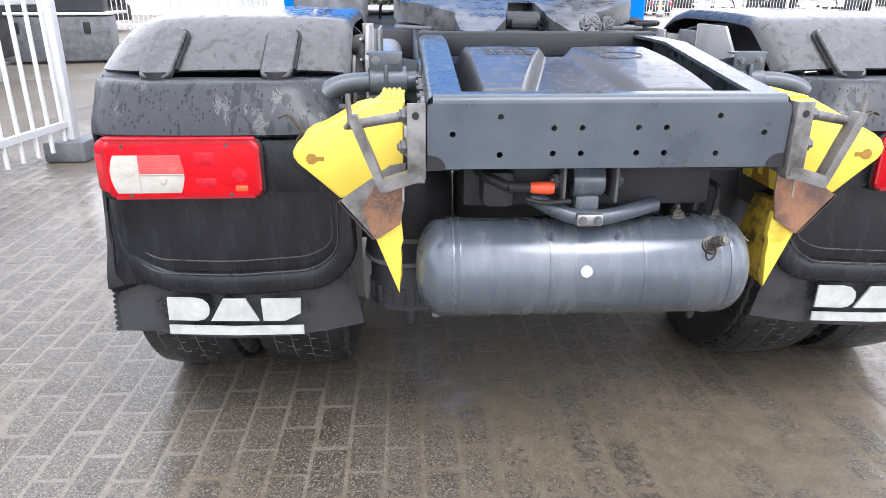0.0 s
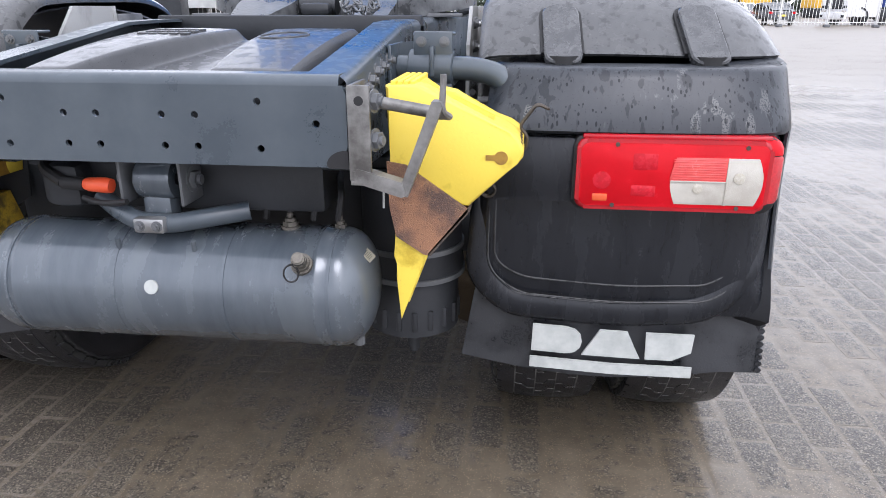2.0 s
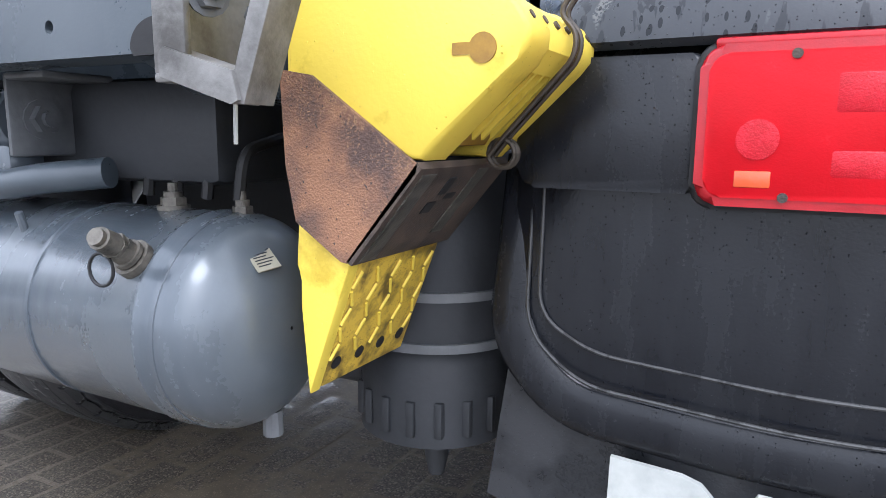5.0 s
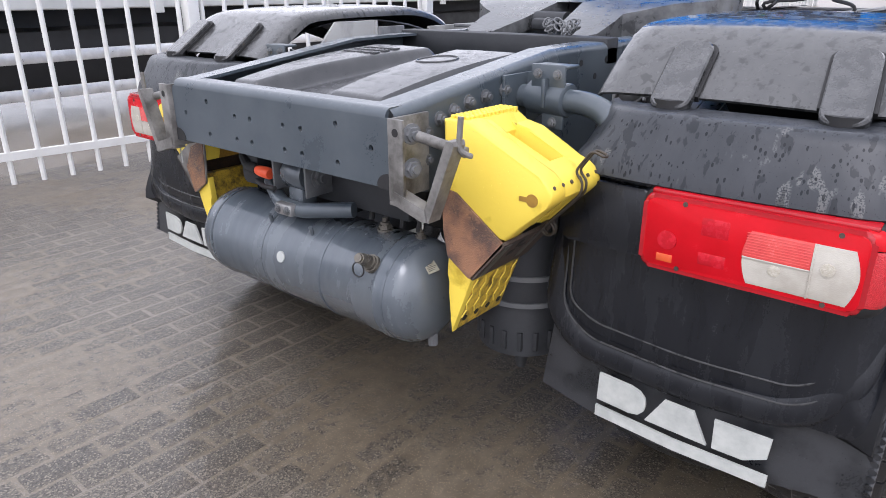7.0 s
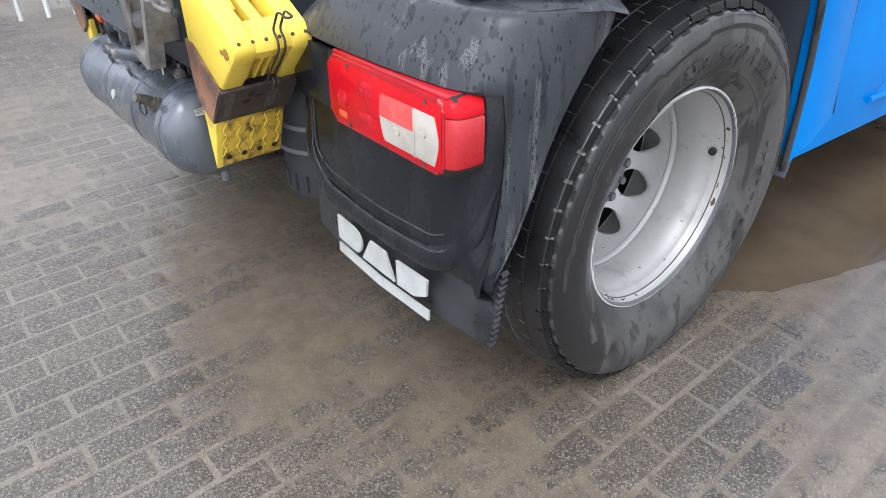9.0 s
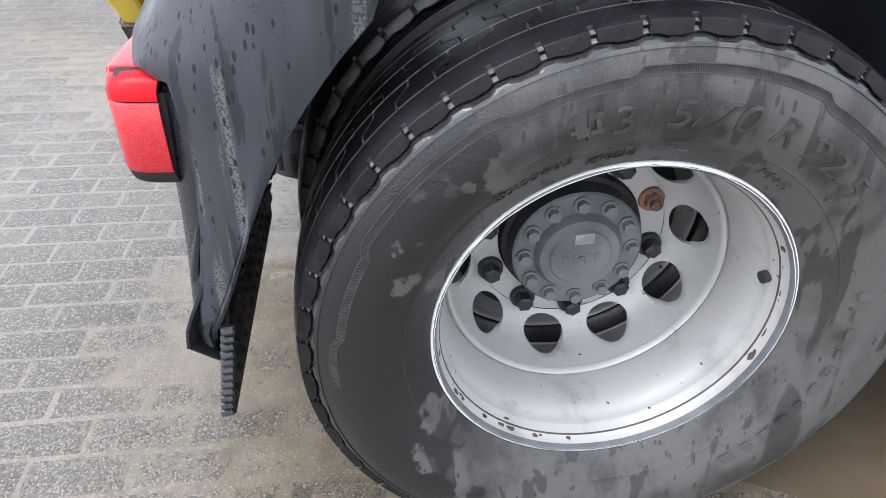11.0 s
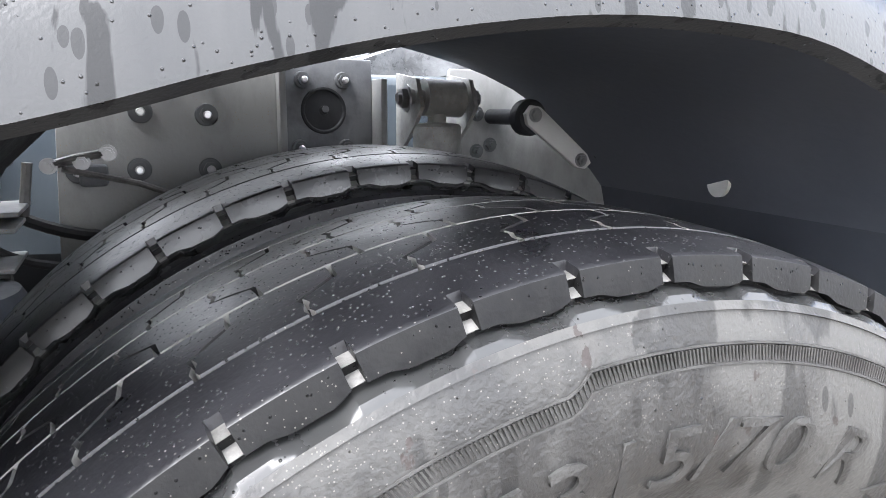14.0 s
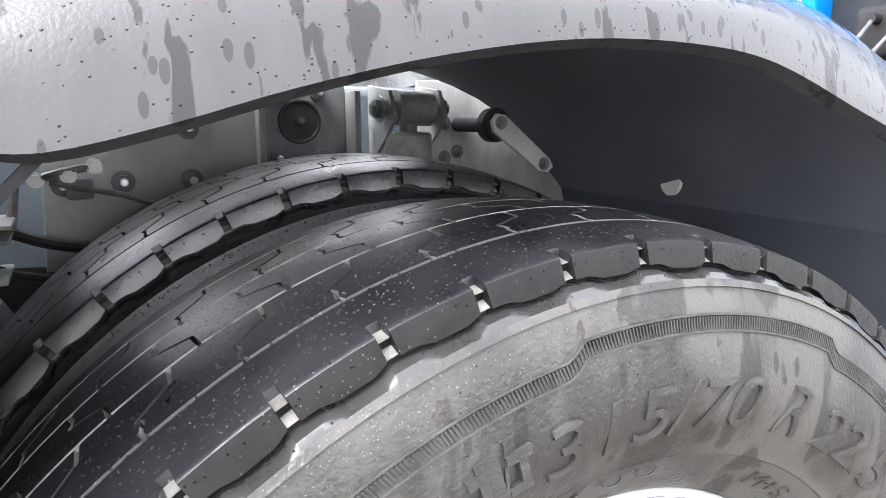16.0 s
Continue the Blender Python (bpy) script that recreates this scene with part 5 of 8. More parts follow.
def tyre_mesh(name, N=50, R=0.509):
    """Worn tread with thin grooves and kinked sipes, slotted shoulders over an undercut, ribbed sidewalls; about x."""
    side = SIDE
    cuts = (-0.083, -0.0275, 0.0275, 0.083)
    pitch = 2 * math.pi * R / N
    ribs = ((-0.055, 0.15, 1), (0.0, 0.5, -1), (0.055, 0.85, 1))
    h = 0.0275
    # one sipe over a rib: (across, along) in metres; short leg, long kink, wavy leg
    path = [(-1.0, -0.010, 0.7), (-0.7, -0.0095, 0.6), (-0.3, -0.0085, 0.65), (-0.24, -0.006, 1.2), (0.0, 0.005, 1.3), (0.14, 0.0125, 1.2), (0.2, 0.0165, 0.65), (0.35, 0.0150, 0.6), (0.5, 0.0140, 0.6), (0.65, 0.0155, 0.6), (0.8, 0.0165, 0.6), (1.0, 0.0150, 0.7)]
    cols = []
    edge = (0.0846, 0.095, 0.105, 0.112, 0.1180, 0.1188, 0.126)
    for x in edge[::-1]:
        cols.append((-x, 0.0, None))
    for c, o, sg in ribs:
        for u, v, w in path:
            cols.append((c + u * sg * (h - 0.0016), o - 0.5 + v / pitch, w))
    for x in edge:
        cols.append((x, 0.0, None))
    for c in cuts:
        for d in (-0.0012, 0.0012):
            cols.append((c + d, None, False))
    cols.sort()
    # groove floors take the shift of the column beside them
    for i, (x, v, k) in enumerate(cols):
        if v is None:
            j = i - 1 if cols[i - 1][1] is not None else i + 1
            cols[i] = (x, cols[j][1], False)
    slot_rows = [0.0, 0.012, 0.02, 0.05, 0.08, 0.11, 0.14, 0.148, 0.16]
    rest = [0.24, 0.32, 0.38, 0.41]
    sipe = [(-1.0, 0), (-0.62, 1), (0.62, 1), (1.0, 0)]
    tail = [0.59, 0.62, 0.68, 0.76, 0.84, 0.92]
    rows = [(p, None, 0) for p in slot_rows + rest] + [(0.5, k, d) for k, d in sipe] + [(p, None, 0) for p in tail]
    half = 0.0027 / pitch

    def ring(ph, k, deep):
        slot = 0.015 < ph < 0.145
        wave = min(1, max(0, (ph - 0.18) / 0.1)) * min(1, max(0, (0.85 - ph) / 0.2))
        out = []
        here = ph + (k * half if k is not None else 0.0)
        for i, (x, r) in enumerate(side):
            if i < 4 and slot:
                # two steps: a shelf at the tread's edge and a lower one
                out.append((*((0.1285, 0.4925), (0.1268, 0.4915), (0.1255, 0.4868), (0.1325, 0.4832))[i], here))
            elif 0.476 < r < 0.4835:
                out.append((x, r - 0.0035 * wave, here))
            else:
                out.append((x, r, here))
        mid = []
        for x, sh, kind in cols:
            r = R - 0.0105 * (abs(x) / 0.126) ** 2.4
            if abs(x) > 0.1185 and slot:
                r -= 0.0055
            if kind is False:
                r -= 0.0026
            elif kind and deep:
                r -= 0.008 if kind > 0.8 else 0.006
            wide = (kind - 1.0) * k * half if kind and k is not None else 0.0
            mid.append((x, r, here + sh + wide))
        return [(-x, r, p) for x, r, p in reversed(out)] + mid + out, slot

    base = [ring(*w) for w in rows]
    n, m = len(cols) + 2 * len(side), len(side)
    verts, slots = [], []
    for q in range(N):
        for rw, slot in base:
            for x, r, p in rw:
                a = 2 * math.pi * (q + p) / N
                verts.append((x, r * math.cos(a), r * math.sin(a)))
            slots.append(slot)
    # 0 sidewall, 1 tread, 2 slot floor, 3 shoulder face, 4 groove, 5 wet lip, 6 sipe
    kind = []
    for i in range(n - 1):
        j = i - m
        if 0 <= j < len(cols) - 1:
            x = (cols[j][0] + cols[j + 1][0]) / 2
            kind.append(4 if any(abs(x - c) < 0.0015 for c in cuts) else (5 if abs(x) > 0.1185 else 1))
        elif j in (-1, len(cols) - 1):
            kind.append(5)
        else:
            q = m - 2 - i if i < m - 1 else i - n + m
            kind.append((5, 7, 6, 6, 6)[q] if q < 5 else (8 if q < 8 else 0))
    rings = len(slots)
    deep_row = [i for i, w in enumerate(rows) if w[2]][0]
    faces, mats = [], []
    for k in range(rings):
        k2 = (k + 1) % rings
        both = slots[k] and slots[k2]
        for i in range(n - 1):
            faces.append((k * n + i, k * n + i + 1, k2 * n + i + 1, k2 * n + i))
            t = kind[i]
            j = i - m
            # walls of thin sipe legs get the pale groove colour as painted edge highlights
            if t == 1 and abs(k % len(base) - deep_row) < 2 and cols[j][2] and cols[j + 1][2]:
                t = 9 if k % len(base) == deep_row or max(cols[j][2], cols[j + 1][2]) > 0.8 else 4
            mats.append(2 if t in (5, 6) and both else {5: 1, 6: 3, 7: 3, 8: 5, 9: 6}.get(t, t))
    me = bpy.data.meshes.new(name)
    me.from_pydata(verts, [], faces)
    me.polygons.foreach_set("material_index", mats)
    me.polygons.foreach_set("use_smooth", [True] * len(faces))
    me.set_sharp_from_angle(angle=radians(28))
    for mt in (M_TYRE, M_TREAD, M_GROOVE, M_SHOULDER, M_SEAM, M_WETLIP, M_BLACK):
        me.materials.append(mt)
    return me


def disc_mesh():
    """Dished wheel disc with ten hand holes and a hub bore, about the x axis."""
    bm = B()

    def at(r):
        pts = ((0.0, 0.0), (0.185, 0.0), (0.2, 0.012), (0.222, 0.035), (0.236, 0.06), (0.244, 0.09), (0.25, 0.115))
        for (r0, x0), (r1, x1) in zip(pts, pts[1:]):
            if r <= r1:
                return x0 + (x1 - x0) * (r - r0) / (r1 - r0)
        return pts[-1][1]

    n = 120
    lathe(bm, [(-0.012, 0.14), (0.0, 0.14), (0.0, 0.188)], (0, 0, 0), 0, n)
    # ten sectors, each a net of rings from a hole's edge out to the sector's border
    rc, wu, v0, v1, hu, hv = 0.2195, radians(18), -0.0315, 0.0295, 0.043, 0.0245
    turns = sorted({round(2 * math.pi * k / 28, 5) for k in range(28)} | {round(math.atan2(u * wu * rc, v) % (2 * math.pi), 5) for u in (-1, 1) for v in (v0, v1)})
    for k in range(10):
        mid = radians(36 * k + 4.9)
        net = []
        for q in range(7):
            ring = []
            for t in turns:
                du, dv = math.sin(t), math.cos(t)
                reach = min(wu * rc / max(abs(du), 1e-9), (v1 if dv > 0 else -v0) / max(abs(dv), 1e-9))
                w = max(0, q - 1) / 5
                u, v = hu * du * (1 - w) + reach * du * w, hv * dv * (1 - w) + reach * dv * w
                r, a = rc + v, mid + u / rc
                ring.append((at(r) - (0.012 if q == 0 else 0.0), r * math.cos(a), r * math.sin(a)))
            net.append(ring + ring[:1])
        sheet(bm, net)
    bmesh.ops.remove_doubles(bm, verts=bm.verts, dist=2e-5)
    bmesh.ops.recalc_face_normals(bm, faces=bm.faces)
    lathe(bm, [(0.113, 0.247), (0.122, 0.249), (0.126, 0.253), (0.124, 0.258), (0.116, 0.261)], (0, 0, 0), 0, n)
    finish(bm, 50)
    me = bpy.data.meshes.new("wheel_disc")
    bm.to_mesh(me)
    bm.free()
    me.materials.append(M_RIM)
    return me


def rim_mesh():
    bm = B()
    prof = [(0.086, 0.2950), (0.096, 0.2968), (0.1015, 0.2958), (0.1035, 0.2930), (0.1015, 0.2895), (0.094, 0.2872), (0.087, 0.2855), (0.082, 0.2838), (0.077, 0.2810), (0.064, 0.2792), (0.060, 0.2768), (0.054, 0.2757), (0.036, 0.2725), (0.032, 0.2700), (0.0, 0.2645), (-0.04, 0.259), (-0.065, 0.259), (-0.08, 0.268), (-0.12, 0.276), (-0.15, 0.284), (-0.17, 0.29), (-0.19, 0.3), (-0.192, 0.296)]
    lathe(bm, prof, (0, 0, 0), 0, 96)
    finish(bm, 50)
    me = bpy.data.meshes.new("rim")
    bm.to_mesh(me)
    bm.free()
    me.materials.append(M_RIM)
    return me


TYRE, DISC, RIMM = tyre_mesh("tyre"), disc_mesh(), rim_mesh()
# the inner twin is wet all over
TWIN = TYRE.copy()
TWIN.materials[0], TWIN.materials[3] = M_TREAD, M_WETLIP


def text_on_tyre(parent, words, r0, r1, start, end, name="lettering"):
    """Raised letters bent round the sidewall between two radii and two angles, degrees forward of the top."""
    cu = bpy.data.curves.new("letters", "FONT")
    cu.body = words
    cu.size = 1.0
    cu.extrude = 0.5
    cu.bevel_depth = 0.0
    tmp = bpy.data.objects.new("letters", cu)
    scene.collection.objects.link(tmp)
    me = bpy.data.meshes.new_from_object(tmp.evaluated_get(bpy.context.evaluated_depsgraph_get()))
    bpy.data.objects.remove(tmp)
    xs, ys = [v.co.x for v in me.vertices], [v.co.y for v in me.vertices]
    for v in me.vertices:
        u = (v.co.x - min(xs)) / (max(xs) - min(xs))
        w = (v.co.y - min(ys)) / (max(ys) - min(ys))
        a, r = radians(start + (end - start) * (u + 0.02 * (w - 0.5))), r0 + (r1 - r0) * w
        v.co = (wall_x(r) + (0.0022 if v.co.z > 0 else -0.003), r * math.sin(a), r * math.cos(a))
    me.materials.clear()
    me.materials.append(M_LETTER)
    o = new(name, me)
    o.parent = parent
    return o


def wheel(x, s, outer):
    w = thing("wheel", "", "", parent=truck)
    w["label"] = "worn truck tyre on a silver painted steel rim" if outer else "inner twin truck tyre, wet"
    w.matrix_world = Matrix.Translation((x, AX_Y, AX_Z)) @ (Matrix.Identity(4) if s > 0 else Matrix.Rotation(math.pi, 4, "Z")) @ Matrix.Rotation(radians(3.1 if outer else 1.0), 4, "X")
    t = new("tyre", TYRE if outer else TWIN)
    t.parent = w
    t.matrix_local = Matrix.Rotation(radians(-1.08 if outer else 2.0), 4, "X")
    if not outer:
        # the inner twin is less worn
        t.matrix_local = Matrix.Translation((0, 0, 0.010)) @ Matrix.Rotation(radians(2.0), 4, "X") @ Matrix.Diagonal((1.0, 1.0275, 1.0275, 1.0))
    r = new("rim", RIMM)
    r.parent = w
    if outer and s > 0:
        q0 = 2.02
        text_on_tyre(t, "315/70", 0.370, 0.409, -12.0 + q0, 16.2 + q0)
        text_on_tyre(t, "R", 0.368, 0.408, 20.6 + q0, 25.4 + q0)
        text_on_tyre(t, "22.5", 0.369, 0.404, 28.9 + q0, 47 + q0)
        text_on_tyre(t, "M+S", 0.3175, 0.332, 27.5 + q0, 37.5 + q0)
        text_on_tyre(t, "REGROOVABLE", 0.336, 0.3485, -39.5 + q0, -20.6 + q0)
        text_on_tyre(t, "RETREADING", 0.3185, 0.3305, -17.2 + q0, -5.8 + q0)

        def lying(bm, r_, a_, half_w, half_h, lean=0.0, x=None, thick=0.0022):
            """A small raised bar on the sidewall."""
            x = wall_x(r_) if x is None else x
            a_ = radians(a_ + q0)
            u, v = Vector((0, math.cos(a_), -math.sin(a_))), Vector((0, math.sin(a_), math.cos(a_)))
            p = Vector((x, r_ * math.sin(a_), r_ * math.cos(a_)))
            vs = []
            for dx in (-0.002, thick):
                for i, j in ((-1, -1), (1, -1), (1, 1), (-1, 1)):
                    vs.append(bm.verts.new(p + Vector((dx, 0, 0)) + u * (i * half_w + j * lean) + v * j * half_h))
            for f in ((3, 2, 1, 0), (4, 5, 6, 7), (0, 1, 5, 4), (1, 2, 6, 5), (2, 3, 7, 6), (3, 0, 4, 7)):
                bm.faces.new([vs[k] for k in f])

        # maker's mark as plain raised blocks
        for k in range(11):
            bm = B()
            lying(bm, 0.383, 78 + k * 6.2, 0.012 if k % 3 else 0.008, 0.0185, thick=0.001)
            part("raised_block", bm, M_TYRE, t)
        bm = B()
        for k in range(30):
            lying(bm, 0.3955 - 0.0007 * k * 0.3, -22.6 - k * 0.36, 0.0007, 0.0155, lean=0.002)
        tagged(part("hatched_patch", bm, M_LETTER, t), kind="stuff")
        # plain signs before the size
        step_up = 0.0
        for a_, r_, hw, hh in ((-18.6, 0.405, 0.011, 0.0035), (-18.6, 0.398, 0.004, 0.016), (-17.6, 0.398, 0.004, 0.016), (-18.4, 0.391, 0.011, 0.0025), (-15.2, 0.406, 0.009, 0.003), (-14.9, 0.398, 0.003, 0.010), (-15.4, 0.384, 0.008, 0.003)):
            bm = B()
            step_up += 0.00025
            lying(bm, r_, a_, hw, hh, thick=0.0016 + step_up)
            part("sign_bar", bm, M_LETTER, t)
        bm = B()
        lying(bm, 0.396, -16.6, 0.0012, 0.021, lean=0.004)
        part("sign_bar", bm, M_LETTER, t)
        for a_, wd in ((-0.6, 0.018), (5.0, 0.02)):
            bm = B()
            ring = [Vector((wall_x(0.33) + 0.0012, (0.3300 + 0.0045 * math.sin(k_)) * math.sin(radians(a_ + q0) + wd / 2 * math.cos(k_) / 0.33), (0.3300 + 0.0045 * math.sin(k_)) * math.cos(radians(a_ + q0) + wd / 2 * math.cos(k_) / 0.33))) for k_ in (2 * math.pi * j / 20 for j in range(21))]
            tube(bm, ring, 0.0009, 5, caps=False)
            part("oval_sign", bm, M_LETTER, t)

        # stepped hatched band round the sidewall
        def band_r(a_):
            p_ = (a_ + 8.4) % 54.5
            k_ = min(1, max(0, (p_ + 0.0) / 1.3)) * (1 - min(1, max(0, (p_ - 33.6) / 1.3)))
            return 0.4365 + 0.0092 * k_

        bm = B()
        for k in range(560):
            a_ = -95 + k * 0.34
            lying(bm, band_r(a_), a_, 0.0006, 0.0045, lean=-0.0011, x=0.1528 + (0.4450 - band_r(a_)) * 0.13, thick=0.0012)
        tagged(part("hatched_line", bm, M_LETTER, t), kind="stuff")
        for dr in (-0.0056, 0.0056):
            bm = B()
            pts = []
            for k in range(191):
                a_ = -95 + k
                r_ = band_r(a_) + dr
                pts.append((0.1535 + (0.4450 - r_) * 0.13, r_ * math.sin(radians(a_ + q0)), r_ * math.cos(radians(a_ + q0))))
            tube(bm, pts, 0.0009, 5)
            part("border_line", bm, M_LETTER, t)
    if outer:
        # flange face: grey with a ragged white worn edge
        rnd = random.Random(21)
        face = [(0.0970, 0.2973), (0.1020, 0.2961), (0.1040, 0.2930), (0.1020, 0.2892), (0.0940, 0.2869)]
        for name, mt, lift, lab in (("flange_face", M_FRAMED, 0.0004, "grey flange face"), ("worn_edge", M_FENCE, 0.0010, "ragged white paint edge")):
            bm = B()
            rws = []
            wob = 0.5
            for k in range(180):
                a = 2 * math.pi * k / 180
                wob = min(1, max(0, wob + rnd.uniform(-0.22, 0.22)))
                row = []
                for i, (fx, fr) in enumerate(face):
                    if name == "worn_edge":
                        if i > 2:
                            continue
                        if i == 2:
                            fx, fr = 0.1039 - 0.0012 * wob, 0.2930 - 0.0032 * wob
                    row.append((fx + lift, (fr + (lift if i < 2 else 0)) * math.cos(a), (fr + (lift if i < 2 else 0)) * math.sin(a)))
                rws.append(row)
            sheet(bm, rws + rws[:1])
            bmesh.ops.remove_doubles(bm, verts=bm.verts, dist=1e-6)
            part(name, bm, mt, w, lab)
        # dark strip that paints the shadow under the rim step, with its dirt
        bm = B()
        lathe(bm, [(0.0795, 0.2828), (0.0775, 0.2808), (0.0755, 0.2802)], (0, 0, 0), 0, 96)
        part("gutter_line", bm, M_DRYRUST, r, "dark line of shadow and dirt in the rim gutter")
        rc = random.Random(5)
        for k in range(22):
            a0 = radians(rc.uniform(186, 262) if k < 15 else rc.uniform(-50, 40))
            wide, long = rc.uniform(0.002, 0.0055), rc.uniform(0.003, 0.011)
            at = rc.uniform(0.0, 0.7)
            bm = B()
            low, high = [], []
            for q in range(9):
                t_ = 2 * math.pi * q / 9
                k_ = rc.uniform(0.65, 1.2)
                u_, v_ = at + 0.35 * math.cos(t_) * wide / 0.0055 * k_, a0 + long / 0.28 * math.sin(t_) * k_
                fx, fr = 0.0865 - 0.023 * u_, 0.2853 - 0.0062 * u_
                low.append(bm.verts.new((fx - 0.001, (fr + 0.0012) * math.cos(v_), (fr + 0.0012) * math.sin(v_))))
                high.append(bm.verts.new((fx + 0.0004, (fr - 0.0007) * math.cos(v_), (fr - 0.0007) * math.sin(v_))))
            bm.faces.new(high)
            for q in range(9):
                bm.faces.new((low[q], low[(q + 1) % 9], high[(q + 1) % 9], high[q]))
            part("paint_chip", bm, M_DRYRUST, r)
        d = new("wheel_disc", DISC)
        d.parent = w
        d.location = (-0.178, 0, 0)
        bm = B()
        lathe(bm, [(-0.34, 0.236), (-0.232, 0.236), (-0.228, 0.232), (-0.228, 0.13)], (0, 0, 0), 0, 40)
        part("brake_drum", bm, M_BLACK, w)
        nut = None
        for k in range(1, 10):
            a = radians(36 * k + 22)
            if nut is None:
                bm = B()
                tube(bm, [(-0.187, 0.1675, 0), (-0.168, 0.1675, 0)], [0.027, 0.025], 18)
                tube(bm, [(-0.168, 0.1675, 0), (-0.145, 0.1675, 0), (-0.141, 0.1675, 0)], [0.018, 0.017, 0.011], 6)
                nut = part("wheel_nut", bm, M_DARK, w, "black wheel nut")
                nut.matrix_local = Matrix.Rotation(a, 4, "X")
            else:
                again(nut, w, Matrix.Rotation(a, 4, "X"))
        # one stud stands without its cap, rusted
        bm = B()
        tube(bm, [(-0.187, 0.1675, 0), (-0.172, 0.1675, 0)], [0.027, 0.025], 18)
        tube(bm, [(-0.172, 0.1675, 0), (-0.158, 0.1675, 0)], 0.017, 6)
        tube(bm, [(-0.158, 0.1675, 0), (-0.146, 0.1675, 0), (-0.144, 0.1675, 0)], [0.011, 0.011, 0.008], 14)
        bare = part("bare_stud", bm, M_RUST, w, "rusty bare wheel stud")
        bare.matrix_local = Matrix.Rotation(radians(22), 4, "X")
        bm = B()
        prof = [(-0.122, 0.124), (-0.118, 0.12), (-0.116, 0.084), (-0.108, 0.08), (-0.10, 0.075), (-0.098, 0.06), (-0.094, 0.056), (-0.094, 0.002)]
        lathe(bm, prof, (0, 0, 0), 0, 48)
        hub = part("hub", bm, M_FRAMED, w, "dark grey axle hub with bolt ring")
        bm = B()
        lathe(bm, [(-0.2, 0.138), (-0.16, 0.136), (-0.155, 0.128), (-0.121, 0.124)], (0, 0, 0), 0, 48)
        part("hub_barrel", bm, M_BLACK, hub)
        bolt = None
        for k in range(12):
            a = 2 * math.pi * k / 12
            if bolt is None:
                bm = B()
                tube(bm, [(-0.118, 0.102, 0), (-0.112, 0.102, 0)], 0.0155, 14)
                tube(bm, [(-0.112, 0.102, 0), (-0.099, 0.102, 0)], 0.0115, 6)
                bolt = part("hub_bolt", bm, M_FRAMED, hub)
            else:
                again(bolt, hub, Matrix.Rotation(a, 4, "X"))
        bm = B()
        tube(bm, [(-0.094, 0, 0), (-0.091, 0, 0)], 0.005, 10)
        for y in (-0.028, -0.01, 0.012, 0.03):
            box(bm, (-0.095, y - 0.005, -0.012), (-0.0925, y + 0.005, 0.008), 0.0008)
        part("hub_marks", bm, M_FRAMED, hub)
        bm = B()
        box(bm, (-0.0945, -0.014, 0.03), (-0.0925, 0.022, 0.052), 0.0005)
        part("hub_sticker", bm, M_STEEL, hub, "torn silver sticker")
        bm = B()
        tube(bm, [(0.050, 0.279, 0.034), (0.052, 0.262, 0.032)], 0.011, 12)
        part("valve_hole", bm, M_DARK, w)


for s in (-1, 1):
    wheel(1.118 * s, s, True)
    wheel(0.768 * s, s, False)


def front_wheel(s):
    w = thing("front_wheel", "", "", parent=truck)
    w["label"] = "steered front truck wheel with a ten-hole rim"
    w.matrix_world = Matrix.Translation(((1.225 if s > 0 else -1.10), 4.37, 0.497)) @ Matrix.Rotation(radians(-12 if s > 0 else 168), 4, "Z")
    t = new("tyre", TYRE)
    t.parent = w
    r = new("rim", RIMM)
    r.parent = w
    d = new("wheel_disc", DISC)
    d.parent = w
    d.location = (0.085, 0, 0)
    bm = B()
    lathe(bm, [(0.08, 0.15), (0.13, 0.14), (0.145, 0.125), (0.15, 0.002)], (0, 0, 0), 0, 32)
    part("hub", bm, M_RIM, w)


for s in (-1, 1):
    front_wheel(s)


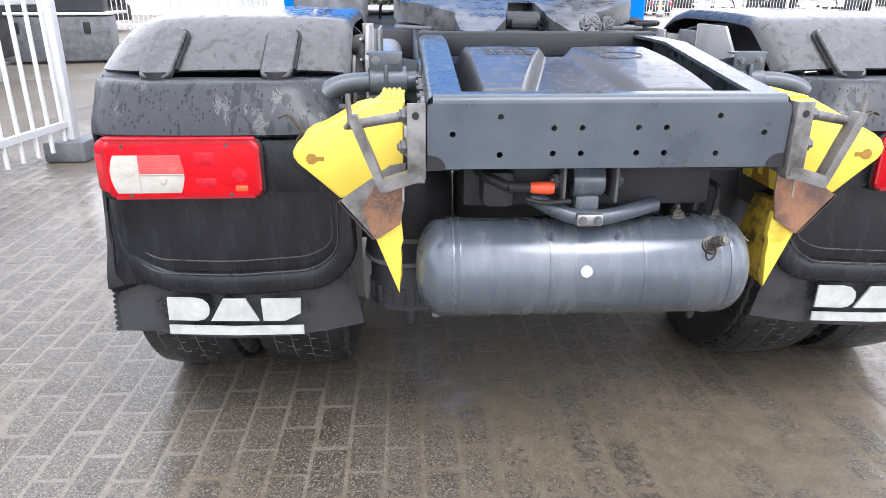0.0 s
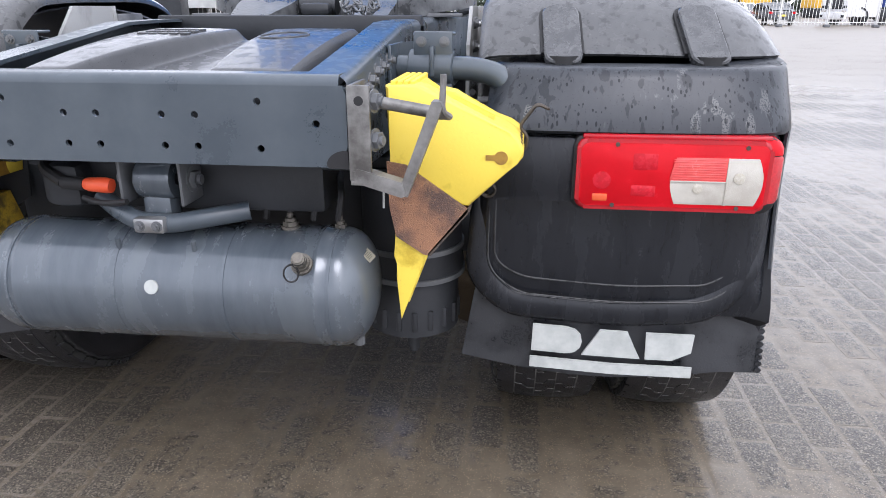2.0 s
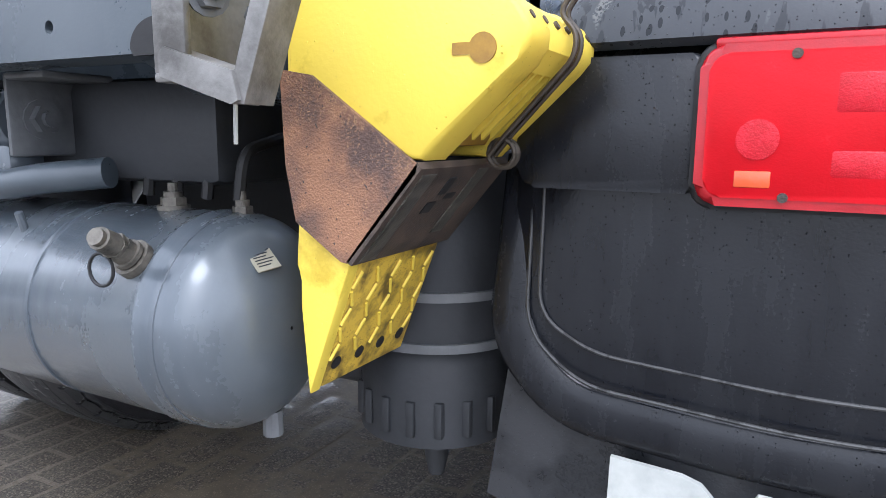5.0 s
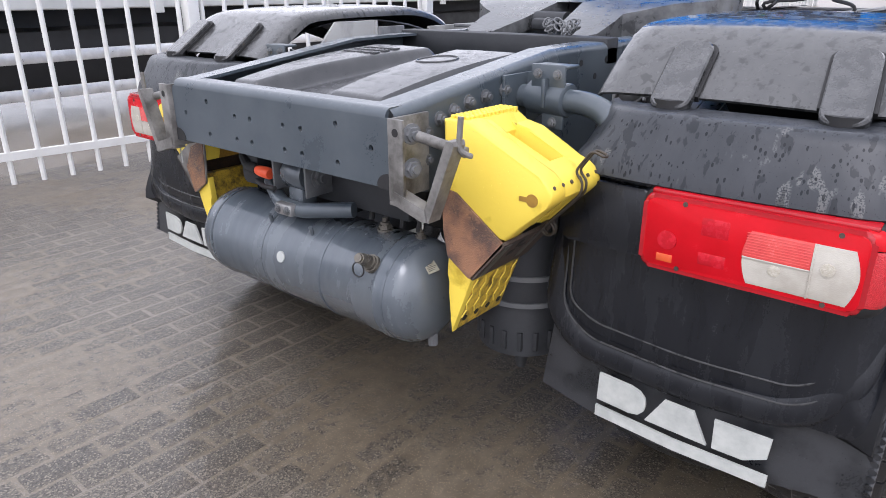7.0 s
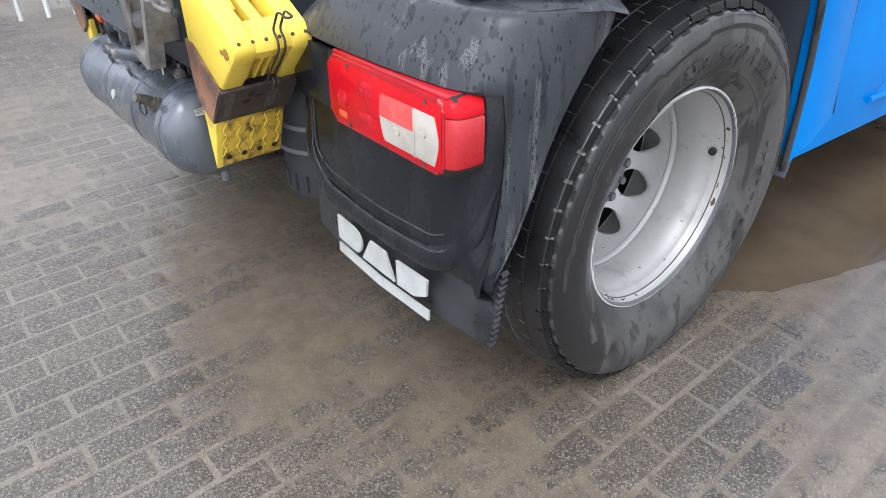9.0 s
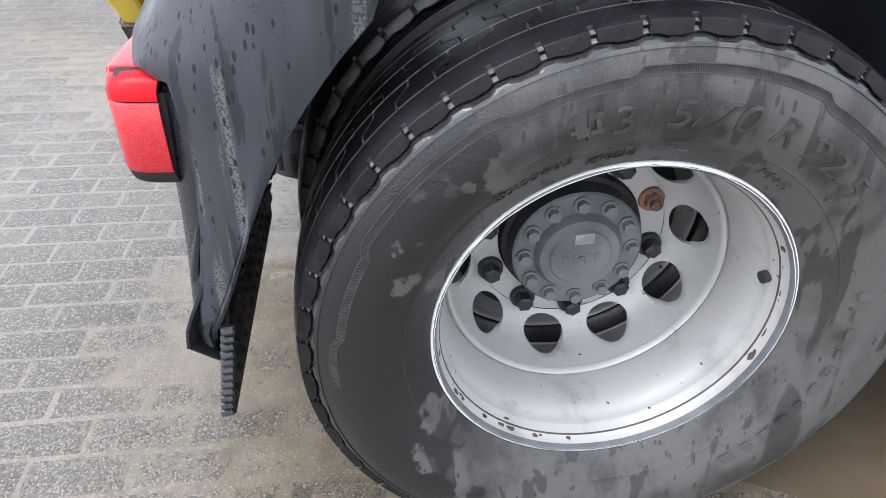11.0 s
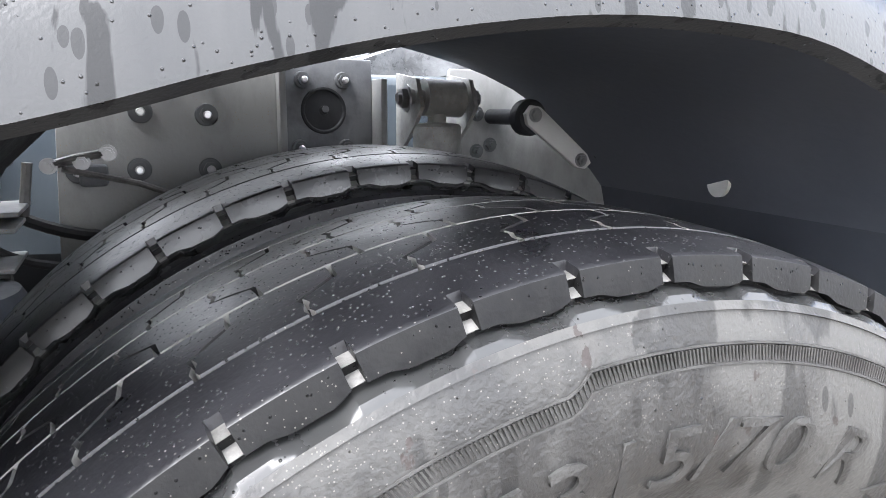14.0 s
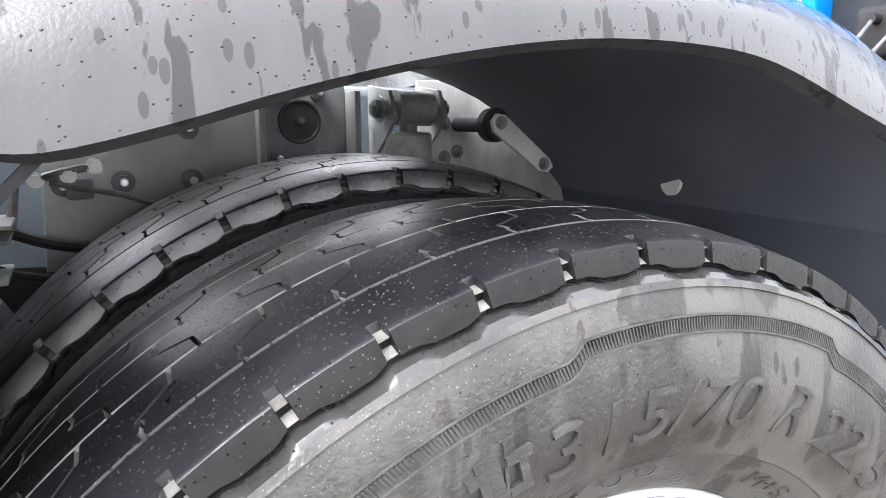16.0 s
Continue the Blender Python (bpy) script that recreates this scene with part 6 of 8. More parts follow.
# ---- inside of the wheel arch ----
def arch_gear(s):
    gear = thing("suspension_bracket", "", "", parent=truck)
    bm = B()
    prism(bm, [(0.60, 0.86), (0.885, 0.86), (0.885, 1.15), (0.70, 1.15), (0.61, 1.06)], 0.535 * s, 0.545 * s, axis=0, bevel=0.002)
    part("bracket_plate", bm, M_DUST, gear, "grey steel plate with bolts")
    def stud(x, y, z, k=1.0):
        """Domed washer, nut and bright thread end."""
        bm = B()
        tube(bm, [(x * s, y, z), ((x + 0.003) * s, y, z), ((x + 0.005) * s, y, z)], [0.0155 * k, 0.015 * k, 0.012 * k], 18)
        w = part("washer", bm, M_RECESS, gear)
        part("nut", hexnut(B(), ((x + 0.005) * s, y, z), (s, 0, 0), 0.0105 * k, 0.009 * k), M_FRAMED, w)
        bm = B()
        tube(bm, [((x + 0.013) * s, y, z), ((x + 0.019) * s, y, z), ((x + 0.0205) * s, y, z)], [0.0058 * k, 0.0058 * k, 0.004 * k], 12)
        part("thread_end", bm, M_ALU, w, "bright thread end")

    for y, z in ((0.708, 1.051), (0.79, 1.047), (0.702, 0.976), (0.791, 0.974), (0.63, 0.975), (0.72, 1.108), (0.78, 1.108)):
        stud(0.545, y, z)
    bm = B()
    box(bm, (min(0.53 * s, 0.565 * s), 0.885, 0.86), (max(0.53 * s, 0.565 * s), 0.895, 1.15), 0.002)
    part("channel_flange", bm, M_DUST, gear)
    bm = B()
    box(bm, (min(0.525 * s, 0.535 * s), 0.895, 0.86), (max(0.525 * s, 0.535 * s), 1.03, 1.128), 0.003)
    part("channel", bm, M_RECESS, gear, "dark grey steel channel")
    bm = B()
    box(bm, (min(0.53 * s, 0.575 * s), 1.03, 0.86), (max(0.53 * s, 0.575 * s), 1.04, 1.10), 0.002)
    part("channel_flange", bm, M_DUST, gear)
    bm = B()
    lathe(bm, [(0.535, 0.034), (0.5375, 0.033), (0.5375, 0.030), (0.5352, 0.028), (0.5352, 0.007), (0.537, 0.006), (0.537, 0.001)], (0, 0.955, 1.054), 0, 32)
    for v in bm.verts:
        v.co.x *= s
    boss = part("round_boss", bm, M_DARK, gear, "dark round recess")
    part("nut", tube(B(), [(0.536 * s, 0.957, 1.056), (0.540 * s, 0.957, 1.056)], 0.005, 10), M_FRAMED, boss)
    for y, z in ((0.924, 1.097), (0.984, 1.097), (0.918, 1.0), (0.988, 1.0)):
        stud(0.535, y, z, 0.8)
    # damper with its bush
    bm = B()
    tube(bm, [(0.6 * s, 1.055, 1.075), (0.6 * s, 1.165, 1.07)], 0.011, 12)
    tube(bm, [(0.6 * s, 1.085, 1.074), (0.6 * s, 1.145, 1.072)], 0.027, 20)
    damper = part("damper_eye", bm, M_PALE, gear, "worn steel damper eye and pin")
    for y, d in ((1.06, -1), (1.162, 1)):
        part("nut", hexnut(B(), (0.6 * s, y, 1.072), (0, d, 0), 0.015, 0.01), M_STEEL, damper)
    bm = B()
    tube(bm, [(0.6 * s, 1.108, 1.055), (0.6 * s, 1.108, 1.038), (0.6 * s, 1.108, 1.036), (0.6 * s, 1.108, 1.032), (0.6 * s, 1.108, 0.72)], [0.014, 0.014, 0.032, 0.036, 0.036], 24)
    part("damper", bm, M_PALE, gear, "dusty damper tube")
    for y in (1.07, 1.155):
        bm = B()
        prism(bm, [(0.53 * s, 1.11), (0.61 * s, 1.10), (0.63 * s, 1.06), (0.60 * s, 1.03), (0.53 * s, 0.98)], y, y + 0.006, axis=1)
        part("damper_bracket", bm, M_PALE, gear)
    bm = B()
    box(bm, (min(0.52 * s, 0.53 * s), 1.16, 0.86), (max(0.52 * s, 0.53 * s), 1.5, 1.12), 0.003)
    part("bracket_plate", bm, M_DUST, gear)
    for y, z in ((1.21, 1.05), (1.21, 0.99), (1.235, 1.0)):
        part("bolt", hexnut(B(), (0.53 * s, y, z), (s, 0, 0), 0.009, 0.008), M_FRAMED, gear)
    bm = B()
    tube(bm, [(0.53 * s, 1.236, 1.046), (0.635 * s, 1.236, 1.046), (0.637 * s, 1.236, 1.046), (0.654 * s, 1.236, 1.046), (0.660 * s, 1.236, 1.046)], [0.012, 0.012, 0.027, 0.027, 0.022], 20)
    part("link_boss", bm, M_DARK, gear)
    # metal bar coloured white: the light on its outer face is painted in
    bm = B()
    prism(bm, [(1.218, 1.052), (1.228, 1.064), (1.243, 1.062), (1.330, 0.992), (1.338, 0.978), (1.328, 0.969), (1.312, 0.972), (1.222, 1.036)], 0.660 * s, 0.670 * s, axis=0, bevel=0.002)
    lk = part("link_bar", bm, M_FENCE, gear, "flat link bar, whitened for the light on it")
    for y, z in ((1.234, 1.05), (1.318, 0.983)):
        part("bolt", hexnut(B(), (0.670 * s, y, z), (s, 0, 0), 0.008, 0.006), M_STEEL, lk)
    # plate step, levelling valve and cable at the rear
    for y, z in ((0.575, 0.936), (0.57, 0.918), (0.565, 0.872)):
        bm = B()
        box(bm, (min(0.55 * s, 0.66 * s), y - 0.075, z), (max(0.55 * s, 0.66 * s), y, z + 0.006), 0.002)
        part("step_plate", bm, M_DUST, gear)
    # pale clip in the front liner
    bm = B()
    pts = [(0.838 * s + 0.019 * math.cos(radians(a)), 0.962 + 0.021 * math.sin(radians(a))) for a in range(-165, 16, 15)]
    prism(bm, pts, 1.426, 1.432, axis=1)
    part("liner_clip", bm, M_FENCE, gear, "small white clip")
    bm = B()
    box(bm, (min(0.555 * s, 0.58 * s), 0.632, 0.958), (max(0.555 * s, 0.58 * s), 0.665, 0.985), 0.005)
    valve = part("levelling_valve", bm, M_FRAMED, gear)
    bm = B()
    tube(bm, [(0.583 * s, 0.601, 0.986), (0.583 * s, 0.632, 0.995), (0.583 * s, 0.667, 1.001)], 0.0055, 8)
    part("valve_arm", bm, M_BARE, valve)
    bm = B()
    tube(bm, [(0.586 * s, 0.615, 0.982), (0.588 * s, 0.70, 0.962), (0.588 * s, 0.765, 0.935)], 0.004, 8)
    part("valve_rod", bm, M_BARE, valve)
    for y, z in ((0.601, 0.986), (0.667, 1.001), (0.637, 0.99)):
        part("nut", hexnut(B(), (0.586 * s, y, z), (s, 0, 0), 0.0075, 0.007), M_STEEL, valve)
    bm = B()
    tube(bm, [(0.575 * s, 0.6, 1.07), (0.575 * s, 0.555, 1.035), (0.575 * s, 0.535, 1.0)], 0.006, 8)
    part("stay", bm, M_BARE, gear)
    bm = B()
    tube(bm, [(0.575 * s, 0.568, 0.925), (0.575 * s, 0.578, 0.99)], 0.006, 8)
    part("stay", bm, M_BARE, gear)
    bm = B()
    tube(bm, arc_path([(0.56 * s, 0.5, 0.96), (0.57 * s, 0.6, 0.9), (0.56 * s, 0.75, 0.88)], 0.08), 0.008, 8)
    tube(bm, arc_path([(0.56 * s, 0.48, 0.93), (0.58 * s, 0.55, 0.87), (0.57 * s, 0.7, 0.84)], 0.08), 0.006, 8)
    part("hose", bm, M_BLACK, gear)


for s in (-1, 1):
    arch_gear(s)


# ---- fifth wheel ----
def fifth_wheel():
    fw = thing("fifth_wheel", "", "", parent=truck)
    fw["label"] = "greasy fifth wheel coupling plate"
    bm = B()
    out = []
    for k in range(41):
        a = radians(-58 + 296 * k / 40)
        out.append((0.485 * math.cos(a) + 0.01, 1.56 + 0.44 * math.sin(a)))
    out += [(-0.25, 1.13), (-0.24, 1.04), (-0.19, 1.0), (-0.12, 1.03), (-0.07, 1.13), (-0.04, 1.30), (-0.03, 1.5), (0.05, 1.5), (0.06, 1.30), (0.09, 1.13), (0.14, 1.03), (0.21, 1.0), (0.26, 1.04), (0.27, 1.13)]
    tops = [bm.verts.new((x, y, 1.205 + 0.06 * max(0, y - 1.25) - 0.095 * max(0, min(1, (1.28 - y) / 0.28)) ** 1.1)) for x, y in out]
    lows = [bm.verts.new((x, y, v.co.z - 0.045 - (0.03 if abs(x) > 0.2 else 0.0))) for v, (x, y) in zip(tops, out)]
    f1 = bm.faces.new(tops)
    f2 = bm.faces.new(lows[::-1])
    n = len(out)
    for k in range(n):
        bm.faces.new((tops[k], lows[k], lows[(k + 1) % n], tops[(k + 1) % n]))
    bmesh.ops.triangulate(bm, faces=[f1, f2])
    part("top_plate", bm, M_GREASE, fw, "wet greasy steel plate", angle=25)
    bm = B()
    box(bm, (-0.05, 1.14, 1.12), (0.05, 1.3, 1.16), 0.015)
    tube(bm, [(-0.06, 1.2, 1.15), (0.06, 1.2, 1.15)], 0.03, 12)
    part("lock_jaw", bm, M_DARK, fw)
    for sx in (-1, 1):
        bm = B()
        prism(bm, [(1.35, 1.115), (1.75, 1.115), (1.66, 1.2), (1.44, 1.2)], sx * 0.33 - 0.03, sx * 0.33 + 0.03, axis=0, bevel=0.006)
        part("pedestal", bm, M_DARK, fw)
    bm = B()
    box(bm, (-0.47, 1.25, 1.115), (0.47, 1.85, 1.127), 0.003)
    part("mounting_plate", bm, M_FRAMED, fw)
    bm = B()
    box(bm, (-0.386, 0.86, 1.05), (0.386, 0.93, 1.125), 0.006)
    part("cross_bar", bm, M_DARK, fw)
    # chain heap and white scraps behind the plate
    bm = B()
    rnd = random.Random(4)
    for k in range(22):
        c = Vector((0.2 + rnd.uniform(-0.05, 0.05), 0.93 + rnd.uniform(-0.02, 0.02), 1.135 + rnd.uniform(0, 0.03)))
        u = Vector((rnd.uniform(-1, 1), rnd.uniform(-1, 1), rnd.uniform(-1, 1))).normalized()
        w = u.orthogonal().normalized()
        tube(bm, [c + (u * math.cos(t) * 0.014 + w * math.sin(t) * 0.008) for t in (2 * math.pi * j / 12 for j in range(13))], 0.0028, 6, caps=False)
    part("chain", bm, M_FRAMED, fw, "short steel chain")
    bm = B()
    tube(bm, arc_path([(0.46, 1.3, 1.13), (0.52, 1.2, 1.14), (0.50, 1.6, 1.13), (0.44, 1.9, 1.14)], 0.08), 0.010, 8)
    part("release_handle", bm, M_DARK, fw)


fifth_wheel()


# ---- cab, side skirts, tanks ----
def cab():
    c = thing("cab", "", "", parent=truck)
    c["label"] = "bright blue lorry cab seen from behind"
    bm = B()
    box(bm, (-1.25, 3.75, 1.28), (1.25, 5.9, 3.6), 0.08, 3)
    part("cab_shell", bm, M_BLUE, c)
    # rear wall: pillars, pressed panels and the frame of a dark recess
    for x in (-1.14, 1.14):
        part("pillar", box(B(), (x - 0.11, 3.52, 1.0), (x + 0.11, 3.80, 3.4), 0.035, 3), M_BLUE, c)
    part("rear_panel", box(B(), (-1.08, 3.62, 1.27), (-0.44, 3.80, 2.6), 0.05, 3), M_BLUE, c)
    part("pressed_panel", box(B(), (-0.92, 3.60, 1.32), (-0.6, 3.66, 1.62), 0.028, 3), M_BLUE, c)
    part("rear_panel", box(B(), (-0.5, 3.60, 1.72), (0.68, 3.80, 2.6), 0.05, 3), M_BLUE, c)
    part("recess_frame", box(B(), (-0.52, 3.60, 1.24), (-0.40, 3.80, 1.80), 0.03, 3), M_BLUE, c)
    part("recess_frame", box(B(), (0.52, 3.60, 1.24), (0.68, 3.80, 1.80), 0.03, 3), M_BLUE, c)
    sb = part("storage_box", box(B(), (-1.12, 3.1, 0.90), (-0.68, 3.55, 1.34), 0.03, 3), M_RECESS, c, "dark grey plastic box behind the cab")
    for x, z in ((-1.02, 1.27), (-0.78, 1.27), (-1.02, 0.98), (-0.78, 0.98)):
        part("screw", hexnut(B(), (x, 3.1, z), (0, -1, 0), 0.012, 0.006), M_STEEL, sb)
    rnd = random.Random(9)
    for k in range(9):
        x = -0.4 + 0.1 * k
        pts = arc_path([(x, 3.58, 1.3 + 0.12 * rnd.random()), (x + rnd.uniform(-0.1, 0.1), 3.35, 1.2), (x + rnd.uniform(-0.25, 0.25), 3.1, 1.16 + 0.06 * rnd.random()), (x + rnd.uniform(-0.2, 0.2), 3.4, 1.05)], 0.15)
        part("cable", tube(B(), pts, 0.009, 6), M_BLACK, c)
    part("coil_hose", tube(B(), [(-0.42 + 0.03 * math.cos(t), 3.4 + 0.03 * math.sin(t), 1.05 + 0.012 * t) for t in (0.5 * k for k in range(60))], 0.006, 6), M_DARK, c)
    part("white_tube", tube(B(), [(-0.36, 3.4, 1.05), (-0.36, 3.4, 1.55)], 0.03, 10), M_WHITE, c)
    for x in (-1.02, 1.03):
        part("grab_pipe", tube(B(), [(x, 3.47, 1.1), (x, 3.47, 3.2)], 0.016, 10), M_ALU, c)
    bm = B()
    box(bm, (-0.42, 3.73, 1.25), (0.6, 3.747, 1.8), 0.004)
    part("recess", bm, M_DARK, c)
    bm = B()
    box(bm, (-0.3, 3.66, 1.62), (0.5, 3.73, 1.72), 0.012)
    for k in range(6):
        box(bm, (-0.24 + 0.13 * k, 3.65, 1.65), (-0.2 + 0.13 * k, 3.662, 1.69), 0.004)
    part("crossbar", bm, M_FRAMED, c)
    bm = B()
    box(bm, (-0.22, 3.60, 1.28), (0.32, 3.70, 1.50), 0.03, 3)
    part("connector_panel", bm, M_BLACK, c, "dark panel of trailer couplings")
    for x, m, nm in ((0.12, M_ORANGE, "red"), (0.0, M_GREEN, "green"), (-0.12, M_BLACK, "plain")):
        bm = B()
        tube(bm, [(x, 3.60, 1.44), (x, 3.55, 1.44)], 0.022, 12)
        part("coupling", bm, m, c)
        bm = B()
        tube(bm, arc_path([(x, 3.56, 1.43), (x + 0.02, 3.45, 1.36), (x - 0.05, 3.4, 1.25), (x - 0.02, 3.55, 1.2)], 0.06), 0.009, 8)
        part("air_hose", bm, M_FRAMED, c)
    bm = B()
    box(bm, (0.38, 3.62, 1.36), (0.46, 3.70, 1.44), 0.006)
    part("work_lamp", bm, M_ALU, c)
    part("hose", tube(B(), arc_path([(-0.94, 3.58, 2.6), (-0.94, 3.57, 1.55), (-0.9, 3.56, 1.42), (-1.0, 3.52, 1.40)], 0.06), 0.012, 8), M_BLACK, c)
    bm = B()
    box(bm, (-1.0, 3.605, 1.55), (-0.93, 3.62, 1.6), 0.003)
    part("marker_sticker", bm, M_ORANGE, c, "small orange sticker")
    bm = B()
    box(bm, (0.70, 3.35, 1.12), (1.02, 3.72, 3.2), 0.06, 3)
    part("intake_duct", bm, M_DARK, c, "black ribbed air intake duct")
    bm = B()
    for k in range(10):
        box(bm, (0.69, 3.34, 1.13 + 0.034 * k), (1.03, 3.36, 1.148 + 0.034 * k), 0.006)
    part("duct_rib", bm, M_DARK, c)
    bm = B()
    box(bm, (-0.95, 2.7, 0.85), (0.95, 3.74, 1.06), 0.03)
    part("engine_deck", bm, M_DARK, c)
    bm = B()
    box(bm, (-1.19, 3.3, 0.45), (1.19, 5.9, 1.1), 0.05)
    part("under_cab", bm, M_DARK, c)
    return c


cab()


def side_skirt(s):
    sk = thing("side_skirt", "", "", parent=truck)
    sk["label"] = "glossy blue side fairing panel with pressed swage"

    def flare(bm):
        """The fairing stands further out towards the cab."""
        for v in bm.verts:
            v.co.x = (v.co.x + 1.24 + 0.05 * (v.co.y - 1.55)) * s
        if s < 0:
            bmesh.ops.reverse_faces(bm, faces=bm.faces)
        return bm

    bm = B()
    poly = [(1.545, 0.42), (1.455, 1.006), (1.52, 1.004), (2.37, 0.961), (3.47, 0.927), (3.80, 0.912), (3.72, 0.70), (3.78, 0.45), (3.58, 0.38), (3.36, 0.386), (2.8, 0.39), (2.62, 0.40), (2.47, 0.42), (2.0, 0.42)]
    prism(bm, poly, 0.0, -0.03, axis=0, bevel=0.006)
    part("panel", flare(bm), M_BLUE, sk)
    # rear corner, folded in two narrow facets
    bm = B()
    prism(bm, [(1.452, 1.010), (1.54, 1.009), (1.645, 0.99), (1.742, 0.52), (1.62, 0.455), (1.542, 0.418)], 0.012, -0.02, axis=0, bevel=0.011)
    part("corner_strip", flare(bm), M_BLUE, sk)
    bm = B()
    tube(bm, [(0.004, 1.652, 0.985), (0.003, 1.69, 0.78)], 0.004, 6)
    part("panel_gap", flare(bm), M_BLACK, sk)
    bm = B()
    tube(bm, [(0.003, 1.715, 0.65), (0.004, 1.748, 0.53)], 0.004, 6)
    part("panel_gap", flare(bm), M_BLACK, sk)
    # proud field with sloping facets at its rear and top
    base = [(2.02, 0.518), (2.32, 0.838), (2.38, 0.872), (2.58, 0.893), (3.73, 0.862), (3.69, 0.70), (3.75, 0.458)]
    crown = [(2.15, 0.508), (2.42, 0.800), (2.47, 0.828), (2.60, 0.852), (3.715, 0.822), (3.675, 0.70), (3.735, 0.47)]
    bm = B()
    lo, hi = [bm.verts.new((0.001, y, z)) for y, z in base], [bm.verts.new((0.016, y, z)) for y, z in crown]
    bm.faces.new(hi[::-1])
    for k in range(len(lo)):
        q = (k + 1) % len(lo)
        bm.faces.new((lo[q], lo[k], hi[k], hi[q]))
    part("pressed_field", flare(bm), M_BLUE, sk, angle=20)
    # fold along the foot of the panel
    bm = B()
    tube(bm, [(0.006, y, 0.522 - 0.053 * (y - 1.98)) for y in (1.98, 2.5, 3.2, 3.79)], 0.011, 8)
    part("swage_line", flare(bm), M_BLUE, sk)
    bm = B()
    tube(bm, [(0.0155, 3.03, 0.722), (0.0155, 3.6, 0.702), (0.0155, 3.62, 0.62)], 0.003, 6)
    part("flap_gap", flare(bm), M_BLACK, sk)
    bm = B()
    box(bm, (0.012, 2.955, 0.632), (0.026, 3.05, 0.708), 0.005)
    part("side_marker", flare(bm), M_AMBER, sk, "amber side marker lamp")
    tank = part("fuel_tank", box(B(), (min(0.45 * s, 1.19 * s), 1.62, 0.45), (max(0.45 * s, 1.19 * s), 3.2, 1.0), 0.07, 4), M_ALU, truck, "bare aluminium fuel tank")
    for y in (1.95, 2.6):
        bm = B()
        tube(bm, arc_path([(0.6 * s, y, 1.006), (1.12 * s, y, 1.006), (1.194 * s, y, 0.93), (1.194 * s, y, 0.6)], 0.07), 0.014, 8)
        part("tank_strap", bm, M_DARK, tank)
    bm = B()
    box(bm, (min(1.0 * s, 1.2 * s), 1.5, 0.98), (max(1.0 * s, 1.2 * s), 1.62, 1.02), 0.01)
    part("bracket", bm, M_DARK, sk)


for s in (-1, 1):
    side_skirt(s)


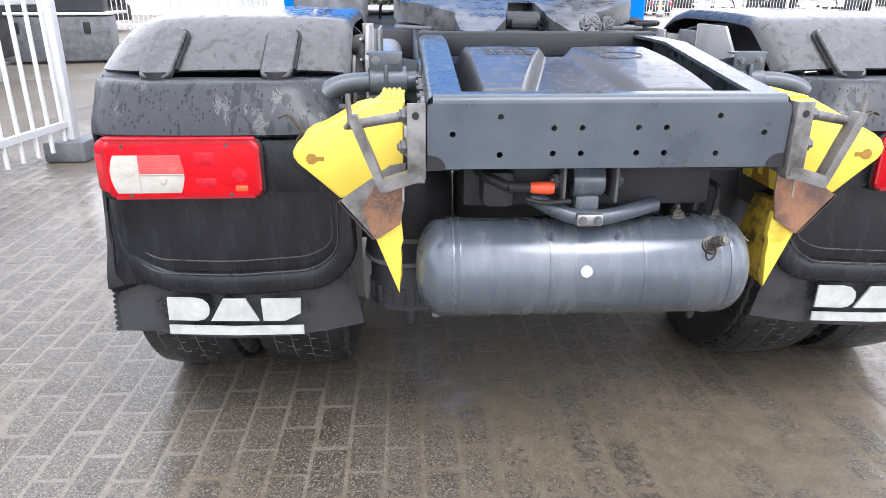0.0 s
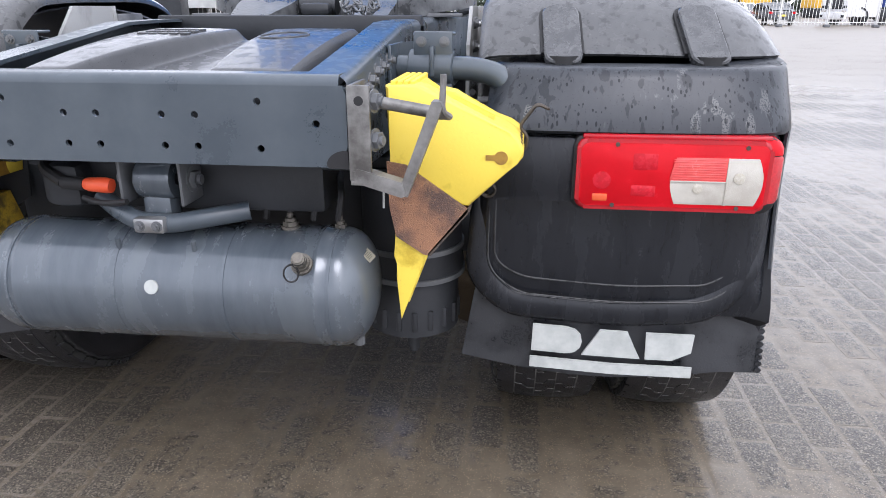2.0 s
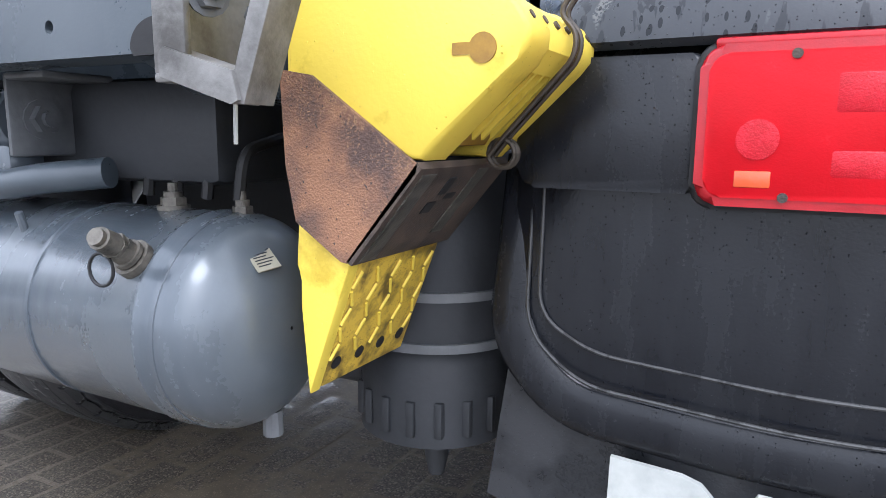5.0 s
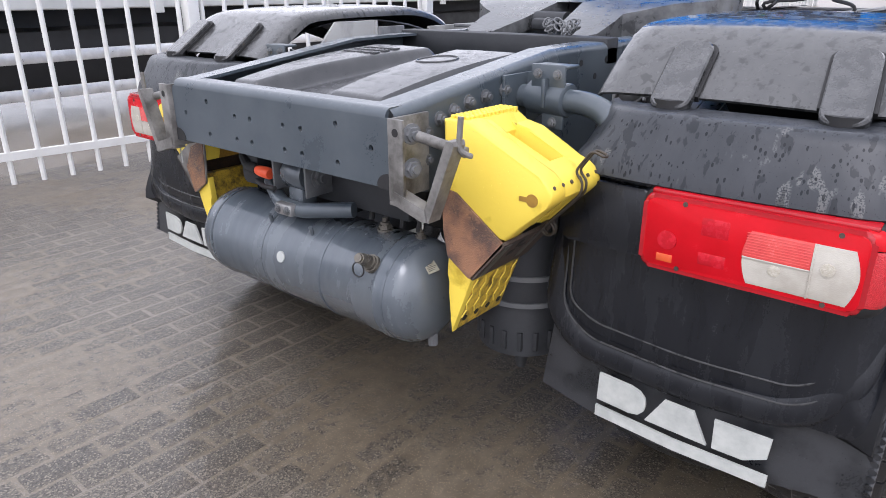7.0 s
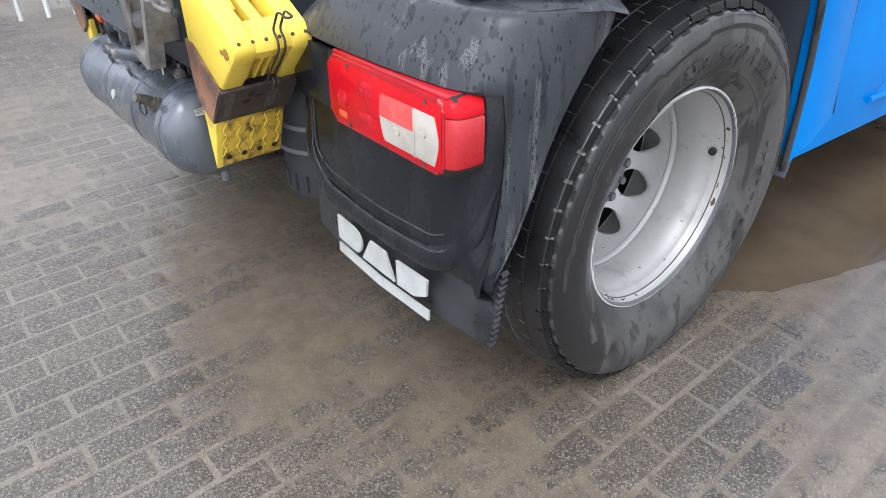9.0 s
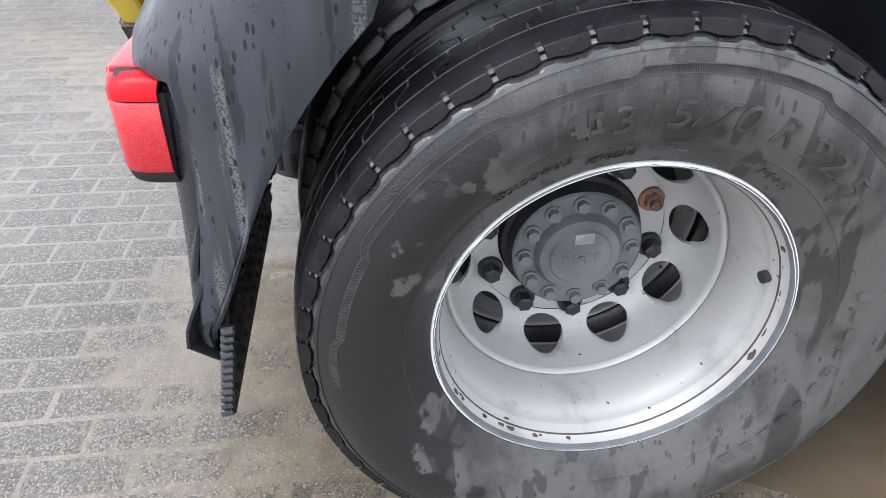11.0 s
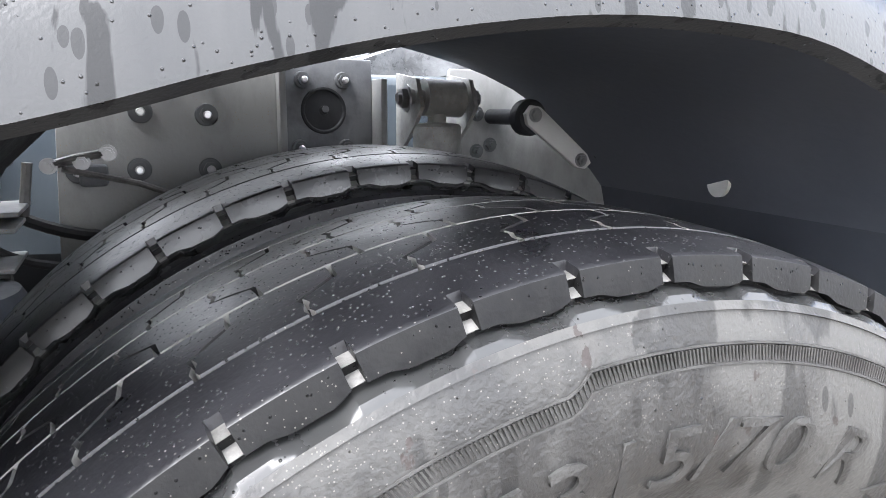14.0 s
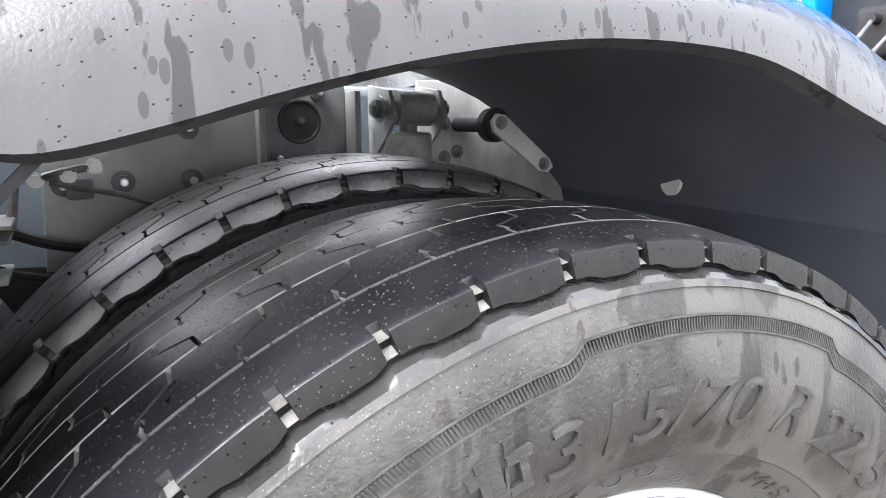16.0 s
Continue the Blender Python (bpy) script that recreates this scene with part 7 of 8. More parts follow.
# ---- wheel chocks in their holders ----
def chock(s):
    ch = thing("wheel_chock", "", "wheel chock", "wheel chocks on the chassis")
    ch["label"] = "yellow plastic wheel chock held in a rusty steel bracket" if s > 0 else "yellow plastic wheel chock in a part-rusted grey bracket"

    def q(poly):
        return [(x * s, z) for x, z in poly]

    y0, y1 = 0.102, 0.288
    nose = [(0.655, 0.936), (0.672, 0.925), (0.683, 0.907), (0.682, 0.892), (0.672, 0.88), (0.584, 0.797), (0.447, 0.80), (0.438, 0.87)]
    plain = [(0.432, 1.016), (0.492, 1.018)] + nose
    stepped = [(0.432, 1.018), (0.478, 1.019), (0.506, 0.988), (0.512, 0.999), (0.547, 0.991), (0.602, 0.952)] + nose
    for a, b, poly in ((y0, y0 + 0.052, plain), (y1 - 0.052, y1, stepped)):
        part("side_wall", prism(B(), q(poly), a, b, bevel=0.006), M_YELLOW, ch)
    part("middle_rib", prism(B(), q([(0.44, 0.99), (0.50, 0.988), (0.548, 0.966), (0.66, 0.918), (0.66, 0.90), (0.584, 0.82), (0.447, 0.82)]), 0.185, 0.212, bevel=0.003), M_YELLOW, ch)
    part("tooth", prism(B(), q([(0.47, 1.012), (0.502, 1.014), (0.527, 1.001), (0.580, 0.962), (0.56, 0.93), (0.48, 0.93)]), y0 + 0.046, y0 + 0.064, bevel=0.003), M_YELLOW, ch)
    part("top_pad", prism(B(), q([(0.433, 1.014), (0.488, 1.016), (0.512, 0.985), (0.51, 0.96), (0.447, 0.95)]), y0 + 0.03, y1 - 0.03, bevel=0.003), M_YELLOW, ch)
    part("nose", prism(B(), q([(0.625, 0.946), (0.655, 0.934), (0.672, 0.923), (0.681, 0.907), (0.680, 0.892), (0.662, 0.874), (0.63, 0.90)]), y0 + 0.03, y1 - 0.03, bevel=0.003), M_YELLOW, ch)
    # pocket floor in the darker ochre, which paints in its shade
    part("core", prism(B(), q([(0.447, 0.925), (0.53, 0.885), (0.57, 0.85), (0.61, 0.845), (0.584, 0.81), (0.447, 0.80)]), y0 + 0.03, y1 - 0.03), M_YELLOW_SHADE, ch)
    bm = B()
    for k in range(4):
        for j in range(13):
            x, y = 0.440 + 0.012 * k, y0 + 0.012 + 0.0133 * j
            box(bm, (min(x * s, (x + 0.009) * s), y, 1.012), (max(x * s, (x + 0.009) * s), y + 0.0085, 1.0235), 0.0015, 1)
    tagged(part("grip_knob", bm, M_YELLOW, ch), kind="stuff")
    for k in range(5):
        y = y0 + 0.048 + 0.021 * k
        part("web", prism(B(), q([(0.655, 0.92), (0.676, 0.905), (0.678, 0.89), (0.60, 0.815), (0.60, 0.83), (0.64, 0.89)]), y, y + 0.006), M_YELLOW, ch)
    for k in range(6):
        y = y0 + 0.016 + 0.031 * k
        part("nose_hole", tube(B(), [(0.672 * s, y, 0.9126), (0.6786 * s, y, 0.9167)], 0.004, 10), M_DRYRUST, ch)
    # eyelet as a flat ochre disc, the hole's shade painted on
    bm = B()
    tube(bm, [(0.642 * s, y0 - 0.0015, 0.89), (0.642 * s, y0 + 0.01, 0.89)], 0.0125, 18)
    box(bm, (min(0.614 * s, 0.6315 * s), y0 - 0.0010, 0.885), (max(0.614 * s, 0.6315 * s), y0 + 0.008, 0.895))
    part("eye_hole", bm, M_YELLOW_SHADE, ch, "dark eyelet hole")
    # toe below the bracket
    toe = [(0.445, 0.75), (0.44, 0.69), (0.448, 0.675), (0.444, 0.65), (0.452, 0.556), (0.506, 0.70), (0.51, 0.75)]
    bm = B()
    prism(bm, q(toe), y0 + 0.002, y0 + 0.02, bevel=0.002)
    part("toe_side", bm, M_YELLOW, ch)
    bm = B()
    prism(bm, q([(0.452, 0.558), (0.506, 0.70), (0.51, 0.75), (0.49, 0.75), (0.444, 0.60)]), y0 + 0.02, y1 - 0.004, bevel=0.002)
    part("toe_plate", bm, M_YELLOWD, ch, "grimy ribbed yellow toe")
    bm = B()
    nrm = Vector((0.142, 0, -0.054)).normalized()
    for i in range(5):
        for j in range(6):
            t = 0.14 + 0.14 * j
            p = Vector((0.452 + 0.054 * t, y0 + 0.024 + 0.036 * i, 0.558 + 0.142 * t)) + nrm * 0.001
            if j == 0:
                continue
            d = Vector((0.054, 0, 0.142)).normalized()
            e = (d + Vector((0, (0.5 if (i + j) % 2 else -0.5), 0))).normalized()
            ps = [p - e * 0.010, p + e * 0.010]
            tube(bm, [(a.x * s, a.y, a.z) for a in ps], 0.0019, 6)
        if i < 4:
            t = 0.17
            p = Vector((0.452 + 0.054 * t, y0 + 0.035 + 0.042 * i, 0.558 + 0.142 * t))
            a, b = p - nrm * 0.004, p + nrm * 0.0012
            hb = B()
            tube(hb, [(a.x * s, a.y, a.z), (b.x * s, b.y, b.z)], 0.0075, 14)
            part("drain_hole", hb, M_BLACK, ch)
    tagged(part("tread_lug", bm, M_YELLOW, ch), kind="stuff")
    # bracket: front plate, underside and back
    bm = B()
    prism(bm, q([(0.432, 0.88), (0.468, 0.874), (0.584, 0.793), (0.582, 0.786), (0.508, 0.699), (0.50, 0.70), (0.447, 0.735), (0.436, 0.79)]), y0 - 0.006, y0 - 0.001)
    steel = part("bracket_plate", bm, M_RUST if s > 0 else M_BARE, ch, "rusted sheet steel plate" if s > 0 else "grey steel plate")
    if s < 0:
        bm = B()
        prism(bm, q([(0.436, 0.86), (0.5, 0.835), (0.535, 0.77), (0.508, 0.70), (0.447, 0.735)]), y0 - 0.008, y0 - 0.0055)
        part("rust_patch", bm, M_RUST, ch, "rusted area of the plate")
    bm = B()
    prism(bm, q([(0.584, 0.796), (0.588, 0.790), (0.512, 0.697), (0.507, 0.701)]), y0 - 0.006, y1 + 0.004)
    part("bracket_floor", bm, M_DRYRUST, ch, "scratched dark steel underside")
    a, b = Vector((0.588, 0, 0.790)), Vector((0.512, 0, 0.697))
    out = Vector((b - a).to_tuple()).cross(Vector((0, 1, 0))).normalized()
    out = out if out.z < 0 else -out
    for ya, yb, u0, u1, mt in ((y0 + 0.004, y0 + 0.03, 0.06, 0.97, M_BARE), (y0 + 0.118, y0 + 0.142, 0.04, 0.8, M_BARE), (y0 + 0.066, y0 + 0.08, 0.12, 0.3, M_BLACK), (y0 + 0.056, y0 + 0.074, 0.38, 0.5, M_BLACK), (y0 + 0.085, y0 + 0.105, 0.3, 0.36, M_BLACK)):
        p0, p1 = a.lerp(b, u0), a.lerp(b, u1)
        lift = out * (0.0012 if mt is M_BARE else 0.0009)
        qs = [p0 - out * 0.002, p0 + lift, p1 + lift, p1 - out * 0.002]
        part("worn_strip" if mt is M_BARE else "slot", prism(B(), q([(v.x, v.z) for v in qs]), ya, yb), M_BRASS if mt is M_BARE else mt, ch)
    bm = B()
    prism(bm, q([(0.432, 0.88), (0.468, 0.874), (0.584, 0.793), (0.508, 0.699), (0.447, 0.735)]), y1 + 0.002, y1 + 0.007)
    part("bracket_plate", bm, M_DARK, ch)
    # wire clip
    bm = B()
    for dy in (0.0, 0.016):
        y = 0.20 + dy
        pts = arc_path([(0.725, y + 0.005, 0.965), (0.705, y, 0.975), (0.672, y, 0.93), (0.69, y, 0.912), (0.688, y, 0.89), (0.62, y, 0.818), (0.605, y, 0.80)], 0.014, 4)
        tube(bm, [(p.x * s, p.y, p.z) for p in pts], 0.0026, 8)
    c = Vector((0.615, 0.208, 0.802))
    for k in range(2):
        tube(bm, [((c.x + 0.014 * math.cos(t)) * s, c.y + 0.01 * k, c.z + 0.014 * math.sin(t)) for t in (2 * math.pi * j / 16 for j in range(17))], 0.0026, 8, caps=False)
    tube(bm, [(0.725 * s, 0.205, 0.965), (0.728 * s, 0.213, 0.964), (0.725 * s, 0.221, 0.965)], 0.0026, 8)
    part("wire_clip", bm, M_WIRE, ch, "bent spring wire clip")


def chock_holder(s):
    h = thing("chock_holder", "", "", parent=truck)
    h["label"] = "worn steel angle bracket with a locking rod"

    def bx(a, b, bev=0.002):
        return box(B(), (min(a[0] * s, b[0] * s), a[1], a[2]), (max(a[0] * s, b[0] * s), b[1], b[2]), bev)

    part("angle_plate", bx((0.390, -0.012, 0.868), (0.428, -0.004, 1.028)), M_BARE, h)
    part("angle_plate", bx((0.389, -0.010, 0.8685), (0.397, 0.10, 1.0275)), M_BARE, h)
    part("foot", bx((0.3915, -0.0135, 0.861), (0.48, 0.02, 0.8690)), M_BARE, h)
    bm = B()
    tube(bm, [(0.41 * s, -0.0125, 1.003), (0.41 * s, -0.011, 1.003)], 0.008, 14)
    part("bolt_hole", bm, M_BLACK, h)
    for z in (1.0, 0.935):
        part("nut", hexnut(B(), (0.43 * s, 0.012, z), (s, -0.3, 0), 0.015, 0.012), M_FRAMED, h)
    bm = B()
    tube(bm, [(0.43 * s, 0.012, 1.0), (0.545 * s, 0.03, 0.978)], 0.0105, 12)
    part("locking_rod", bm, M_BARE, h)
    bm = B()
    prism(bm, [(x * s, z) for x, z in ((0.470, 0.845), (0.488, 0.842), (0.548, 0.995), (0.545, 1.003), (0.530, 1.003), (0.476, 0.86))], -0.010, 0.024)
    part("flat_bar", bm, M_BARE, h, "worn flat steel bar")
    bm = B()
    prism(bm, [(x * s, z) for x, z in ((0.398, 0.885), (0.405, 0.89), (0.48, 0.868), (0.486, 0.845), (0.478, 0.842), (0.398, 0.866))], -0.0142, 0.0165)
    part("foot", bm, M_BARE, h)
    bm = B()
    tube(bm, [(p.x * s, p.y, p.z) for p in arc_path([(0.548, 0.01, 1.045), (0.545, 0.008, 0.985), (0.56, 0.03, 0.972), (0.535, 0.035, 0.975)], 0.012)], 0.0055, 8)
    part("pin", bm, M_BARE, h)
    bm = B()
    tube(bm, [(0.440 * s, 0.03, 0.868), (0.438 * s, 0.03, 0.81)], 0.002, 6)
    part("cable_tie", bm, M_WHITE, h)


for s in (1, -1):
    chock(s)
    chock_holder(s)


# ---- yard ----
def fence_panel(name, x0, y0, x1, y1, n, h=1.5, post=0.09):
    f = thing(name, "white painted steel bar fence section", "fence", "fence round the yard", at=(x0, y0, 0))
    d = Vector((x1 - x0, y1 - y0, 0))
    bar = None
    for k in range(n):
        p = d * ((k + 0.5) / n)
        if bar is None:
            bm = B()
            tube(bm, [(0, 0, 0.10), (0, 0, h)], 0.017, 8)
            bar = part("bar", bm, M_FENCE, f)
            bar.location = p
        else:
            again(bar, f, Matrix.Translation(p))
    u = d.normalized()
    w = Vector((-u.y, u.x, 0)) * 0.02
    for z in (0.28, h - 0.18):
        bm = B()
        vs = [bm.verts.new(p + q + Vector((0, 0, zz))) for p in (Vector((0, 0, 0)), d) for q in (w, -w) for zz in (z - 0.025, z + 0.025)]
        bmesh.ops.convex_hull(bm, input=vs)
        part("rail", bm, M_FENCE, f)
    bm = B()
    box(bm, (-post / 2, -post / 2, 0), (post / 2, post / 2, h + 0.12), 0.006)
    part("post", bm, M_FENCE, f)
    bm = B()
    box(bm, (-0.16, -0.16, 0), (0.16, 0.16, 0.16), 0.02)
    part("footing", bm, M_FRAMED, f, "dark concrete footing block")
    return f


def side_fence():
    def fx(y):
        return -3.35 + 0.114 * (y - 1.85)
    ys = [-4.9, -2.65, -0.4, 1.85, 4.1]
    for a, b in zip(ys, ys[1:]):
        fence_panel("fence_section", fx(b), b, fx(a), a, 13, h=1.53)


side_fence()


def steel_chest(x, y):
    """Dark steel stowage chest with three latches."""
    t = thing("steel_chest", "dark grey steel stowage chest on the yard", "chest")
    part("body", box(B(), (-1.0, 0, 0.05), (1.0, 0.9, 0.85), 0.02), M_FRAMED, t)
    part("lid", box(B(), (-1.03, -0.03, 0.87), (1.03, 0.93, 0.92), 0.015), M_TRAILER, t, "pale lid edge")
    for k in range(3):
        part("latch", box(B(), (-0.6 + 0.6 * k - 0.06, -0.03, 0.55), (-0.6 + 0.6 * k + 0.06, 0.0, 0.75), 0.01), M_BLACK, t)
    part("upper_box", box(B(), (-1.0, 0.2, 0.93), (0.9, 0.9, 1.5), 0.03), M_DARK, t)
    t.matrix_world = Matrix.Translation((x, y, 0)) @ Matrix.Rotation(radians(14), 4, "Z")


steel_chest(-7.0, 12.2)


def excavator_bucket(x, y):
    t = thing("excavator_bucket", "rusty brown excavator bucket resting on the yard", "bucket")
    prof = [(-0.7, 0.55), (-0.72, 0.25), (-0.5, 0.03), (0.1, 0.0), (0.7, 0.12), (0.95, 0.5), (0.7, 0.95), (-0.1, 1.05), (-0.5, 0.85)]
    part("shell", prism(B(), prof, -0.7, 0.7, axis=1, bevel=0.06, seg=3), M_BUCKET, t)
    part("hitch", box(B(), (-0.35, -0.3, 0.95), (0.45, 0.3, 1.5), 0.06), M_BLACK, t, "black quick hitch")
    part("hitch_band", box(B(), (-0.3, -0.32, 1.08), (0.5, 0.32, 1.2), 0.03), M_MACHINE, t, "yellow hitch band")
    part("arm", prism(B(), [(0.0, 1.4), (0.4, 1.4), (1.4, 3.4), (1.0, 3.6)], -0.2, 0.2, axis=1, bevel=0.04), M_MACHINE, t)
    t.matrix_world = Matrix.Translation((x, y, 0)) @ Matrix.Rotation(radians(-12), 4, "Z")


excavator_bucket(9.9, 12.4)


def trailer(x, y, length, wall_lo, wall_hi, rot=0.0):
    t = thing("flatbed_trailer", "pale grey dropside trailer parked behind the fence", "trailer", "parked trailers")
    bm = B()
    box(bm, (0, 0, wall_lo), (2.5, length, wall_hi), 0.03)
    part("dropside", bm, M_TRAILER, t)
    n = int(length / 2.4)
    for k in range(n + 1):
        bm = B()
        box(bm, (2.5, k * length / n - 0.05, wall_lo - 0.05), (2.56, k * length / n + 0.05, wall_hi + 0.04), 0.01)
        part("stanchion", bm, M_TRAILER, t)
        bm = B()
        box(bm, (2.5, k * length / n + 0.16, wall_lo + 0.3), (2.53, k * length / n + 0.2, wall_hi - 0.1), 0.006)
        part("latch", bm, M_BLACK, t)
    bm = B()
    box(bm, (0.6, 0, 0.75), (1.9, length, wall_lo), 0.03)
    part("chassis", bm, M_DARK, t)
    for z in (0.26, 0.6):
        bm = B()
        box(bm, (2.46, 1.2, z), (2.5, length - 1.5, z + 0.11), 0.01)
        part("side_guard", bm, M_ALU, t)
    for k in range(3):
        bm = B()
        lathe(bm, [(-0.15, 0.25), (-0.15, 0.47), (-0.1, 0.5), (0.1, 0.5), (0.15, 0.47), (0.15, 0.25), (0.05, 0.2), (0.05, 0.01)], (2.3, 1.6 + 1.35 * k, 0.5), 0, 32)
        part("wheel", bm, M_TYRE, t)
    bm = B()
    box(bm, (0.3, 0.3, 0.3), (2.2, length - 0.3, 0.9), 0.1)
    part("underbody", bm, M_BLACK, t)
    bm = B()
    box(bm, (2.5, length * 0.3, 0.98), (2.51, length * 0.3 + 0.12, 1.06), 0.003)
    part("side_marker", bm, M_AMBER, t)
    t.matrix_world = Matrix.Translation((x, y, 0)) @ Matrix.Rotation(radians(rot), 4, "Z")
    return t


trailer(-8.3, -4.5, 15.0, 1.08, 1.84, rot=2)
trailer(-13.5, 14.0, 13.0, 1.1, 2.1, rot=-2)


def car(x, y, paint, rot, label):
    c = thing("parked_car", label, "car", "parked cars")
    bm = B()
    body = [(-2.1, 0.35), (-2.1, 0.75), (-1.95, 0.85), (-1.3, 0.95), (-0.7, 1.38), (0.6, 1.42), (1.5, 0.98), (2.0, 0.9), (2.1, 0.7), (2.1, 0.35)]
    prism(bm, body, -0.85, 0.85, axis=1, bevel=0.08, seg=3)
    part("body", bm, paint, c)
    bm = B()
    prism(bm, [(-1.25, 0.98), (-0.72, 1.33), (0.55, 1.36), (1.3, 1.0)], -0.86, 0.86, axis=1)
    part("side_window", bm, M_GLASS, c)
    for sx in (-1.3, 1.35):
        for sy in (-0.8, 0.8):
            bm = B()
            lathe(bm, [(-0.1, 0.15), (-0.1, 0.3), (0.1, 0.3), (0.1, 0.15)], (sx, sy, 0.3), 1, 24)
            part("wheel", bm, M_TYRE, c)
    bm = B()
    prism(bm, [(2.05, 0.95), (1.55, 1.0), (0.75, 1.36), (0.8, 1.3)], -0.65, 0.65, axis=1)
    part("rear_window", bm, M_GLASS, c)
    for sy in (-0.7, 0.7):
        bm = B()
        box(bm, (2.0, sy - 0.12, 0.7), (2.12, sy + 0.12, 0.85), 0.02)
        part("rear_lamp", bm, M_RED, c)
    bm = B()
    box(bm, (2.09, -0.26, 0.55), (2.125, 0.26, 0.67), 0.008)
    part("plate", bm, M_YELLOW, c)
    c.matrix_world = Matrix.Translation((x, y, 0)) @ Matrix.Rotation(radians(rot), 4, "Z")


def lorry(x, y, rot, paint, label):
    c = thing("parked_lorry", label, "truck", "parked lorries")
    bm = B()
    prism(bm, [(-1.15, 0.5), (-1.2, 1.6), (-1.1, 3.6), (-0.9, 3.75), (1.0, 3.75), (1.1, 3.6), (1.1, 0.5)], -1.22, 1.22, axis=1, bevel=0.07, seg=3)
    part("cab", bm, paint, c)
    bm = B()
    prism(bm, [(-1.215, 1.75), (-1.14, 2.75), (-1.11, 2.75), (-1.18, 1.75)], -1.08, 1.08, axis=1)
    part("windscreen", bm, M_GLASS, c)
    for sy in (-1.225, 1.225):
        bm = B()
        box(bm, (-0.85, sy - 0.01, 1.8), (0.0, sy + 0.01, 2.6), 0.005)
        part("side_window", bm, M_GLASS, c)
        for xx in (-0.2, 3.4):
            bm = B()
            lathe(bm, [(-0.15, 0.25), (-0.15, 0.5), (0.15, 0.5), (0.15, 0.25), (0.08, 0.2), (0.08, 0.01)], (xx, sy * 0.87, 0.5), 1, 28)
            part("wheel", bm, M_TYRE, c)
    bm = B()
    box(bm, (1.1, -0.5, 0.7), (4.6, 0.5, 0.95), 0.03)
    box(bm, (1.2, -1.15, 0.4), (2.6, 1.15, 0.95), 0.05)
    part("chassis", bm, M_DARK, c)
    bm = B()
    box(bm, (-1.23, -0.8, 1.0), (-1.16, 0.8, 1.6), 0.02)
    part("grille", bm, M_DARK, c)
    part("sun_visor", prism(B(), [(-1.12, 3.0), (-1.36, 2.86), (-1.36, 2.8), (-1.14, 2.78)], -1.1, 1.1, axis=1), M_DARK, c, "dark sun visor")
    part("bumper", box(B(), (-1.3, -1.2, 0.35), (-1.1, 1.2, 0.8), 0.05, 3), paint, c)
    for sy in (-1.0, 1.0):
        for z in (0.48, 1.06):
            part("lamp_recess", box(B(), (-1.32 if z < 1 else -1.21, sy - 0.16, z), (-1.28 if z < 1 else -1.17, sy + 0.16, z + 0.16), 0.02), M_DARK, c)
        part("mirror", box(B(), (-1.25, sy * 1.28 - 0.08, 2.0), (-1.1, sy * 1.28 + 0.08, 2.75), 0.03), M_DARK, c)
        part("door_line", box(B(), (0.08, sy * 1.222 - 0.004, 0.9), (0.1, sy * 1.222 + 0.004, 2.7), 0.001), M_DARK, c)
        arch = B()
        lathe(arch, [(-0.02, 0.5), (-0.02, 0.62), (0.02, 0.62), (0.02, 0.5)], (-0.2, sy * 1.225, 0.5), 1, 28, a0=0.0, a1=math.pi)
        part("wheel_arch", arch, M_DARK, c)
    for sy in (-0.95, 0.95):
        bm = B()
        box(bm, (-1.24, sy - 0.2, 0.75), (-1.14, sy + 0.2, 0.92), 0.02)
        part("headlamp", bm, M_CLEAR, c)
    c.matrix_world = Matrix.Translation((x, y, 0)) @ Matrix.Rotation(radians(rot), 4, "Z")


for k in range(11):
    fence_panel("far_fence_section", 8.0 + 2.6 * k, 44.5 - 0.3 * k, 10.6 + 2.6 * k, 44.5 - 0.3 * (k + 1), 14, h=1.75)
for k in range(6):
    fence_panel("far_fence_section", -26.0 + 2.6 * k, 52, -23.4 + 2.6 * k, 52, 13, h=1.7)
for k in range(4):
    fence_panel("far_fence_section", -13.0 + 2.2 * k, 24, -10.8 + 2.2 * k, 24, 13, h=1.7)


def warehouse(x, y):
    w = thing("warehouse", "pale ribbed metal warehouse beyond the fence", "building")
    part("wall", box(B(), (0, 0, 0), (26, 14, 5.6), 0.05), M_TRAILER, w)
    part("roof", box(B(), (-0.2, -0.2, 5.6), (26.2, 14.2, 5.9), 0.05), M_FRAMED, w)
    for k in range(26):
        part("wall_rib", box(B(), (0.45 + k, -0.05, 0.1), (0.55 + k, 0.0, 5.55), 0.01), M_TRAILER, w)
    for k in range(3):
        d = part("door", box(B(), (2.5 + 8 * k, -0.08, 0), (6.0 + 8 * k, -0.05, 4.0), 0.01), M_FENCE, w, "white roller door")
        part("window", box(B(), (3.6 + 8 * k, -0.1, 2.6), (4.9 + 8 * k, -0.08, 3.1), 0.01), M_GLASS, d)
    w.location = (x, y, 0)


warehouse(-38, 46)
car(11.4, 55, M_CARD, 270, "dark parked car seen from behind")
car(14.0, 55, M_CARD, 270, "dark blue parked car seen from behind")
car(16.7, 55, M_CARW, 270, "white parked car seen from behind")
car(17.2, 49.5, M_CARD, 270, "dark estate car behind the fence")
car(14.6, 50, M_CARW, 265, "white car nose by the fence")
lorry(22.0, 49.1, 16, M_CARW, "white lorry tractor parked behind the fence")
lorry(32.5, 54, 16, M_CARW, "white lorry tractor parked in a row")


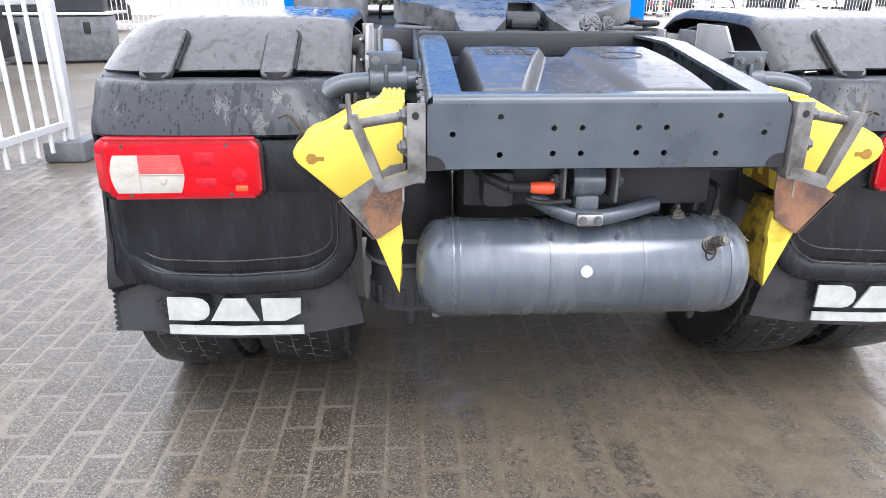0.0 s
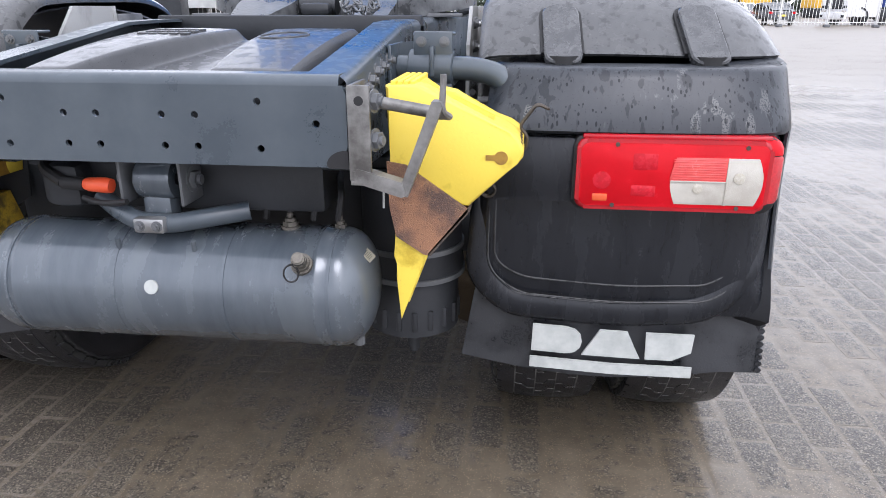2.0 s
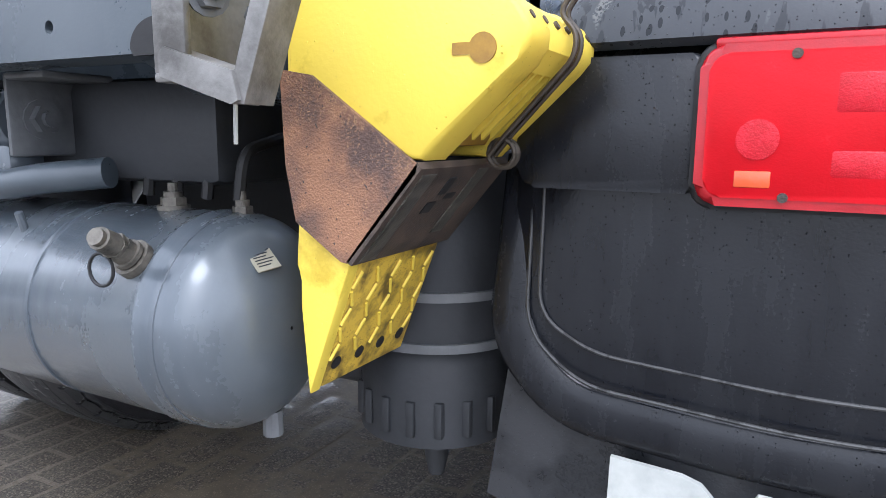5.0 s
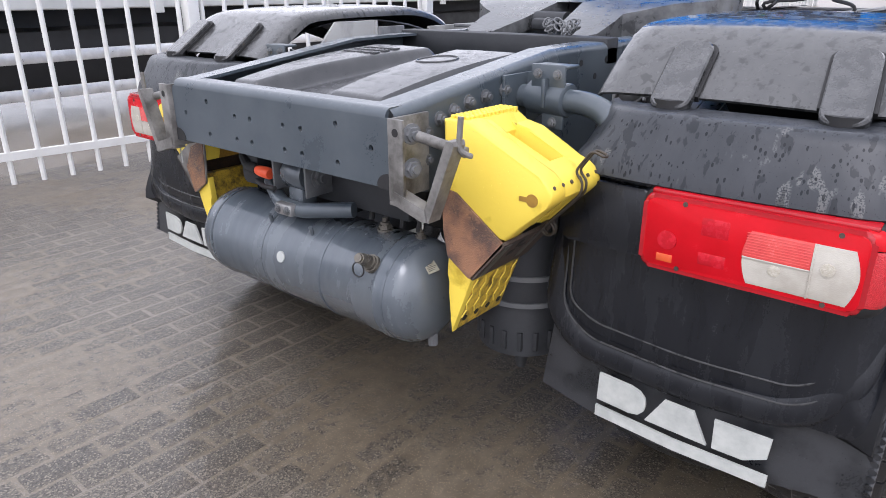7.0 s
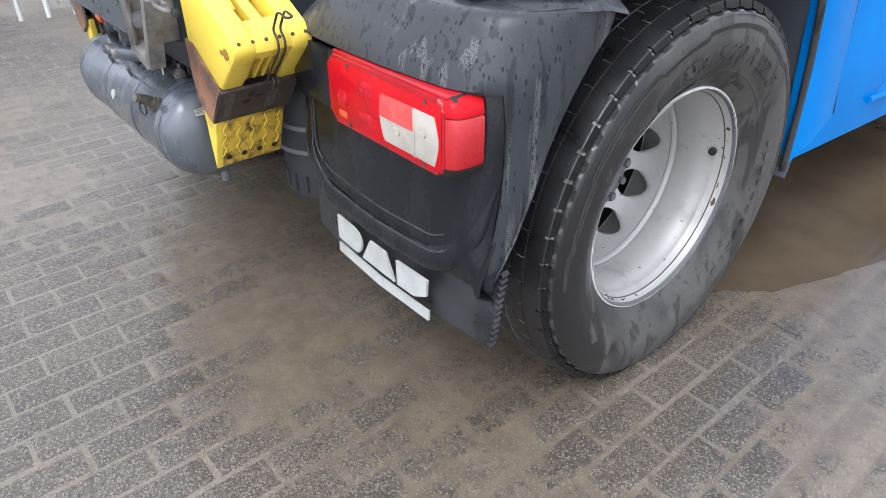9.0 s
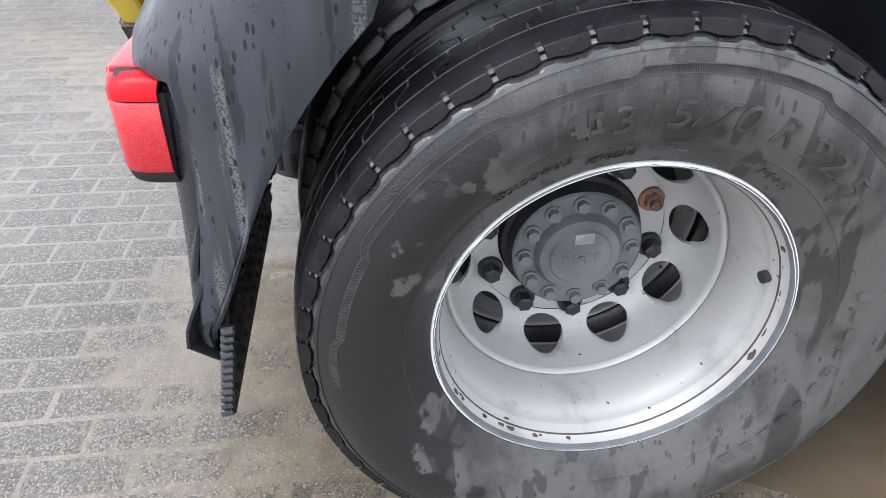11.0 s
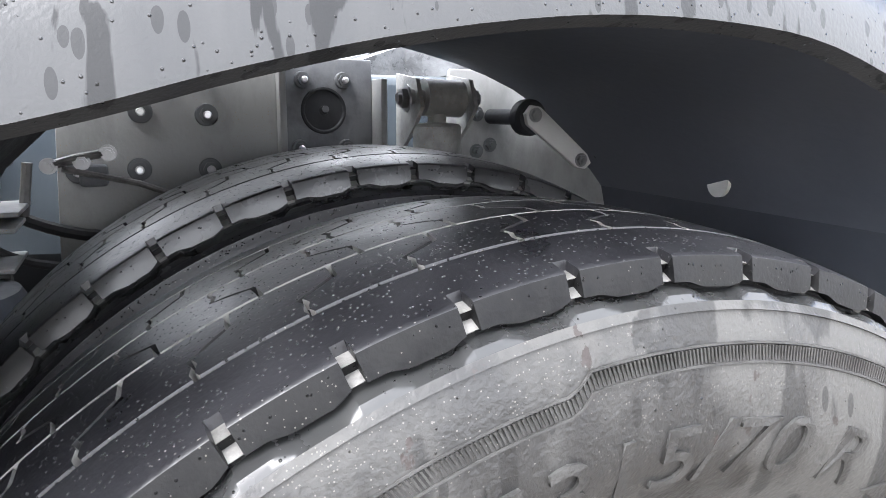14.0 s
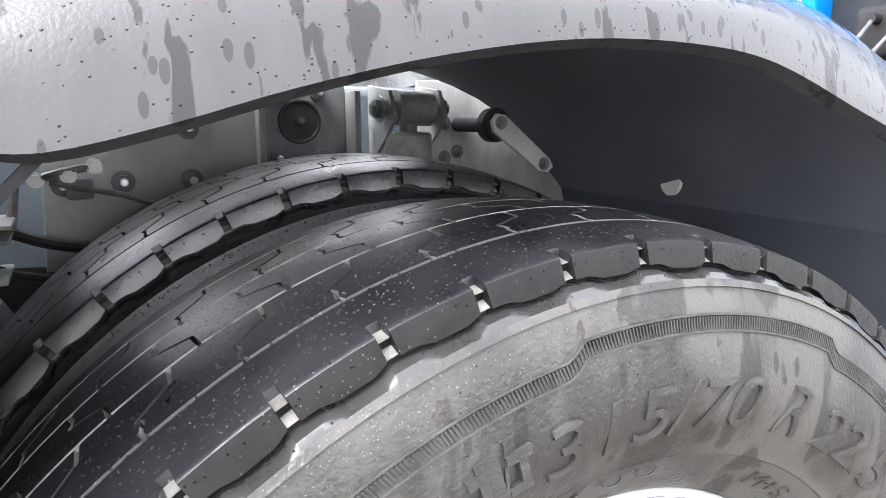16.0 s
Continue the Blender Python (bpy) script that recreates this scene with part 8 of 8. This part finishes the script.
def covered_trailer(x, y):
    t = thing("covered_trailer", "trailer with a dark blue tarpaulin", "trailer", "parked trailers")
    part("tarpaulin", box(B(), (0, 0, 1.1), (13, 2.5, 3.9), 0.08), M_BLUETARP, t)
    part("bed", box(B(), (0, 0.1, 0.8), (13, 2.4, 1.1), 0.03), M_DARK, t)
    for k in range(8):
        part("strap", box(B(), (0.8 + 1.6 * k, -0.02, 0.95), (0.87 + 1.6 * k, 0.0, 3.7), 0.005), M_FRAMED, t)
    for k in range(3):
        w = B()
        lathe(w, [(-0.15, 0.2), (-0.15, 0.5), (0.15, 0.5), (0.15, 0.2)], (9 + 1.3 * k, 0.3, 0.5), 1, 24)
        part("wheel", w, M_TYRE, t)
    t.location = (x, y, 0)


covered_trailer(30, 62)


def digger(x, y, rot):
    t = thing("excavator", "yellow excavator in the far yard", "excavator", "far machines")
    part("undercarriage", box(B(), (-1.6, -1.2, 0), (1.6, 1.2, 0.9), 0.25, 3), M_DARK, t)
    part("house", box(B(), (-1.8, -1.2, 1.0), (1.2, 1.2, 2.1), 0.12, 3), M_MACHINE, t)
    part("cab", box(B(), (0.2, -1.2, 1.1), (1.4, -0.1, 2.9), 0.1, 3), M_GLASS, t)
    part("boom", prism(B(), [(0.8, 1.7), (1.2, 1.6), (3.2, 4.0), (5.2, 3.2), (5.3, 3.6), (3.2, 4.6)], 0.1, 0.6, axis=1, bevel=0.05), M_MACHINE, t)
    part("stick", prism(B(), [(5.0, 3.5), (5.4, 3.6), (4.6, 1.0), (4.3, 1.0)], 0.15, 0.55, axis=1, bevel=0.04), M_MACHINE, t)
    part("bucket", prism(B(), [(4.2, 1.1), (4.8, 1.0), (4.6, 0.2), (3.8, 0.3)], -0.2, 0.9, axis=1, bevel=0.05), M_DARK, t)
    t.matrix_world = Matrix.Translation((x, y, 0)) @ Matrix.Rotation(radians(rot), 4, "Z")


for k, (x, y, r) in enumerate(((18, 78, 10), (25, 80, 170), (33, 82, 20), (43, 80, 160), (10, 80, 30))):
    digger(x, y, r)


def tree(x, y, h, seed):
    rnd = random.Random(seed)
    t = thing("tree", "broad green tree beyond the yard", "tree", "trees beyond the yard")
    bm = B()
    tube(bm, [(0, 0, 0), (0.1, 0, h * 0.3), (0.0, 0.1, h * 0.7)], [0.3, 0.22, 0.08], 8)
    for k in range(6):
        a = rnd.uniform(0, 6.28)
        z = h * rnd.uniform(0.25, 0.5)
        tube(bm, [(0.05, 0, z), (math.cos(a) * h * 0.2, math.sin(a) * h * 0.2, z + h * 0.22)], [0.12, 0.03], 6)
    part("trunk", bm, M_BARK, t)
    bm = B()
    for k in range(4200):
        a, b = rnd.uniform(0, 6.283), rnd.uniform(-1, 1)
        r = h * 0.34 * rnd.uniform(0.45, 1.0) * (1 + 0.25 * math.sin(3 * a + seed))
        c = Vector((r * math.cos(a) * math.sqrt(1 - b * b), r * math.sin(a) * math.sqrt(1 - b * b), h * 0.62 + b * h * 0.36))
        u = Vector((rnd.gauss(0, 1), rnd.gauss(0, 1), rnd.gauss(0, 1))).normalized()
        w = u.orthogonal().normalized()
        s = h * rnd.uniform(0.012, 0.027)
        bm.faces.new([bm.verts.new(c + u * s), bm.verts.new(c + w * s * 0.7), bm.verts.new(c - u * s), bm.verts.new(c - w * s * 0.7)])
    part("crown", bm, M_LEAF, t)
    t.location = (x, y, 0)


for k, (x, y, h) in enumerate(((8, 108, 8), (17, 112, 8.5), (26, 108, 9), (34, 110, 10), (41, 107, 11), (49, 109, 11), (58, 106, 12), (67, 108, 11), (-2, 114, 8), (76, 106, 11))):
    tree(x, y, h, k)


def hedge():
    """Belt of shrubs below the far trees."""
    rnd = random.Random(21)
    bm = B()
    for k in range(9000):
        x = rnd.uniform(-15, 90)
        top = 4.2 + 1.3 * math.sin(x * 0.5) + 0.8 * math.sin(x * 1.7)
        c = Vector((x, 104 + rnd.uniform(-1.5, 1.5), rnd.uniform(0, top)))
        u = Vector((rnd.gauss(0, 1), rnd.gauss(0, 1), rnd.gauss(0, 1))).normalized()
        w = u.orthogonal().normalized()
        q = rnd.uniform(0.25, 0.5)
        bm.faces.new([bm.verts.new(c + u * q), bm.verts.new(c + w * q * 0.7), bm.verts.new(c - u * q), bm.verts.new(c - w * q * 0.7)])
    tagged(part("hedge", bm, M_LEAFD), "dark green belt of shrubs beyond the yard", "hedge", kind="stuff")


hedge()


def lamp_post(x, y):
    t = thing("street_lamp", "tall grey yard lamp post", "street lamp")
    bm = B()
    tube(bm, [(0, 0, 0), (0, 0, 9.5)], [0.1, 0.06], 10)
    part("pole", bm, M_FRAMED, t)
    bm = B()
    box(bm, (-0.1, -0.5, 9.45), (0.1, 0.5, 9.55), 0.03)
    part("head", bm, M_FRAMED, t)
    t.location = (x, y, 0)


lamp_post(-30, 36)


# ---- puddles ----
POOLS = []


def puddle(cx, cy, rx, ry, seed, z=0.0004):
    POOLS.append((cx, cy, rx, ry))
    rnd = random.Random(seed)
    ph = [rnd.uniform(0, 6.28) for _ in range(2)]
    waves = [(f, rnd.uniform(0, 6.28)) for f in (5, 8, 11, 17, 23, 37, 59, 83, 121, 160)]
    bm = B()
    n = 420
    pts = []
    for k in range(n):
        a = 2 * math.pi * k / n
        w = 1 + 0.09 * math.sin(2 * a + ph[0]) + 0.06 * math.sin(3 * a + ph[1]) + sum(0.05 / f ** 0.75 * math.sin(f * a + p) for f, p in waves)
        pts.append(bm.verts.new((cx + rx * w * math.cos(a), cy + ry * w * math.sin(a), z)))
    bm.faces.new(pts)
    tagged(part("puddle", bm, M_WATER), "shallow brown rain puddle on the paving", "puddle", kind="structure")


puddle(0.74, 3.1, 0.78, 2.2, 3)


# ---- no more than two levels of parts under the truck ----
def flatten(top):
    for ob in list(top.children_recursive):
        chain = [ob]
        while chain[-1].parent is not None and chain[-1].parent is not top:
            chain.append(chain[-1].parent)
        if len(chain) > 2:
            m = Matrix.Identity(4)
            for o in chain[-2::-1]:
                m = m @ o.matrix_basis
            keep.append((ob, chain[-1], m))


keep = []
flatten(truck)
for ob, holder, m in keep:
    ob.parent = holder
    ob.matrix_parent_inverse = Matrix.Identity(4)
    ob.matrix_basis = m


# ---- paving blocks round the truck ----
def paving():
    rnd = random.Random(11)
    W, L, J = 0.106, 0.217, 0.010

    def soften(me):
        """Rounded, worn arrises."""
        me.polygons.foreach_set("use_smooth", [True] * len(me.polygons))
        me.set_sharp_from_angle(angle=radians(30))
        me.materials.append(M_BRICK)
        return me

    def mesh(w, l, seed):
        r = random.Random(seed)
        bm = B()
        x, y, c = w / 2 - J / 2, l / 2 - J / 2, 0.014
        top = [bm.verts.new((sx * (x - c) + r.uniform(-0.002, 0.002), sy * (y - c) + r.uniform(-0.002, 0.002), 0)) for sx, sy in ((-1, -1), (1, -1), (1, 1), (-1, 1))]
        low = [bm.verts.new((sx * x, sy * y, -0.0014)) for sx, sy in ((-1, -1), (1, -1), (1, 1), (-1, 1))]
        bot = [bm.verts.new((sx * x, sy * y, -0.03)) for sx, sy in ((-1, -1), (1, -1), (1, 1), (-1, 1))]
        bm.faces.new(top)
        for a, b in ((low, top), (bot, low)):
            for k in range(4):
                bm.faces.new((a[k], a[(k + 1) % 4], b[(k + 1) % 4], b[k]))
        me = bpy.data.meshes.new("paving_block")
        bm.to_mesh(me)
        bm.free()
        return soften(me)

    kinds = [mesh(W, L, k) for k in range(5)]
    rest_v, rest_f = [], []
    near = []
    for i in range(-75, 76):
        off = (0.5 if i % 2 else 0.0) + rnd.uniform(-0.03, 0.03)
        for j in range(-22, 46):
            x, y = i * W - 0.131, (j + off) * L + 0.037
            if -4.2 < x < 6.5 and -3.6 < y < 9:
                near.append((x, y))
    near.sort(key=lambda p: math.hypot(p[0] - 1.2, p[1] + 0.1))
    for k, (x, y) in enumerate(near):
        dz, tx, ty = rnd.uniform(-0.0010, 0.0003), rnd.uniform(-0.003, 0.003), rnd.uniform(-0.003, 0.003)
        for cx, cy, rx, ry in POOLS:
            dz -= 0.003 * max(0.0, 1.0 - ((x - cx) / rx) ** 2 - ((y - cy) / ry) ** 2)
        if k < 300:
            o = new("paving_block", kinds[k % 5])
            o.parent = GROUND
            o.matrix_local = Matrix.Translation((x, y, dz)) @ Euler((tx, ty, 0)).to_matrix().to_4x4()
        else:
            hx, hy, c = W / 2 - J / 2, L / 2 - J / 2, 0.014
            b = len(rest_v)
            for q, z in ((c, 0), (0, -0.0014), (0, -0.025)):
                for sx, sy in ((-1, -1), (1, -1), (1, 1), (-1, 1)):
                    px, py = sx * (hx - q), sy * (hy - q)
                    rest_v.append((x + px, y + py, dz + z + px * ty + py * tx))
            rest_f.append((b, b + 1, b + 2, b + 3))
            for m in (0, 4):
                for e in range(4):
                    rest_f.append((b + m + 4 + e, b + m + 4 + (e + 1) % 4, b + m + (e + 1) % 4, b + m + e))
    me = bpy.data.meshes.new("paving_blocks")
    me.from_pydata(rest_v, [], rest_f)
    o = new("paving_blocks", soften(me))
    o.parent = GROUND
    tagged(o, "weathered grey-brown concrete block paving", kind="stuff")


paving()
